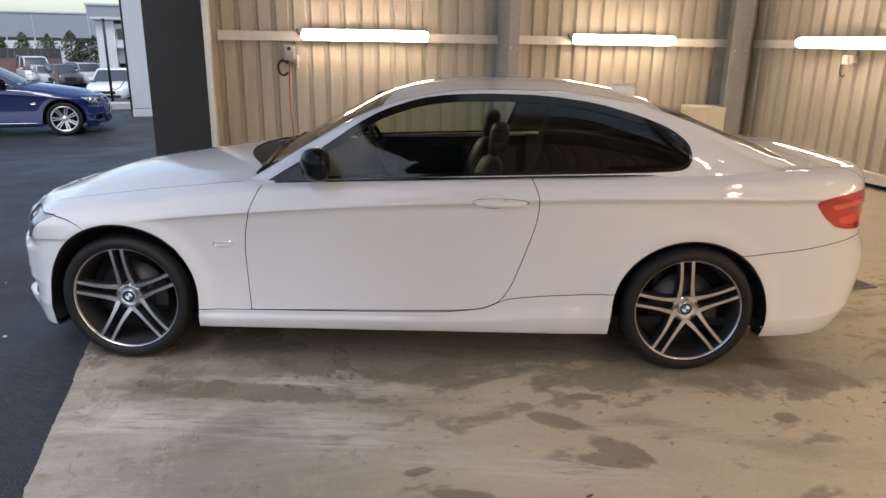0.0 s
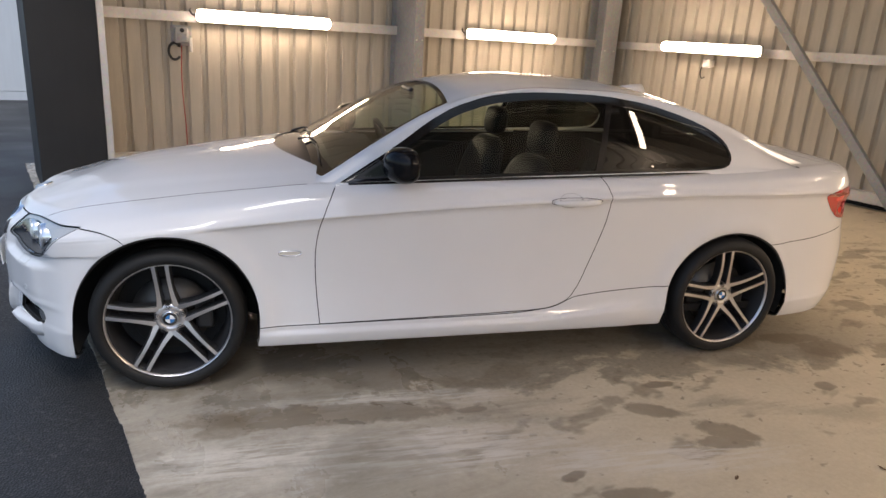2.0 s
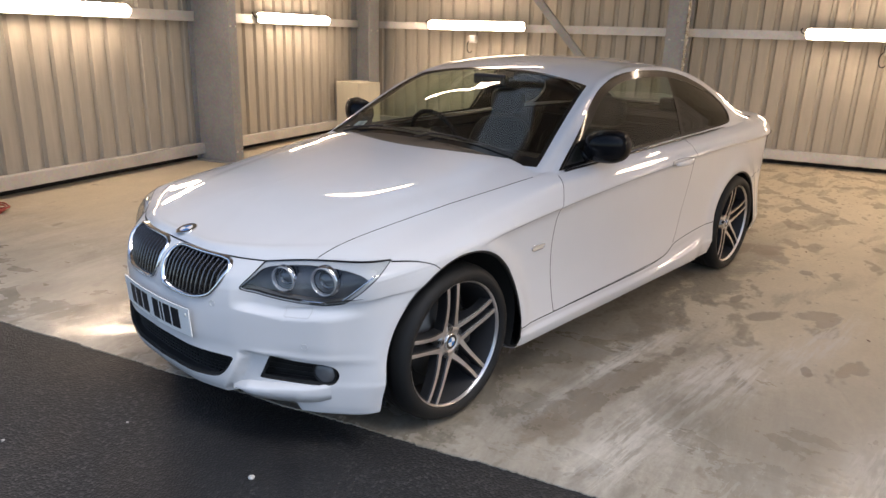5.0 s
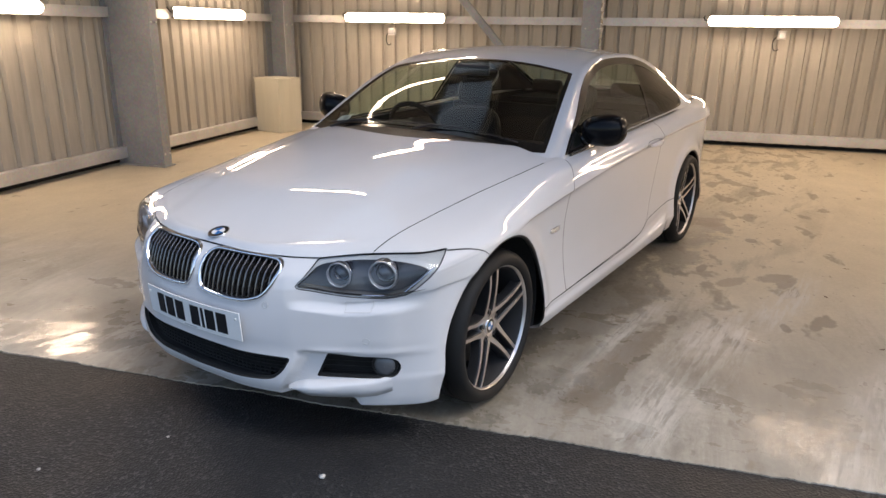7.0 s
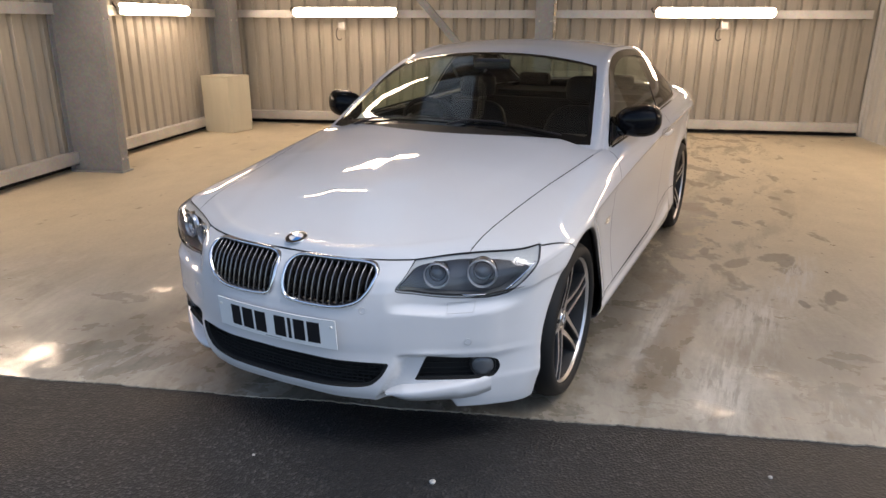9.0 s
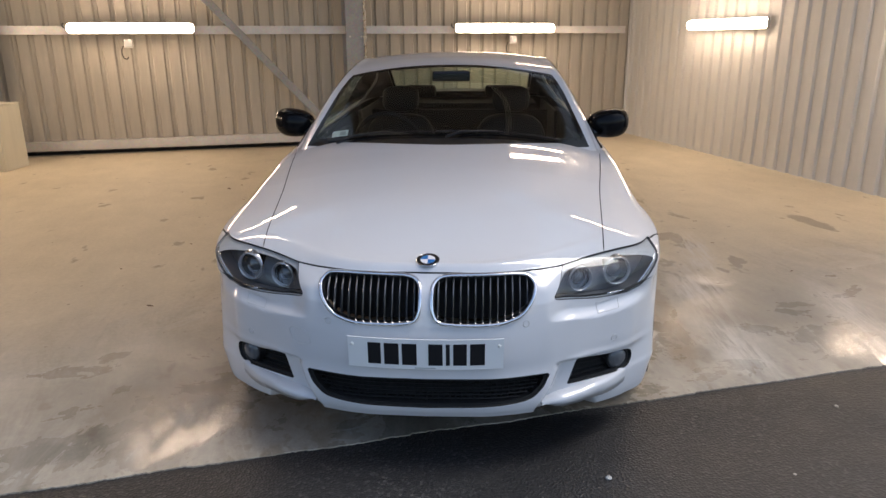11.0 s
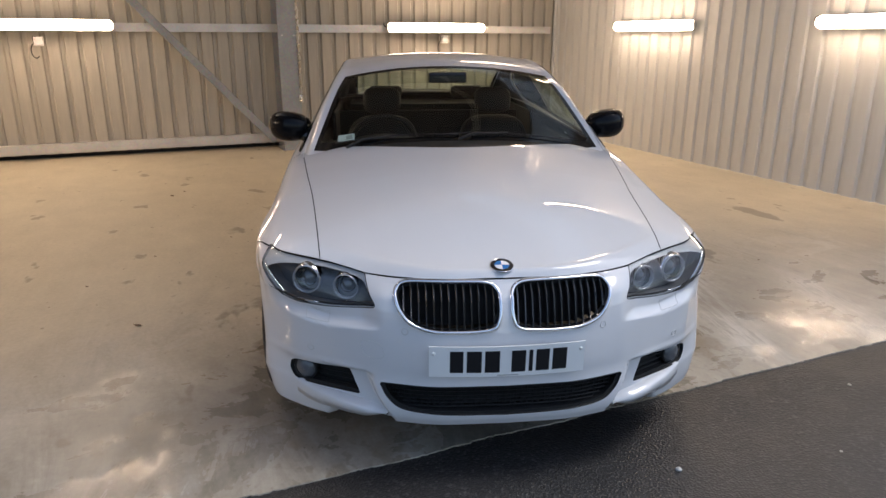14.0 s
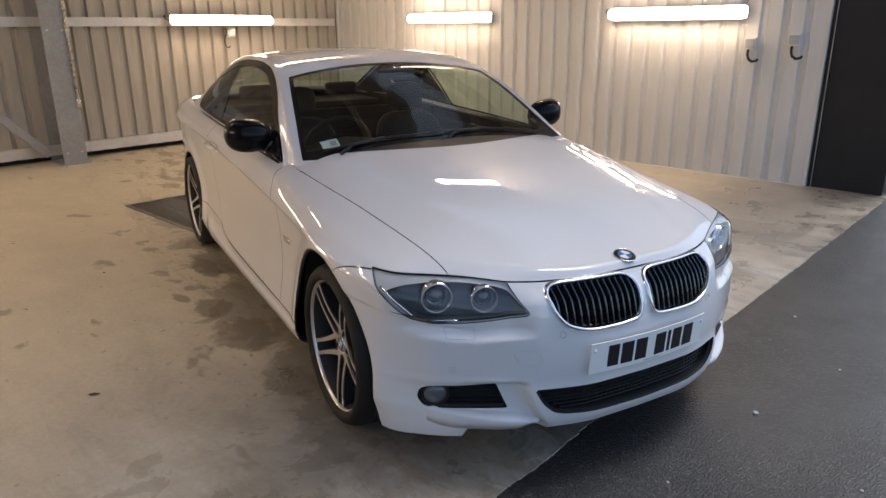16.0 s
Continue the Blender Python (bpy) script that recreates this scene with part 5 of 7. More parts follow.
        for q in np.linspace(-0.315, 0.235, 46):
            u = (q + 0.315) / 0.55
            reach = float(np.interp(u, [0, 0.05, 0.14, 0.35, 0.6, 0.82, 1], [0.016, 0.032, 0.045, 0.041, 0.026, 0.009, -0.004]))
            z1 = float(np.interp(u, [0, 0.15, 0.5, 0.8, 1], [0.238, 0.262, 0.275, 0.279, 0.286]))
            z0 = float(np.interp(u, [0, 0.06, 0.2, 0.55, 0.8, 1], [0.231, 0.222, 0.208, 0.206, 0.214, 0.235]))
            rows.append([bm.verts.new(p) for p in (on_corner(q, z1, -0.012), on_corner(q, z1, reach * 0.25), on_corner(q, z1 - 0.010, reach * 0.82), on_corner(q, z1 - 0.016, reach),
                                                   on_corner(q, (z0 + z1) / 2 - 0.006, reach * 0.93), on_corner(q, z0, reach * 0.72), on_corner(q, z0 + 0.004, -0.012))])
        for A, B in zip(rows, rows[1:]):
            for i in range(6):
                bm.faces.new((A[i], A[i + 1], B[i + 1], B[i]))
        bm.faces.new(rows[0]), bm.faces.new(rows[-1][::-1])
        bmesh.ops.recalc_face_normals(bm, faces=bm.faces)
        half_part("bumper_blade", bm, paint, car, sy, "white blade under the fog lamp opening", True)
        # tow cover, washer cover, parking sensors
        for y, z in ((0.335, 0.545), (0.66, 0.432)):
            pth = [on_front(y + 0.0105 * math.cos(a), z + 0.0105 * math.sin(a), 0.0006) for a in np.linspace(0, math.tau, 20, endpoint=False)]
            half_part("parking_sensor", tube_bm(pth, 0.0013, 4, True), PLASTIC_GREY, car, sy)
        ws = [(0.585, 0.570), (0.668, 0.576), (0.672, 0.540), (0.592, 0.536)]
        pth = [on_front(*p, 0.0002) for p in resample(ws, 48)]
        half_part("washer_cover_seam", tube_bm(pth, 0.0011, 4, True), PLASTIC_GREY, car, sy)
    pth = [on_front(*p, 0.0002) for p in resample(smooth_poly([(0.415, 0.498), (0.492, 0.499), (0.468, 0.438), (0.400, 0.447)], 1), 40)]
    part("tow_cover_seam", tube_bm(pth, 0.0010, 4, True), PLASTIC_GREY, car)
    # badge on the bonnet
    p = on_top(-0.645, 0.0)
    n = (on_top(-0.60, 0) - on_top(-0.67, 0)).normalized()
    up = Vector((-n.z, 0, n.x)) if n.x > 0 else Vector((0, 0, 1))
    m = Matrix.Translation(p + up * 0.001) @ up.to_track_quat("Z", "Y").to_matrix().to_4x4()
    add_badge(car, m, 0.041)
    if plate:
        pl = new("number_plate")
        pl.parent = car
        tagged(pl, "white number plate with black bars")
        pm = Matrix.Translation((-0.812, 0, 0.457)) @ Matrix.Rotation(radians(-4), 4, "Y")
        bm = bmesh.new()
        n = 20
        V = []
        for j in range(n + 1):
            y = -0.26 + 0.52 * j / n
            bow = 0.018 * (y / 0.26) ** 2
            V.append([bm.verts.new(pm @ Vector((bow + a, y, b))) for a, b in ((0, -0.0555), (0, 0.0555), (0.004, 0.0555), (0.004, -0.0555))])
        for A, B in zip(V, V[1:]):
            for k in range(4):
                bm.faces.new((A[k], A[(k + 1) % 4], B[(k + 1) % 4], B[k]))
        bm.faces.new(V[0]), bm.faces.new(V[-1][::-1])
        bmesh.ops.recalc_face_normals(bm, faces=bm.faces)
        part("plate", bm, PLATE_WHITE, pl)
        at, widths = -0.198, (0.049, 0.045, 0.013, 0.047, 0, 0.049, 0.049, 0.044)
        for w in widths:
            if w:
                bm = bmesh.new()
                y0, y1 = at, at + w
                q = []
                for y in (y0, y1):
                    bow = 0.018 * (y / 0.26) ** 2
                    q.append([bm.verts.new(pm @ Vector((bow - d, y, z))) for d, z in ((0.0012, -0.0395), (0.0012, 0.0395), (-0.002, 0.0395), (-0.002, -0.0395))])
                for k in range(4):
                    bm.faces.new((q[0][k], q[0][(k + 1) % 4], q[1][(k + 1) % 4], q[1][k]))
                bm.faces.new(q[0]), bm.faces.new(q[1][::-1])
                bmesh.ops.recalc_face_normals(bm, faces=bm.faces)
                part("bar", bm, PLATE_BLACK, pl)
                at += w + 0.011
            else:
                at += 0.028
        for sy in (-1, 1):
            part("screw_cap", lathe_bm([(0.006, 0), (0.006, 0.002), (0.0045, 0.0035), (0.0001, 0.0036)], 14, pm @ Matrix.Translation((0.015, sy * 0.245, 0.03)) @ Matrix.Rotation(radians(-90), 4, "Y")), PLASTIC_WHITE, pl, "", True)
        bm = bmesh.new()
        prism_bm([(-0.035, -0.052), (0.035, -0.052), (0.035, -0.048), (-0.035, -0.048)], -0.0008, 0.001, "x", bm, pm)
        part("maker_line", bm, PLASTIC_GREY, pl)


def add_badge(parent, m, r):
    b = new("badge")
    b.parent = parent
    part("rim", lathe_bm([(r, 0), (r, 0.004), (r * 0.96, 0.0055), (r * 0.93, 0.0045)], 40, m), CHROME, b, "", True)
    part("ring", lathe_bm([(r * 0.94, 0.0045), (r * 0.62, 0.0050)], 40, m), BADGE_BLACK, b, "", True)
    for k in range(4):
        bm = bmesh.new()
        c = bm.verts.new(m @ Vector((0, 0, 0.0062)))
        arc = [bm.verts.new(m @ Vector((r * 0.62 * math.cos(a), r * 0.62 * math.sin(a), 0.0052))) for a in np.linspace(k * math.pi / 2, (k + 1) * math.pi / 2, 10)]
        for i in range(9):
            bm.faces.new((c, arc[i], arc[i + 1]))
        bmesh.ops.recalc_face_normals(bm, faces=bm.faces)
        part("quarter", bm, BADGE_BLUE if k % 2 else BADGE_WHITE, b)
    return b


def add_sides(car, paint):
    for sy in (1, -1):
        # door handle: bar over a shallow cup, its shade put into a darker grey
        h = new("door_handle")
        h.parent = car
        bm = bmesh.new()
        rows = []
        for j in range(25):
            t = j / 24
            x = 1.71 + 0.245 * t
            p = on_side(x, 0.848)
            s = math.sin(math.pi * min(max(t, 0.001), 0.999)) ** 0.45
            lift = 0.012 + 0.022 * s
            rows.append([bm.verts.new((x, p.y + lift + 0.010 * s * math.cos(a), 0.848 + (0.004 + 0.013 * s) * math.sin(a))) for a in np.linspace(0, math.tau, 14, endpoint=False)])
        for A, B in zip(rows, rows[1:]):
            for k in range(14):
                bm.faces.new((A[k], A[(k + 1) % 14], B[(k + 1) % 14], B[k]))
        bm.faces.new(rows[0]), bm.faces.new(rows[-1][::-1])
        bmesh.ops.recalc_face_normals(bm, faces=bm.faces)
        half_part("bar", bm, paint, h, sy, "", True)
        cup = [on_side(1.80 + 0.062 * math.cos(a), 0.850 + 0.037 * math.sin(a), 0.0012) for a in np.linspace(0, math.tau, 36, endpoint=False)]
        bm = bmesh.new()
        A = [bm.verts.new(p) for p in cup]
        B = [bm.verts.new(Vector((1.80, p.y, 0.85)) + (p - Vector((1.80, p.y, 0.85))) * 0.7 + Vector((0, -0.001, 0))) for p in cup]
        for i in range(36):
            bm.faces.new((A[i], A[(i + 1) % 36], B[(i + 1) % 36], B[i]))
        bm.faces.new(B)
        bmesh.ops.recalc_face_normals(bm, faces=bm.faces)
        half_part("cup", bm, HANDLE_SHADE, h, sy, "grey patch coloured as the shade in the hollow behind the handle", True)
        half_part("seam", tube_bm([on_side(1.832 + 0.132 * math.cos(a), 0.848 + 0.019 * math.copysign(abs(math.sin(a)) ** 0.7, math.sin(a)), 0.0006) for a in np.linspace(0, math.tau, 48, endpoint=False)], 0.0016, 4, True), SEAM, h, sy, "dark seam round the handle")
        # side indicator
        pts = smooth_poly([(0.452, 0.628), (0.555, 0.629), (0.548, 0.609), (0.462, 0.608)], 2)
        bm = bmesh.new()
        ring = [on_side(x, z, 0.0045) for x, z in resample(pts, 40)]
        bm.faces.new([bm.verts.new(p) for p in ring])
        bmesh.ops.recalc_face_normals(bm, faces=bm.faces)
        ind = half_part("side_indicator", bm, INDICATOR, car, sy, "clear side repeater in the wing")
        half_part("surround", tube_bm(ring, 0.0028, 6, True), CHROME, ind, sy, "", True)
        # belt line strip
        line = [on_glass(x, z, 0.006) for x, z in [(x, float(np.interp(x, [0.74, 1.334, 2.137, 2.66], [0.912, 0.935, 0.964, 0.980]))) for x in np.linspace(0.76, 2.56, 40)]]
        half_part("belt_strip", tube_bm(line, [0.0055 * min(1.0, 0.2 + 0.2 * (39 - i)) for i in range(40)], 6), TRIM, car, sy, "", True)
        # mirror
        m_ = new("door_mirror")
        m_.parent = car
        tagged(m_, "gloss black door mirror")
        bm = bmesh.new()
        bmesh.ops.create_uvsphere(bm, u_segments=28, v_segments=18, radius=1)
        for v in bm.verts:
            x, y, z = v.co
            x, y, z = (math.copysign(abs(c) ** 0.8, c) for c in (x, y, z))
            back = 0.045 if x > 0 else 0.085
            v.co = (0.985 + x * back + 0.035 * (y > 0) * abs(y), 0.872 + y * 0.112 - 0.01 * x, 1.012 + z * 0.078 * (1 + 0.10 * y) + 0.006 * y)
        half_part("housing", bm, MIRROR_BLACK, m_, sy, "", True)
        bm = bmesh.new()
        prof = smooth_poly([(0.785, 0.955), (0.95, 0.952), (0.962, 1.05), (0.87, 1.072), (0.79, 1.04)], 2)
        bm.faces.new([bm.verts.new((1.031 + 0.02 * (y - 0.9) / 0.1, y, z)) for y, z in prof])
        bmesh.ops.recalc_face_normals(bm, faces=bm.faces)
        half_part("mirror_glass", bm, CHROME, m_, sy, "silvered glass")
        half_part("stalk", tube_bm([(0.955, 0.765, 0.955), (0.955, 0.80, 0.965), (0.965, 0.845, 0.978), (0.975, 0.88, 0.99)], [0.040, 0.030, 0.026, 0.03], 12), TRIM, m_, sy, "", True)
        tri = [(0.735, 0.918), (0.90, 1.015), (0.985, 0.928)]
        bm = bmesh.new()
        bm.faces.new([bm.verts.new(on_glass(x, z, 0.005)) for x, z in tri])
        bmesh.ops.recalc_face_normals(bm, faces=bm.faces)
        half_part("corner_cover", bm, SATIN, m_, sy, "black corner cover")
        # tail lamp
        tl = new("tail_lamp")
        tl.parent = car
        tagged(tl, "red tail lamp wrapping round the corner")
        side(skin.cut(f_tail).shift(0.003), sy).make("lens", RED_LENS, tl)
        for band in (f_tail_band, f_tail_low):
            side(skin.cut(band).shift(0.0045), sy).make("light_bar", RED_BAR, tl, "paler red light bar")
        side(skin.cut(off(f_tail, -0.012)).shift(-0.014), sy).make("housing", SHELL, tl)
        # wheel arch liner and lip
        for wx, ax, az in ARCHES:
            bm = bmesh.new()
            rows = []
            for k in range(41):
                a = math.pi * (1.22 * k / 40 - 0.11)
                rows.append([bm.verts.new((wx + (ax + r) * math.cos(a), y, 0.325 + (az + r) * math.sin(a))) for r, y in ((0.014, 0.846), (0.014, 0.5), (-0.16, 0.5))])
            for A, B in zip(rows, rows[1:]):
                for i in range(2):
                    bm.faces.new((A[i], A[i + 1], B[i + 1], B[i]))
            half_part("arch_liner", bm, SHELL, car, sy, "", True)
            lip = []
            for a in np.linspace(-0.25, math.pi + 0.25, 60):
                x, z = wx + (ax + 0.001) * math.cos(a), 0.325 + (az + 0.001) * math.sin(a)
                if z > 0.34:
                    lip.append(on_side(x, z, -0.010))
            half_part("arch_lip", tube_bm(lip, [0.0105 * min(1.0, 0.08 + 0.09 * min(i, len(lip) - 1 - i)) for i in range(len(lip))], 8), SATIN, car, sy, "", True)
    # roof aerial fin
    bm = bmesh.new()
    rows = []
    for j in range(15):
        t = j / 14
        x = 2.44 + 0.19 * t
        zr = on_top(x, 0, 0, CABIN_TREE).z
        hgt = 0.058 * min(1.0, (t * 1.25)) ** 0.8 * (1 - max(0, t - 0.86) / 0.14 * 0.6)
        w = 0.032 * math.sin(math.pi * min(0.98, max(0.06, t * 0.8 + 0.1)))
        rows.append([bm.verts.new((x + 0.02 * (k == 2), y, zr - 0.006 + h_)) for k, (y, h_) in enumerate(((-w, 0), (-w * 0.55, hgt * 0.6), (0, hgt), (w * 0.55, hgt * 0.6), (w, 0)))])
    for A, B in zip(rows, rows[1:]):
        for i in range(4):
            bm.faces.new((A[i], A[i + 1], B[i + 1], B[i]))
    bm.faces.new(rows[-1])
    bmesh.ops.recalc_face_normals(bm, faces=bm.faces)
    part("roof_aerial", bm, paint, car, "fin-shaped aerial", True)
    # wipers
    for y0, y1, dx in ((-0.58, 0.06, 0.012), (0.0, 0.62, 0.010)):
        w = new("wiper")
        w.parent = car
        a = [on_top(0.655 + dx * math.sin(math.pi * t * 0.8), y0 + (y1 - y0) * t, 0.012, CABIN_TREE) for t in np.linspace(0, 1, 12)]
        part("blade", tube_bm(a, 0.0036, 6), SATIN, w, "", True)
        b = [on_top(0.60, y1 - 0.06, 0.004), on_top(0.655, y1 - 0.14, 0.016, CABIN_TREE), on_top(0.664 + dx * 0.6, (y0 + y1) / 2, 0.013, CABIN_TREE)]
        part("arm", tube_bm(b, [0.008, 0.006, 0.0045], 6), SATIN, w, "", True)


def seat_bm(w, back_h, x, y):
    bm = bmesh.new()
    bmesh.ops.create_uvsphere(bm, u_segments=20, v_segments=14, radius=1)
    for v in bm.verts:
        a, b, c = (math.copysign(abs(t) ** 0.55, t) for t in v.co)
        v.co = (x + a * 0.075 + (c + 1) * 0.11, y + b * w, 0.62 + c * back_h)
    return bm


def add_inside(car):
    inn = new("cabin_trim")
    inn.parent = car
    tagged(inn, "black leather cabin")
    part("floor_pan", boxes(((0.45, -0.80, 0.22), (3.3, 0.80, 0.26))), CABIN, inn)
    for sy in (1, -1):
        part("door_card", boxes(((0.80, sy * 0.775 - 0.02, 0.25), (2.05, sy * 0.775 + 0.02, 0.875)), bevel=0.01), CABIN, inn)
        part("front_seat", seat_bm(0.245, 0.36, 1.60, sy * 0.37), LEATHER, inn, "black leather seat back", True)
        bm = boxes(((1.10, sy * 0.37 - 0.25, 0.36), (1.66, sy * 0.37 + 0.25, 0.52)), bevel=0.05)
        part("seat_cushion", bm, LEATHER, inn)
        bm = bmesh.new()
        bmesh.ops.create_uvsphere(bm, u_segments=18, v_segments=12, radius=1)
        for v in bm.verts:
            a, b, c = (math.copysign(abs(t) ** 0.6, t) for t in v.co)
            v.co = (1.845 + a * 0.05 + c * 0.012, sy * 0.37 + b * 0.125, 1.075 + c * 0.085)
        part("headrest", bm, LEATHER, inn, "", True)
        part("rear_seat", seat_bm(0.30, 0.30, 2.50, sy * 0.33), LEATHER, inn, "", True)
        bm = boxes(((2.86, sy * 0.33 - 0.13, 1.0), (2.94, sy * 0.33 + 0.13, 1.10)), bevel=0.03)
        part("rear_headrest", bm, LEATHER, inn)
    bm = bmesh.new()
    rows = []
    for j in range(13):
        y = -0.74 + 1.48 * j / 12
        hump = 0.045 * math.exp(-((y - 0.37) / 0.2) ** 2)
        rows.append([bm.verts.new((x, y, z)) for x, z in ((0.50, 0.88), (0.80, 0.915 + hump), (1.02, 0.92 + hump), (1.10, 0.86), (1.12, 0.60), (0.7, 0.45))])
    for A, B in zip(rows, rows[1:]):
        for i in range(5):
            bm.faces.new((A[i], A[i + 1], B[i + 1], B[i]))
    part("dashboard", bm, CABIN, inn, "", True)
    for sy in (1, -1):
        part("rear_side_trim", boxes(((2.1, sy * 0.70 - 0.01, 0.28), (3.36, sy * 0.70 + 0.01, 0.97)), bevel=0.004), CABIN, inn)
    part("parcel_shelf", boxes(((2.85, -0.62, 0.93), (3.34, 0.62, 0.96))), CABIN, inn)
    bm = boxes(((2.62, -0.75, 0.3), (2.66, 0.75, 0.93)))
    part("rear_bulkhead", bm, CABIN, inn)
    c, ax = Vector((1.16, 0.37, 0.88)), Vector((0.92, 0, 0.40)).normalized()
    m = Matrix.Translation(c) @ ax.to_track_quat("Z", "Y").to_matrix().to_4x4()
    ring = [m @ Vector((0.185 * math.cos(a), 0.185 * math.sin(a), 0)) for a in np.linspace(0, math.tau, 40, endpoint=False)]
    bm = tube_bm(ring, 0.015, 8, True)
    for a in (0, math.pi, -math.pi / 2):
        tube_bm([m @ Vector((0.03 * math.cos(a), 0.03 * math.sin(a), -0.02)), m @ Vector((0.18 * math.cos(a), 0.18 * math.sin(a), 0))], 0.014, 6, bm=bm)
    lathe_bm([(0.075, -0.03), (0.07, 0.005), (0.04, 0.02), (0.001, 0.022)], 24, m @ Matrix.Rotation(math.pi, 4, "X"), bm)
    part("steering_wheel", bm, LEATHER, inn, "", True)
    bm = boxes(((1.17, -0.11, 1.225), (1.20, 0.11, 1.285)), bevel=0.012)
    part("interior_mirror", bm, SATIN, inn)
    # paper disc holder in the lower corner of the screen
    q = [on_top(0.70 + a, 0.565 + b, -0.012, CABIN_TREE) for a, b in ((0, -0.042), (0, 0.042), (0.05, 0.042), (0.05, -0.042))]
    bm = bmesh.new()
    bm.faces.new([bm.verts.new(p) for p in q])
    part("paper_permit", bm, PLATE_WHITE, inn, "small white paper permit")
    q = [on_top(0.708 + a, 0.55 + b, -0.0095, CABIN_TREE) for a, b in ((0, -0.016), (0, 0.016), (0.03, 0.016), (0.03, -0.016))]
    bm = bmesh.new()
    bm.faces.new([bm.verts.new(p) for p in q])
    part("permit_print", bm, PLASTIC_GREY, inn, "grey print")


WHEEL_MESH = {}


def wheel_meshes():
    """A wheel about the z axis, its face towards +z; the parts as (name, mesh)."""
    out = []

    def keep(name, bm, material, smooth=True):
        me = bpy.data.meshes.new(name)
        bm.to_mesh(me)
        bm.free()
        me.materials.append(material)
        me.polygons.foreach_set("use_smooth", [smooth] * len(me.polygons))
        out.append((name, me))
    R = WHEEL_R
    keep("tyre", lathe_bm([(0.254, 0.095), (0.259, 0.112), (0.268, 0.122), (0.284, 0.126), (0.302, 0.118), (0.315, 0.098), (R, 0.07), (R, 0.045), (R - 0.006, 0.043), (R - 0.006, 0.037), (R, 0.035), (R + 0.001, 0.004), (R - 0.006, 0.003), (R - 0.006, -0.003), (R + 0.001, -0.004), (R, -0.035), (R - 0.006, -0.037), (R - 0.006, -0.043), (R, -0.045), (R, -0.07), (0.317, -0.09), (0.29, -0.117), (0.255, -0.10)], 72), RUBBER)
    keep("rim", lathe_bm([(0.256, 0.098), (0.2605, 0.105), (0.2595, 0.110), (0.256, 0.1095), (0.2525, 0.103), (0.2505, 0.098)], 72), ALLOY)
    keep("barrel", lathe_bm([(0.2505, 0.098), (0.243, 0.085), (0.236, 0.04), (0.228, -0.03), (0.236, -0.10)], 64), WHEEL_INNER)
    keep("brake_disc", lathe_bm([(0.165, -0.012), (0.165, 0.006), (0.095, 0.006), (0.09, 0.012), (0.04, 0.012)], 48), DISC)
    bm = bmesh.new()
    box(bm, (0.10, -0.075, -0.035), (0.178, 0.075, 0.03), 0.015)
    keep("caliper", bm, ALLOY_DARK, False)
    keep("backing", lathe_bm([(0.230, -0.06), (0.001, -0.06)], 40), SHELL)
    keep("hub", lathe_bm([(0.070, 0.03), (0.068, 0.066), (0.062, 0.0725), (0.045, 0.074), (0.036, 0.068), (0.034, 0.058)], 40), ALLOY)
    # spokes: five pairs, each bar broad at the rim and slightly curved
    for k in range(5):
        for s in (-1, 1):
            bm = bmesh.new()
            rows, face = [], []
            for j in range(13):
                t = j / 12
                r = 0.046 + 0.208 * t
                gap = 0.0215 + 0.006 * t + 0.0145 * (1 - t) ** 3
                w = 0.0090 + 0.008 * (1 - t) ** 3 + 0.0018 * t ** 2
                top = 0.071 + 0.018 * math.sin(math.pi * t * 0.62) + 0.012 * t
                y = s * gap
                rows.append([(r, y - w, top - 0.004), (r, y - w * 0.72, top), (r, y + w * 0.72, top), (r, y + w, top - 0.004), (r, y + w * 1.15, top - 0.045), (r, y - w * 1.15, top - 0.045)])
            rot = Matrix.Rotation(radians(96 + 72 * k), 4, "Z")
            V = [[bm.verts.new(rot @ Vector(p)) for p in row] for row in rows]
            for A, B in zip(V, V[1:]):
                for i in range(6):
                    bm.faces.new((A[i], A[(i + 1) % 6], B[(i + 1) % 6], B[i]))
            bm.faces.new(V[0]), bm.faces.new(V[-1][::-1])
            bmesh.ops.recalc_face_normals(bm, faces=bm.faces)
            keep("spoke", bm, ALLOY_DARK, False)
            bm = bmesh.new()
            V = [[bm.verts.new(rot @ Vector((p[0], p[1], p[2] + 0.0008))) for p in row[1:3]] for row in rows]
            for A, B in zip(V, V[1:]):
                bm.faces.new((A[0], B[0], B[1], A[1]))
            bmesh.ops.recalc_face_normals(bm, faces=bm.faces)
            keep("spoke_face", bm, ALLOY, False)
        a = radians(96 + 72 * k)
        m = Matrix.Translation((0.056 * math.cos(a), 0.056 * math.sin(a), 0.066))
        keep("bolt_hole", lathe_bm([(0.0135, -0.002), (0.0135, 0.0088), (0.012, 0.009), (0.011, 0.004), (0.0001, 0.004)], 16, m), SHELL)
        keep("bolt", lathe_bm([(0.008, 0.004), (0.008, 0.0095), (0.005, 0.0105), (0.0045, 0.006), (0.0001, 0.006)], 6, m), ALLOY_DARK, False)
    keep("cap", lathe_bm([(0.034, 0.058), (0.034, 0.074), (0.031, 0.077), (0.029, 0.0765)], 32), CHROME)
    keep("cap_ring", lathe_bm([(0.030, 0.0765), (0.019, 0.0775)], 32), BADGE_BLACK)
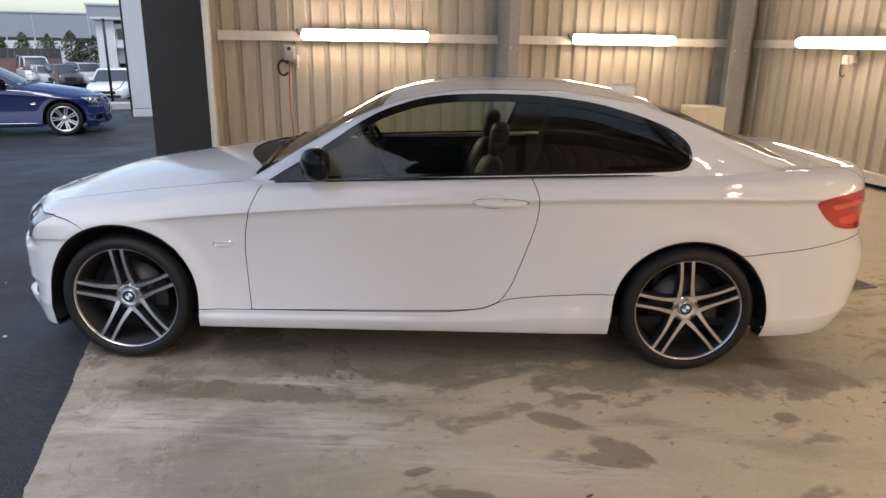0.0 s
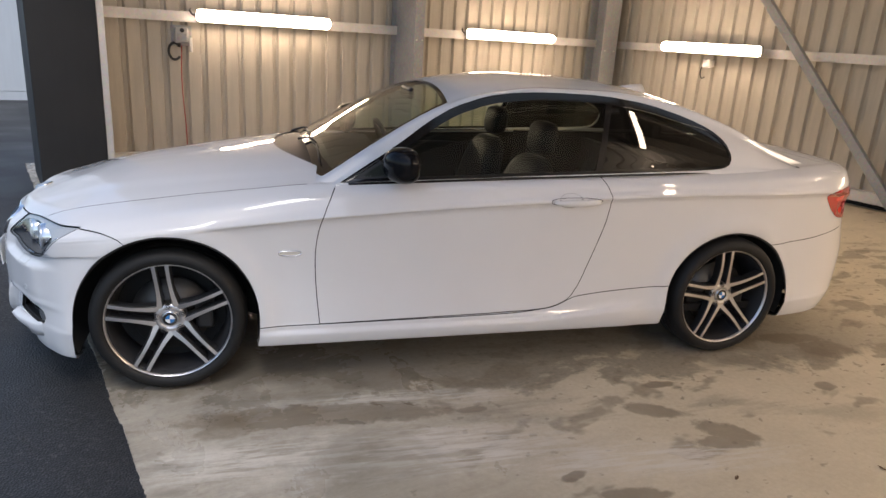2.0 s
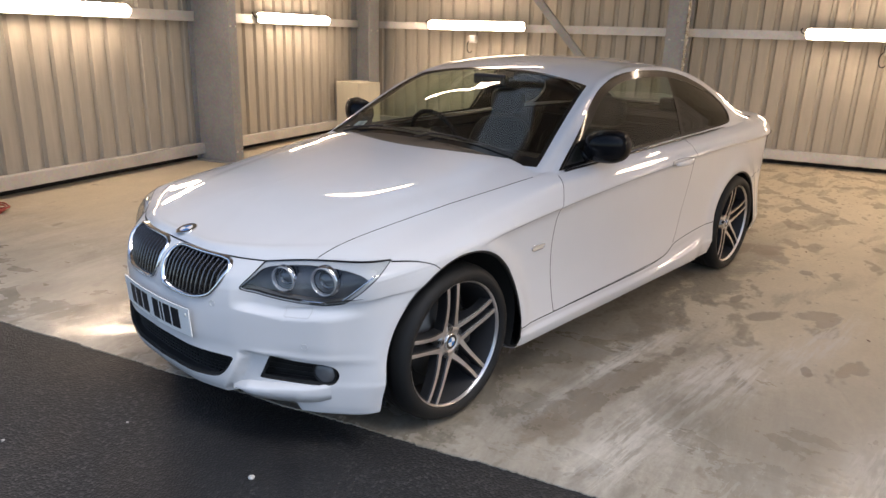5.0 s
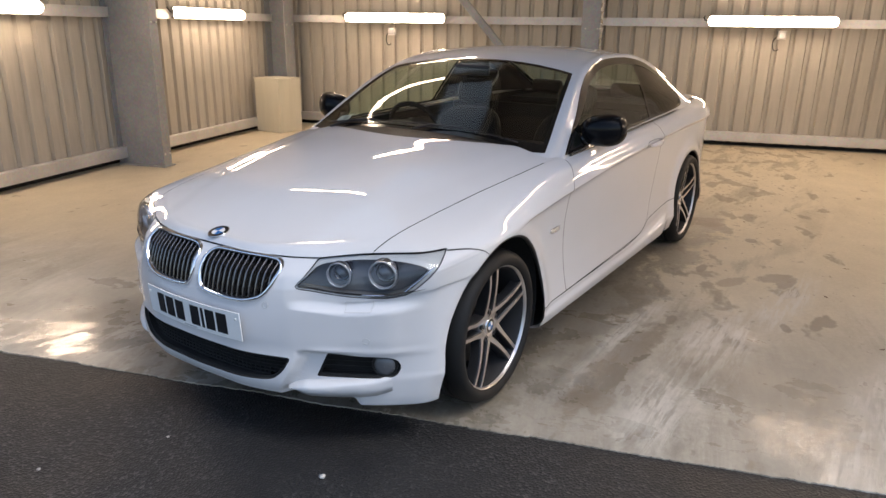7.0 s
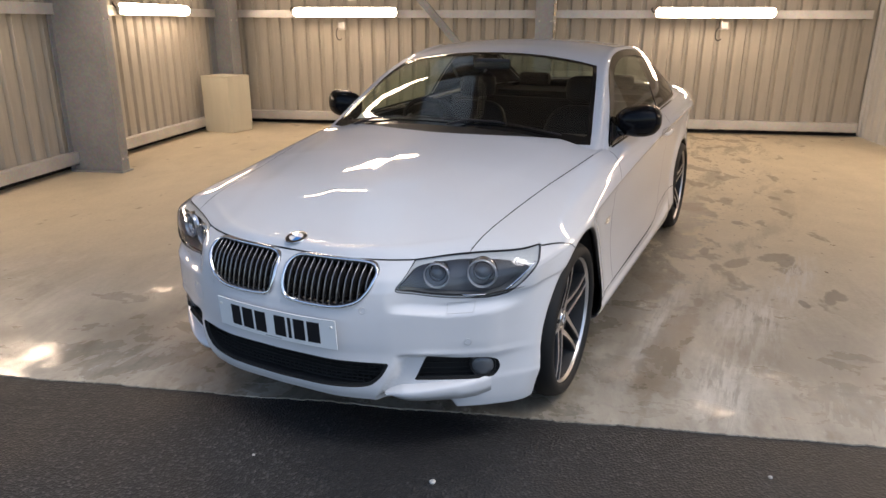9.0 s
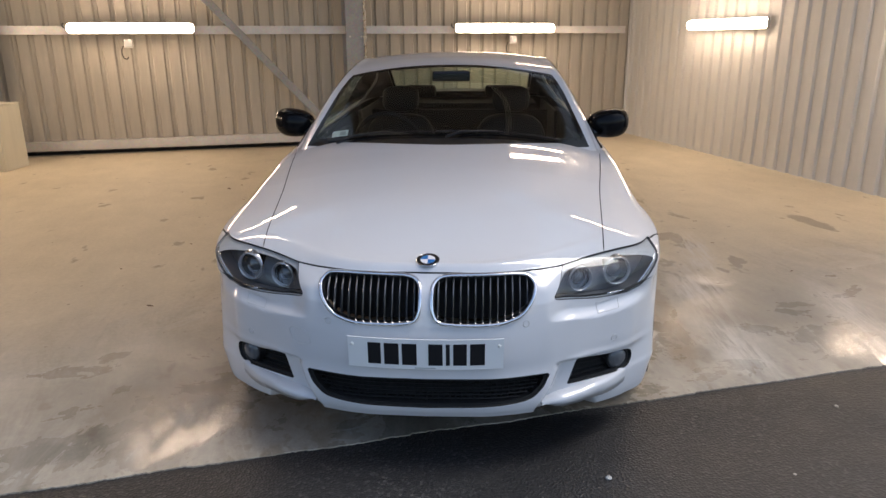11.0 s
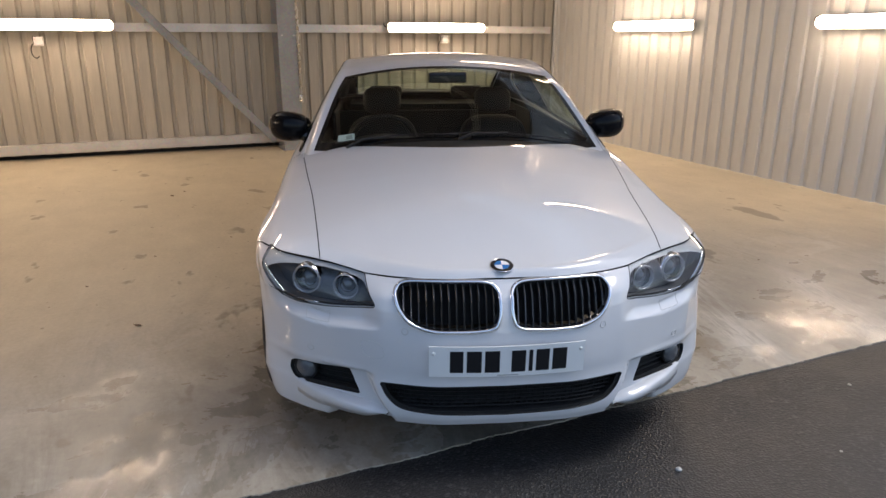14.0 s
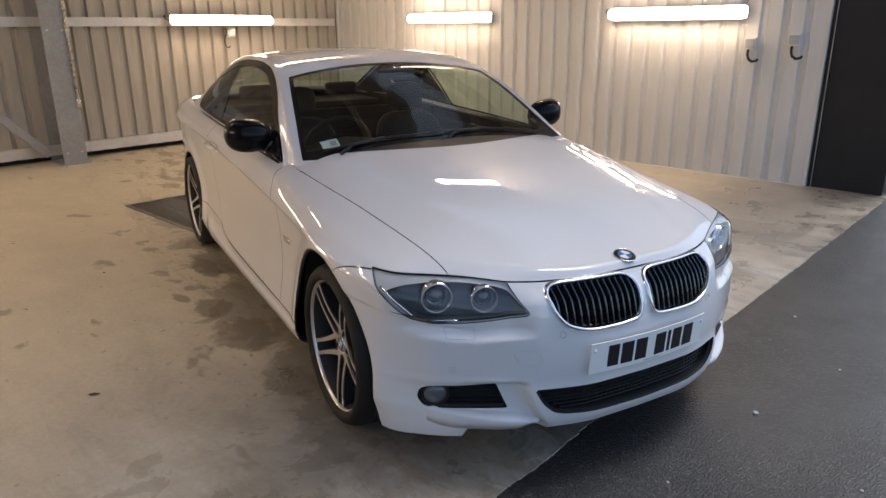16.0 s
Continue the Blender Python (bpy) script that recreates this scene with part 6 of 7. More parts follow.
    for k in range(4):
        bm = bmesh.new()
        c = bm.verts.new((0, 0, 0.0785))
        arc = [bm.verts.new((0.019 * math.cos(t), 0.019 * math.sin(t), 0.0776)) for t in np.linspace(k * math.pi / 2, (k + 1) * math.pi / 2, 8)]
        for i in range(7):
            bm.faces.new((c, arc[i], arc[i + 1]))
        keep("cap_quarter", bm, BADGE_BLUE if k % 2 else BADGE_WHITE)
    return out


def add_wheel(car, wx, sy):
    if "all" not in WHEEL_MESH:
        WHEEL_MESH["all"] = wheel_meshes()
    w = new("wheel")
    w.parent = car
    tagged(w, "dark alloy wheel with five machined double spokes and a low tyre")
    track = 0.752 if wx < 1 else 0.770
    w.matrix_local = Matrix.Translation((wx, sy * track, WHEEL_R)) @ Matrix.Rotation(radians(90 if sy < 0 else -90), 4, "X")
    for name, me in WHEEL_MESH["all"]:
        o = new(name, me)
        o.parent = w


car = build_car("car", Matrix.Rotation(CAR_TURN, 4, "Z"), "white two-door coupe parked with its nose out of the wash bay", PAINT)


# ---- small things in the bay ----
def leaning_box():
    b = root("storage_box", Matrix.Translation((6.47, 3.83, 0)) @ Matrix.Rotation(radians(-16), 4, "Z"), "cream painted plywood box standing on the floor", "box")
    part("carcass", boxes(((-0.22, -0.24, 0.0), (0.22, 0.24, 0.752)), bevel=0.006), BOX_CREAM, b)
    part("lid", boxes(((-0.225, -0.245, 0.754), (0.225, 0.245, 0.768)), bevel=0.004), BOX_CREAM, b)


leaning_box()


def socket(m, name="wall_socket", label="white weatherproof socket with a black cable loop on the wall", hook=False, stand=0.0):
    s = root(name, m, label, "socket", "sockets on the walls")
    part("back_box", boxes(((-0.05, -0.07, -0.06), (0.05, 0.0, 0.05)), bevel=0.008), PLASTIC_WHITE, s)
    part("flap", boxes(((-0.042, -0.082, -0.045), (0.042, -0.071, 0.04)), bevel=0.004), PLASTIC_GREY, s)
    if stand:
        part("mount", boxes(((-0.03, 0.0, -0.04), (0.03, stand, 0.04)), bevel=0.003), RAIL, s)
    if hook:
        part("hook", tube_bm([(-0.02, -0.04, -0.06), (-0.02, -0.045, -0.11), (-0.005, -0.05, -0.15), (0.03, -0.05, -0.175), (0.07, -0.045, -0.165), (0.085, -0.04, -0.15)], 0.013, 8), CABLE, s, "black curved pipe end", True)
    else:
        loop = [(-0.05 - 0.045 * math.sin(a), -0.03, -0.03 - 0.085 * (1 - math.cos(a))) for a in np.linspace(0, math.pi * 1.25, 14)]
        part("cable", tube_bm([(-0.03, -0.03, 0.05), (-0.06, -0.03, 0.04)] + loop, 0.007, 6), CABLE, s, "", True)
    return s


socket(Matrix.Translation((7.285, 2.33, 1.43)) @ Matrix.Rotation(radians(-90), 4, "Z"), stand=0.078)
socket(Matrix.Translation((7.285, -2.95, 1.455)) @ Matrix.Rotation(radians(-90), 4, "Z"), stand=0.078)
for x, z in ((0.90, 1.335), (0.50, 1.37)):
    socket(Matrix.Translation((x, YR, z)) @ Matrix.Rotation(radians(180), 4, "Z"), label="white isolator with a black curved pipe on the liner wall", hook=True)

# isolator, loop of cable and red hose by the entrance
s = root("isolator_switch", Matrix.Translation((0.985, YA - 0.004, 1.385)), "grey isolator switch with hanging cable on the cladding", "switch")
part("back_plate", boxes(((-0.10, -0.022, -0.09), (0.11, 0.0, 0.12)), bevel=0.004), STEEL, s)
part("body", boxes(((-0.075, -0.095, -0.06), (0.06, -0.023, 0.10)), bevel=0.012), SOCKET_GREY, s)
part("cover", boxes(((-0.055, -0.104, -0.035), (0.04, -0.096, 0.04)), bevel=0.004), STEEL, s, "darker switch cover")
part("knob", lathe_bm([(0.022, 0.0), (0.022, 0.018), (0.017, 0.024), (0.001, 0.025)], 18, Matrix.Translation((-0.008, -0.105, 0.07)) @ Matrix.Rotation(radians(90), 4, "X")), CABLE, s, "black rotary knob", True)
part("lever", boxes(((0.078, -0.07, -0.15), (0.105, -0.04, 0.0)), bevel=0.006), PLASTIC_WHITE, s, "white plug")
part("gland", tube_bm([(-0.03, -0.05, -0.06), (-0.03, -0.05, -0.10)], 0.016, 10), CABLE, s, "", True)
loop = [(-0.075 - 0.06 * math.sin(a), -0.04, -0.06 - 0.085 * (1 - math.cos(a))) for a in np.linspace(-0.7, math.pi * 1.3, 18)]
part("cable", tube_bm(loop, 0.013, 8), CABLE, s, "", True)
part("conduit_drop", tube_bm([(-0.085, -0.012, 0.12), (-0.085, -0.012, 0.155)], 0.010, 8), STEEL, s, "", True)
rng = random.Random(4)
h = root("air_hose", Matrix.Translation((0.98, YA - 0.03, 0)), "thin red hose hanging down the cladding and coiled on the floor", "hose")
part("drop", tube_bm([(0.0 + 0.012 * math.sin(z * 5), -0.012, z) for z in np.linspace(1.30, 0.10, 24)], 0.0055, 6), RED_HOSE, h, "", True)
for k in range(4):
    ph, r0 = rng.uniform(0, 6), rng.uniform(0.10, 0.17)
    pts = [(-0.22 + (r0 + 0.015 * math.sin(3 * a + ph)) * math.cos(a) + 0.02 * k, -0.42 + (r0 * 0.8) * math.sin(a + 0.2 * k), 0.008 + 0.010 * k + 0.006 * math.sin(2 * a + ph)) for a in np.linspace(0, math.tau, 36, endpoint=False)]
    part("coil", tube_bm(pts, 0.0065, 6, True), RED_HOSE, h, "", True)

# conduit on the column by the far wall
p = root("conduit", Matrix.Translation((6.885, -0.705, 0)), "galvanised conduit with a tee on the steel column", "pipe")
part("pipe", tube_bm([(0, 0, 0.70), (0, 0, 4.6)], 0.019, 14), CONDUIT, p, "", True)
part("tee", tube_bm([(0, 0, 0.64), (0, 0, 0.74)], 0.027, 14), CONDUIT, p, "", True)
part("branch", tube_bm([(0, 0, 0.69), (-0.045, 0.02, 0.69)], 0.022, 12), CONDUIT, p, "", True)
for z in (1.5, 2.6, 3.8):
    part("clip", boxes(((-0.026, -0.026, z - 0.012), (0.03, 0.026, z + 0.012)), bevel=0.004), RAIL, p)

# drain grating in the floor
g = root("drain_grating", Matrix.Translation((3.72, -0.52, 0)), "dark steel drain grating set in the concrete", "grating")
fr = 0.72, 0.42
part("frame", boxes(((-fr[0], -fr[1], 0.0), (fr[0], -fr[1] + 0.03, 0.007)), ((-fr[0], fr[1] - 0.03, 0.0), (fr[0], fr[1], 0.007)), ((-fr[0], -fr[1] + 0.03, 0.0), (-fr[0] + 0.03, fr[1] - 0.03, 0.007)), ((fr[0] - 0.03, -fr[1] + 0.03, 0.0), (fr[0], fr[1] - 0.03, 0.007))), GRATE_STEEL, g)
# black sheet laid on the slab, standing in for the shaded pit
part("sump_shade", boxes(((-fr[0] + 0.03, -fr[1] + 0.03, 0.0005), (fr[0] - 0.03, fr[1] - 0.03, 0.0015))), SHELL, g)
bar = bpy.data.meshes.new("bar")
bm = boxes(((-0.008, -fr[1] + 0.03, 0.0015), (0.008, fr[1] - 0.03, 0.007)))
bm.to_mesh(bar)
bm.free()
bar.materials.append(GRATE_STEEL)
for i in range(42):
    o = new("bar", bar)
    o.parent, o.location = g, (-0.66 + i * 0.0322, 0, 0)
for y in (-0.2, 0.0, 0.2):
    part("cross_bar", boxes(((-fr[0] + 0.03, y - 0.006, 0.002), (fr[0] - 0.03, y + 0.006, 0.0078))), GRATE_STEEL, g)


def dead_leaf(x, y, turn, size, material):
    bm = bmesh.new()
    r = random.Random(int(x * 1000) + 7)
    pts = [(-1, 0), (-0.55, 0.28), (0.1, 0.36), (0.6, 0.2), (1, 0), (0.55, -0.26), (0, -0.34), (-0.6, -0.22)]
    c = bm.verts.new((0, 0, size * 0.12))
    V = [bm.verts.new((a * size, b * size, size * (0.06 + 0.35 * r.random() * abs(b) + 0.1 * abs(a)))) for a, b in pts]
    for i in range(len(V)):
        bm.faces.new((c, V[i], V[(i + 1) % len(V)]))
    o = part("dead_leaf", bm, material)
    o.matrix_world = Matrix.Translation((x, y, 0.001)) @ Matrix.Rotation(turn, 4, "Z")
    return tagged(o, "curled brown dead leaf on the concrete", "leaf", "leaves on the floor")


for x, y, a, s_ in ((1.18, 1.415, 0.9, 0.03), (4.45, 1.10, 0.3, 0.045), (4.62, 0.98, 0.2, 0.03), (4.42, 1.55, 1.2, 0.02), (5.1, 1.15, 2.0, 0.025), (3.9, 0.95, 1.0, 0.018), (2.45, 1.3, 0.5, 0.02), (2.75, 0.75, 0.2, 0.018), (1.45, -2.45, 0.4, 0.02), (2.05, -2.7, 1.4, 0.022), (0.75, -2.55, 2.2, 0.02), (3.1, -2.2, 0.1, 0.022), (5.2, -2.1, 0.8, 0.024), (1.95, 1.7, 0.7, 0.018)):
    dead_leaf(x, y, a, s_, LEAF)


def pebble(x, y, r, material, label):
    bm = bmesh.new()
    bmesh.ops.create_icosphere(bm, subdivisions=2, radius=r)
    for v in bm.verts:
        v.co *= 1 + 0.25 * noise.noise(v.co * 60 + Vector((x * 9, y * 9, 0)))
        v.co.z *= 0.55
    o = part("pebble", bm, material, None, "", True)
    o.location = (x, y, r * 0.35 - 0.005)
    return tagged(o, label, "stone", "stones on the tarmac")


for x, y, r in ((-0.955, -0.36, 0.012), (-0.80, 1.6, 0.008), (-1.2, 0.6, 0.007), (-0.75, -1.5, 0.008), (-1.1, -1.0, 0.006), (-0.9, 0.3, 0.006), (-1.4, -0.1, 0.007), (-0.7, 2.1, 0.008)):
    pebble(x, y, r, STONE, "small pale stone lying on the tarmac")


# ---- outside, beyond the opening ----
def silver_wheel(car, wx, sy):
    w = new("wheel")
    w.parent = car
    tagged(w, "bright silver alloy wheel with many thin spokes")
    w.matrix_local = Matrix.Translation((wx, sy * 0.755, WHEEL_R)) @ Matrix.Rotation(radians(90 if sy < 0 else -90), 4, "X")
    for name, me in WHEEL_MESH["all"]:
        if name in ("tyre", "barrel", "brake_disc", "backing"):
            o = new(name, me)
            o.parent = w
    part("rim", lathe_bm([(0.240, 0.10), (0.246, 0.108), (0.243, 0.116), (0.228, 0.114), (0.218, 0.10)], 56), ALLOY_SILVER, w, "", True)
    part("hub", lathe_bm([(0.055, 0.05), (0.052, 0.082), (0.03, 0.086), (0.001, 0.087)], 24), ALLOY_SILVER, w, "", True)
    for k in range(7):
        for s in (-1, 1):
            a = k * math.tau / 7
            c0, c1 = a + s * 0.30, a + s * 0.11
            p0, p1 = Vector((0.045 * math.cos(c0), 0.045 * math.sin(c0), 0.076)), Vector((0.228 * math.cos(c1), 0.228 * math.sin(c1), 0.104))
            d = (p1 - p0).normalized()
            n = d.cross(Vector((0, 0, 1))).normalized() * 0.011
            dn = Vector((0, 0, -0.03))
            bm = bmesh.new()
            A = [bm.verts.new(p) for p in (p0 - n, p0 + n, p0 + n + dn, p0 - n + dn)]
            B = [bm.verts.new(p) for p in (p1 - n, p1 + n, p1 + n + dn, p1 - n + dn)]
            for i in range(4):
                bm.faces.new((A[i], A[(i + 1) % 4], B[(i + 1) % 4], B[i]))
            bm.faces.new(A[::-1]), bm.faces.new(B)
            bmesh.ops.recalc_face_normals(bm, faces=bm.faces)
            part("spoke", bm, ALLOY_SILVER, w)


build_car("car", Matrix.Translation((-2.93, 11.70, yard_z(11.7))) @ Matrix.Rotation(radians(180 + 5), 4, "Z"), "dark blue car parked on the wet tarmac yard", BLUE_PAINT, True, silver_wheel)


def far_car(place, label, paint, size, nose, roof, kind="car"):
    """A parked car seen from far off: size is length, width and height; nose and roof are lines along it of (share of length, share of height)."""
    L, W, H = size
    c = root("car" if kind == "car" else "van", place, label, kind, "cars parked in the yard")
    low, top = curve(*zip(*nose)), curve(*zip(*roof))

    def loft(rows, name, material, parent, lab="", smooth=True):
        bm = bmesh.new()
        R = [[bm.verts.new(p) for p in r] for r in rows]
        for A, B in zip(R, R[1:]):
            for i in range(len(A) - 1):
                bm.faces.new((A[i], A[i + 1], B[i + 1], B[i]))
        bm.faces.new(R[0]), bm.faces.new(R[-1][::-1])
        bmesh.ops.recalc_face_normals(bm, faces=bm.faces)
        return part(name, bm, material, parent, lab, smooth)
    rows = []
    for t in np.linspace(0, 1, 25):
        e = 1 - 0.20 * max(0, 1 - t / 0.09) ** 2 - 0.16 * max(0, 1 - (1 - t) / 0.08) ** 2
        hb, w = float(low(t)) * H, W / 2 * e
        rows.append([(t * L, y * w, z * (hb - 0.22) + 0.22) for y, z in ((-0.86, 0), (-0.97, 0.12), (-1, 0.45), (-0.985, 0.8), (-0.93, 0.97), (-0.6, 1.0), (0.6, 1.0), (0.93, 0.97), (0.985, 0.8), (1, 0.45), (0.97, 0.12), (0.86, 0))])
    loft(rows, "body", paint, c)
    ts = [t for t, z in roof]
    rows, lid = [], []
    for t in np.linspace(ts[0], ts[-1], 25):
        hb, ht = float(low(t)) * H - 0.02, max(float(top(t)), float(low(t))) * H
        u = (ht - hb) / (H * 0.42)
        w0, w1 = W * 0.475, W * (0.475 - 0.085 * min(1, u))
        rows.append([(t * L, -w0, hb), (t * L, -w1, ht - 0.03), (t * L, -w1 + 0.08, ht), (t * L, w1 - 0.08, ht), (t * L, w1, ht - 0.03), (t * L, w0, hb)])
    loft(rows, "glasshouse", FAR_WINDOW, c, "dark windows")
    top_rows = [r for r in rows if r[2][2] > H * 0.955]
    loft([[(p[0], p[1] * 1.01, p[2] + 0.012) for p in r[1:5]] + [] for r in top_rows], "roof_panel", paint, c)
    for s in (-1, 1):
        k = 1 if s < 0 else 4
        part("pillar", tube_bm([Vector(r[k]) + Vector((0, s * 0.004, 0.005)) for r in rows[1:-1]], 0.032, 6), paint, c, "", True)
        mid = rows[13]
        part("pillar", tube_bm([mid[0 if s < 0 else 5], mid[k]], 0.035, 6), paint, c, "", True)
        for wx in (0.19 * L, 0.79 * L):
            w = new("wheel")
            w.parent = c
            w.matrix_local = Matrix.Translation((wx, s * (W / 2 - 0.10), 0.33)) @ Matrix.Rotation(radians(-90 * s), 4, "X")
            part("tyre", lathe_bm([(0.22, 0.10), (0.31, 0.10), (0.33, 0.06), (0.33, -0.06), (0.30, -0.1)], 28), RUBBER, w, "", True)
            part("rim", lathe_bm([(0.22, 0.104), (0.17, 0.09), (0.06, 0.075), (0.05, 0.10), (0.001, 0.10)], 20), ALLOY_SILVER, w)
        zl = float(low(0.03)) * H
        part("headlamp", boxes(((0.012 * L, s * W * 0.33 - 0.17, zl - 0.26), (0.06 * L, s * W * 0.33 + 0.17, zl - 0.09)), bevel=0.03), RING_WHITE, c, "pale headlamp")
        part("door_mirror", boxes(((0.30 * L, s * W * 0.52 - 0.09, float(low(0.3)) * H + 0.02), (0.33 * L, s * W * 0.52 + 0.09, float(low(0.3)) * H + 0.16)), bevel=0.03), paint, c)
    part("grille", boxes(((-0.012, -W * 0.22, 0.42), (0.10, W * 0.22, float(low(0.02)) * H - 0.14)), bevel=0.02), SATIN, c, "black grille")
    part("lower_intake", boxes(((-0.012, -W * 0.34, 0.24), (0.2, W * 0.34, 0.38)), bevel=0.02), SATIN, c)
    return c


SALOON = ([(0, 0.44), (0.05, 0.53), (0.27, 0.62), (0.7, 0.66), (0.95, 0.66), (1, 0.5)], [(0.25, 0.60), (0.42, 0.97), (0.52, 1.0), (0.64, 0.98), (0.86, 0.66)])
SUV = ([(0, 0.46), (0.04, 0.58), (0.25, 0.64), (0.7, 0.66), (0.97, 0.66), (1, 0.5)], [(0.24, 0.62), (0.38, 0.97), (0.55, 1.0), (0.85, 0.98), (0.98, 0.68)])
VAN = ([(0, 0.34), (0.03, 0.45), (0.16, 0.52), (0.6, 0.54), (0.98, 0.54), (1, 0.5)], [(0.15, 0.5), (0.27, 0.96), (0.4, 1.0), (0.9, 1.0), (0.99, 0.96)])


def at(x, y, turn):
    return Matrix.Translation((x, y, yard_z(y))) @ Matrix.Rotation(radians(turn), 4, "Z")


far_car(at(-5.0, 29.6, 84), "white saloon car parked beyond the kerb", WHITE_CAR, (4.5, 1.78, 1.45), *SALOON)
far_car(at(-3.6, 36.5, 75), "red hatchback parked behind a white car", RED_CAR, (4.1, 1.74, 1.48), *SALOON)
far_car(at(-14.3, 59.4, 112), "white panel van parked in the yard", WHITE_CAR, (5.2, 2.0, 2.15), *VAN, kind="van")
far_car(at(-11.5, 56.0, 118), "dark grey estate parked between cars", DARK_CAR, (4.6, 1.85, 1.68), *SUV)
far_car(at(-9.6, 56.6, 122), "silver sport utility car parked in the yard", SILVER_CAR, (4.7, 1.9, 1.78), *SUV)
far_car(at(-12.9, 57.2, 115), "pale silver car parked in the yard", SILVER_CAR, (4.4, 1.8, 1.55), *SUV)

# light grey showroom corner and the kerb beside it
g = root("wall_outside", Matrix.Translation((-2.04, 14.26, -0.335)), "light grey panel wall of the next building", "wall", "", "structure")
for i in range(3):
    part("panel", boxes(((0.004 + i * 1.2, 0, 0.20), (1.196 + i * 1.2, 0.06, 6.2)), bevel=0.006), GREY_PANEL, g)
part("core", boxes(((0.012, 0.062, 0.0), (3.6, 1.6, 6.2))), FAR_GREY, g)
part("plinth", boxes(((0.0, -0.03, 0.0), (3.6, 0.058, 0.185)), bevel=0.006), GREY_PANEL, g)
part("corner_bead", boxes(((-0.045, 0.01, 0.0), (0.002, 0.07, 6.2))), SATIN, g, "dark corner joint")
setting("kerb", boxes(((-3.3, 16.2, -0.4), (0.2, 16.7, -0.17)), bevel=0.02), KERB_STONE, "pale concrete kerb by the yard")

f = root("fence_post", Matrix.Translation((-3.06, 18.2, yard_z(18.2))), "thin black steel post with a drooping chain", "post")
part("post", tube_bm([(0, 0, 0), (0, 0, 2.34)], 0.036, 12), SATIN, f, "", True)
part("cap", lathe_bm([(0.042, 2.33), (0.042, 2.36), (0.001, 2.37)], 12), SATIN, f)
part("chain", tube_bm([(0.40 * t, 0.05 * t, 0.45 + 0.26 * t - 0.25 * math.sin(math.pi * t) * 0.6) for t in np.linspace(0, 1, 12)], 0.012, 6), SATIN, f, "", True)
part("foot", boxes(((-0.09, -0.09, 0.0), (0.09, 0.09, 0.02)), bevel=0.004), SATIN, f)

# dark board fence on a brick wall, and a brick post
w = root("fence", Matrix.Translation((-21.6, 63.6, -2.31)) @ Matrix.Rotation(radians(12), 4, "Z"), "dark board fence on a red-brown wall", "fence")
part("wall", boxes(((0, 0, 0), (8.0, 0.3, 1.9))), BRICK_RED, w)
for i in range(16):
    part("board", boxes(((i * 0.5 + 0.01, -0.02, 1.9), (i * 0.5 + 0.49, 0.06, 2.72)), bevel=0.01), DARK_BOARD, w)
setting("gate_post", boxes(((-11.15, 49.4, -2.4), (-10.93, 49.62, -0.46)), bevel=0.02), BRICK_RED, "red-brown post at the yard")


def far_building(name, x0, x1, y, z, storeys, walls, label, windows):
    b = root(name, Matrix.Translation((x0, y, -2.31)), label, "building")
    L = x1 - x0
    part("wall", boxes(((0, 0, 0), (L, 14, z * 0.5))), FAR_WHITE, b, "pale lower wall")
    part("upper_wall", boxes(((-0.1, -0.1, z * 0.56), (L + 0.1, 14.1, z))), walls, b)
    part("clerestory", boxes(((0.05, 0.03, z * 0.5), (L - 0.05, 13.9, z * 0.56))), FAR_WINDOW, b, "dark strip of windows")
    part("parapet", boxes(((-0.2, -0.2, z), (L + 0.2, 14.2, z + 0.22)), bevel=0.03), GREY_PANEL, b)
    for i in range(int(L / 3)):
        part("mullion", boxes(((i * 3.0 - 0.08, -0.03, z * 0.5), (i * 3.0 + 0.08, 0.028, z * 0.56))), FAR_WHITE, b)
    for i in range(int(L / 6)):
        part("seam", boxes(((i * 6.0 - 0.03, -0.125, z * 0.56), (i * 6.0 + 0.03, -0.102, z))), GREY_PANEL, b)
    return b


far_building("warehouse", -70.0, -14.8, 93.0, 6.3, 1, FAR_GREY, "long grey clad warehouse behind the yard", 0)
far_building("warehouse", -12.4, 30.0, 72.0, 6.6, 1, FAR_GREY, "taller grey building behind the yard", 0)
b = root("office_building", Matrix.Translation((-8.85, 53.2, -2.31)), "pale low office building with a canopy", "building")
part("wall", boxes(((0, 0, 0), (1.25, 6, 4.95))), FAR_WHITE, b)
part("wall", boxes(((1.252, 0.3, 1.9), (9, 6, 4.7))), FAR_WHITE, b)
part("roof", boxes(((-0.25, -0.4, 4.952), (9.2, 6.2, 5.15)), bevel=0.03), GREY_PANEL, b)
part("window", boxes(((1.35, 0.25, 3.6), (2.7, 0.298, 4.35))), FAR_WINDOW, b)
part("window", boxes(((3.2, 0.25, 3.6), (4.6, 0.298, 4.35))), FAR_WINDOW, b)
part("canopy", boxes(((1.26, -0.9, 3.0), (5, 0.298, 3.12))), GREY_PANEL, b)
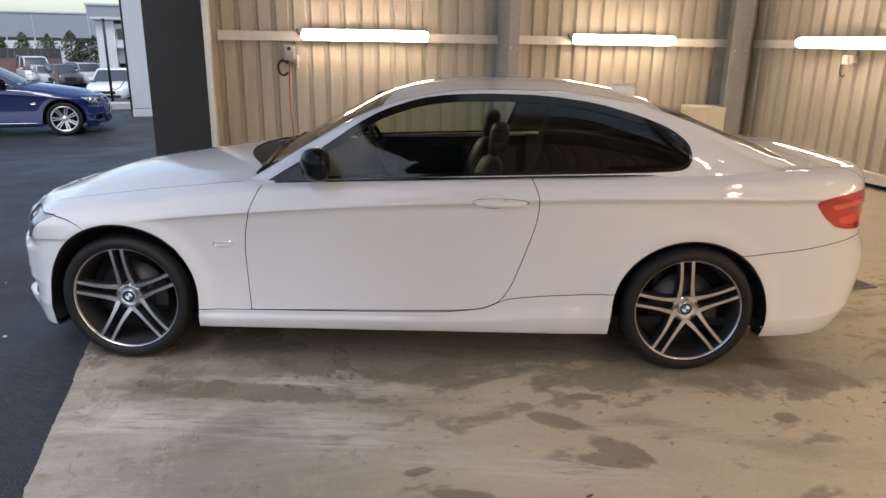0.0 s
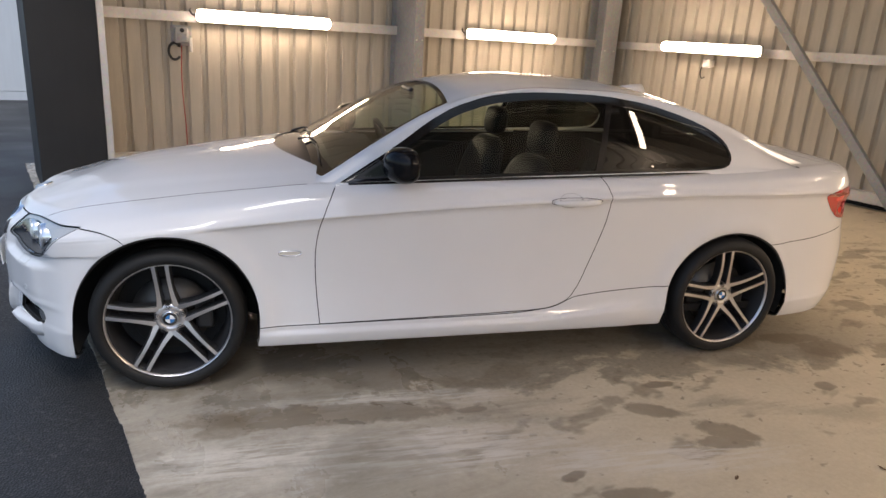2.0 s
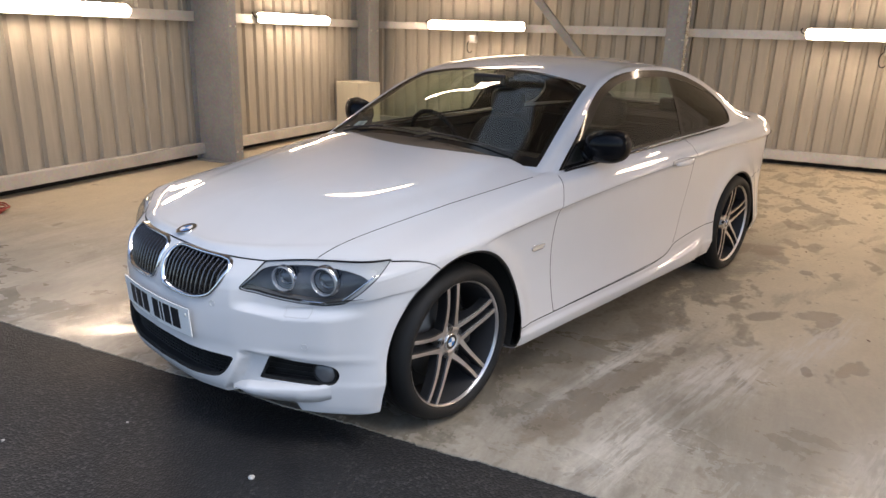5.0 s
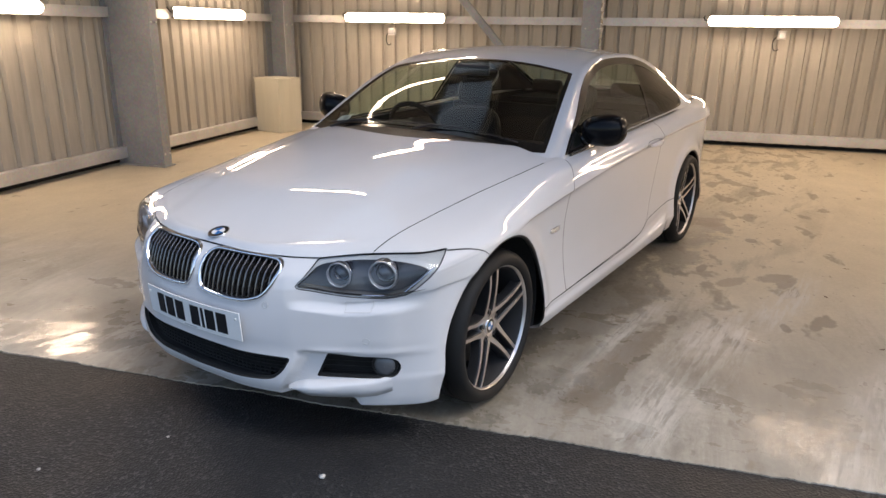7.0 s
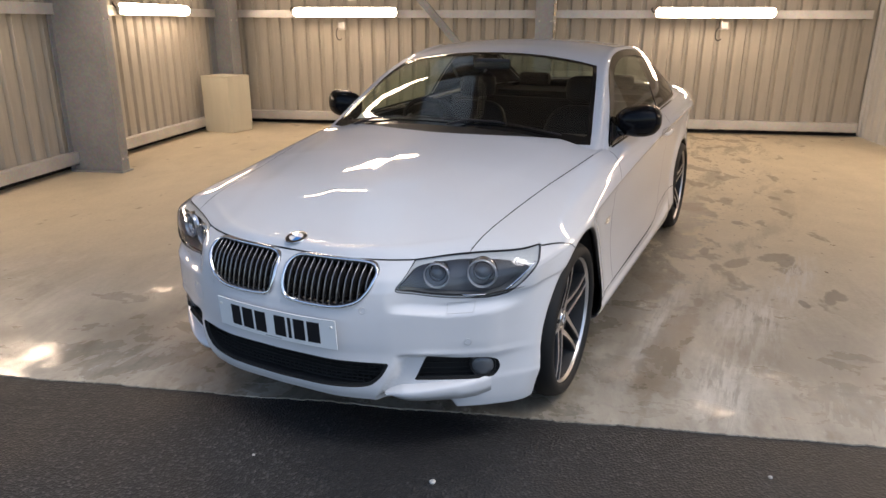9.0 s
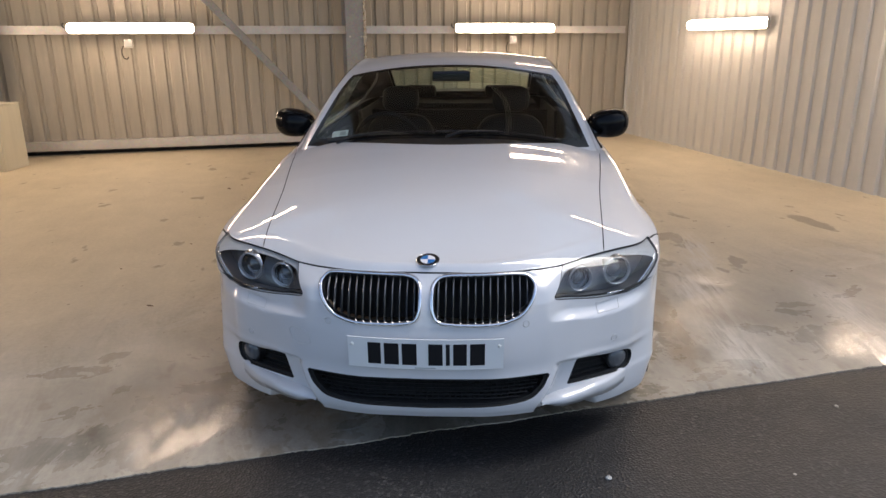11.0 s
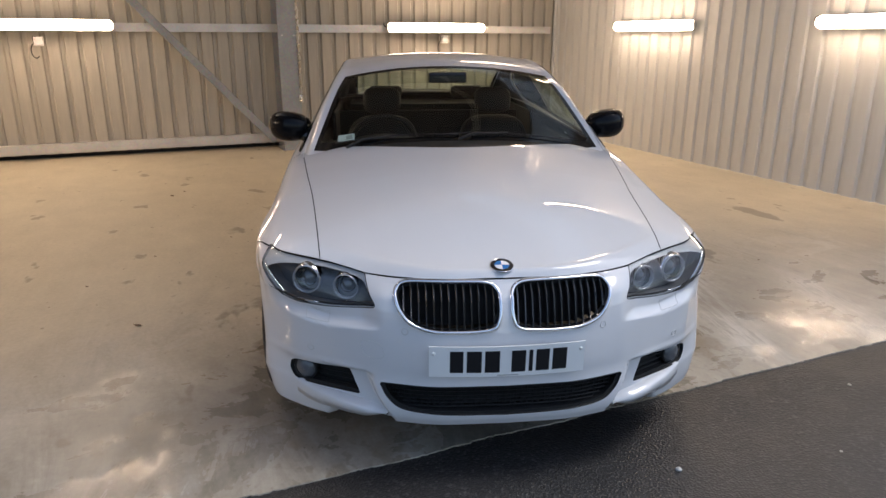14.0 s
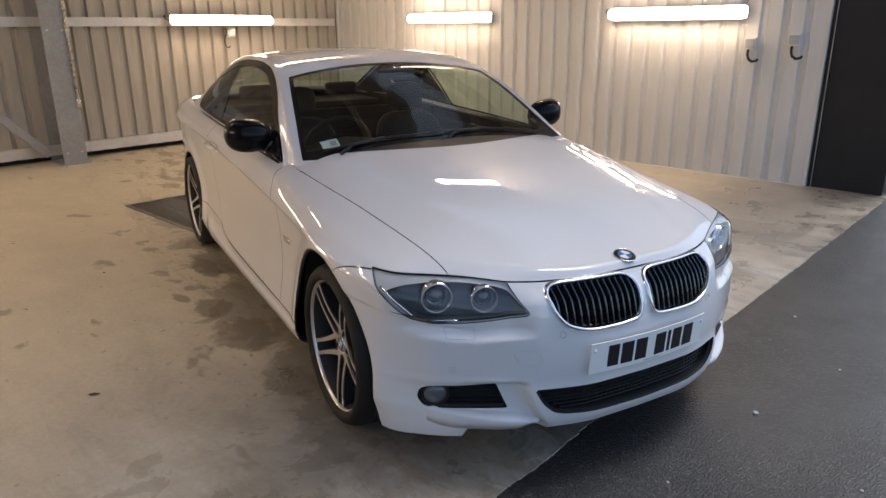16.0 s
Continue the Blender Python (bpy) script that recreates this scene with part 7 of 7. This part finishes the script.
# near-black sheet set back in the opening in place of its shade
part("entrance_shade", boxes(((1.256, 0.8, 0.0), (9, 1.0, 1.898))), SHELL, b, "dark sheet standing in for the shade inside the entrance")


def small_tree(x, y, h, seed):
    r = random.Random(seed)
    z0 = yard_z(y)
    tree = root("tree", Matrix.Translation((x, y, z0)), "small dark green tree behind the fence", "tree", "trees behind the fence")
    bm = tube_bm([(0, 0, 0), (0.03, 0.02, h * 0.35), (-0.02, 0.0, h * 0.7), (0, 0, h * 0.95)], [0.11, 0.08, 0.05, 0.02], 8)
    for k in range(9):
        a, z = r.uniform(0, 6.28), r.uniform(0.35, 0.8) * h
        d = (1 - z / h) * h * 0.45 + 0.2
        tube_bm([(0, 0, z), (d * 0.5 * math.cos(a), d * 0.5 * math.sin(a), z + 0.2), (d * math.cos(a), d * math.sin(a), z + 0.3)], [0.035, 0.022, 0.008], 5, bm=bm)
    part("trunk", bm, BARK, tree, "", True)
    V, F = [], []
    for k in range(900):
        t = r.random() ** 0.8
        z = h * (0.25 + 0.78 * t)
        rad = h * 0.30 * math.sin(math.pi * min(1, 0.18 + 0.82 * t)) ** 0.7 * (0.72 + 0.5 * noise.noise((seed * 3.1, t * 5, 0)))
        a = r.uniform(0, 6.283)
        q = rad * r.uniform(0.35, 1.05) * (1 + 0.3 * noise.noise((math.cos(a) * 1.6 + seed, math.sin(a) * 1.6, t * 4)))
        p = Vector((q * math.cos(a), q * math.sin(a), z))
        n = Vector((r.gauss(0, 1), r.gauss(0, 1), r.gauss(0.3, 1))).normalized()
        u = n.orthogonal().normalized() * r.uniform(0.07, 0.15)
        v = n.cross(u) * 0.6
        i = len(V)
        V += [p - u, p + v, p + u, p - v]
        F.append((i, i + 1, i + 2, i + 3))
    obj("crown", V, F, LEAVES, tree, "", False)


for i, (x, y, h) in enumerate(((-18.9, 67.2, 3.6), (-17.2, 67.6, 3.9), (-15.3, 68.0, 3.8), (-13.1, 66.4, 4.1), (-12.4, 67.0, 3.5), (-11.6, 68.6, 3.7))):
    small_tree(x, y, h, 20 + i)
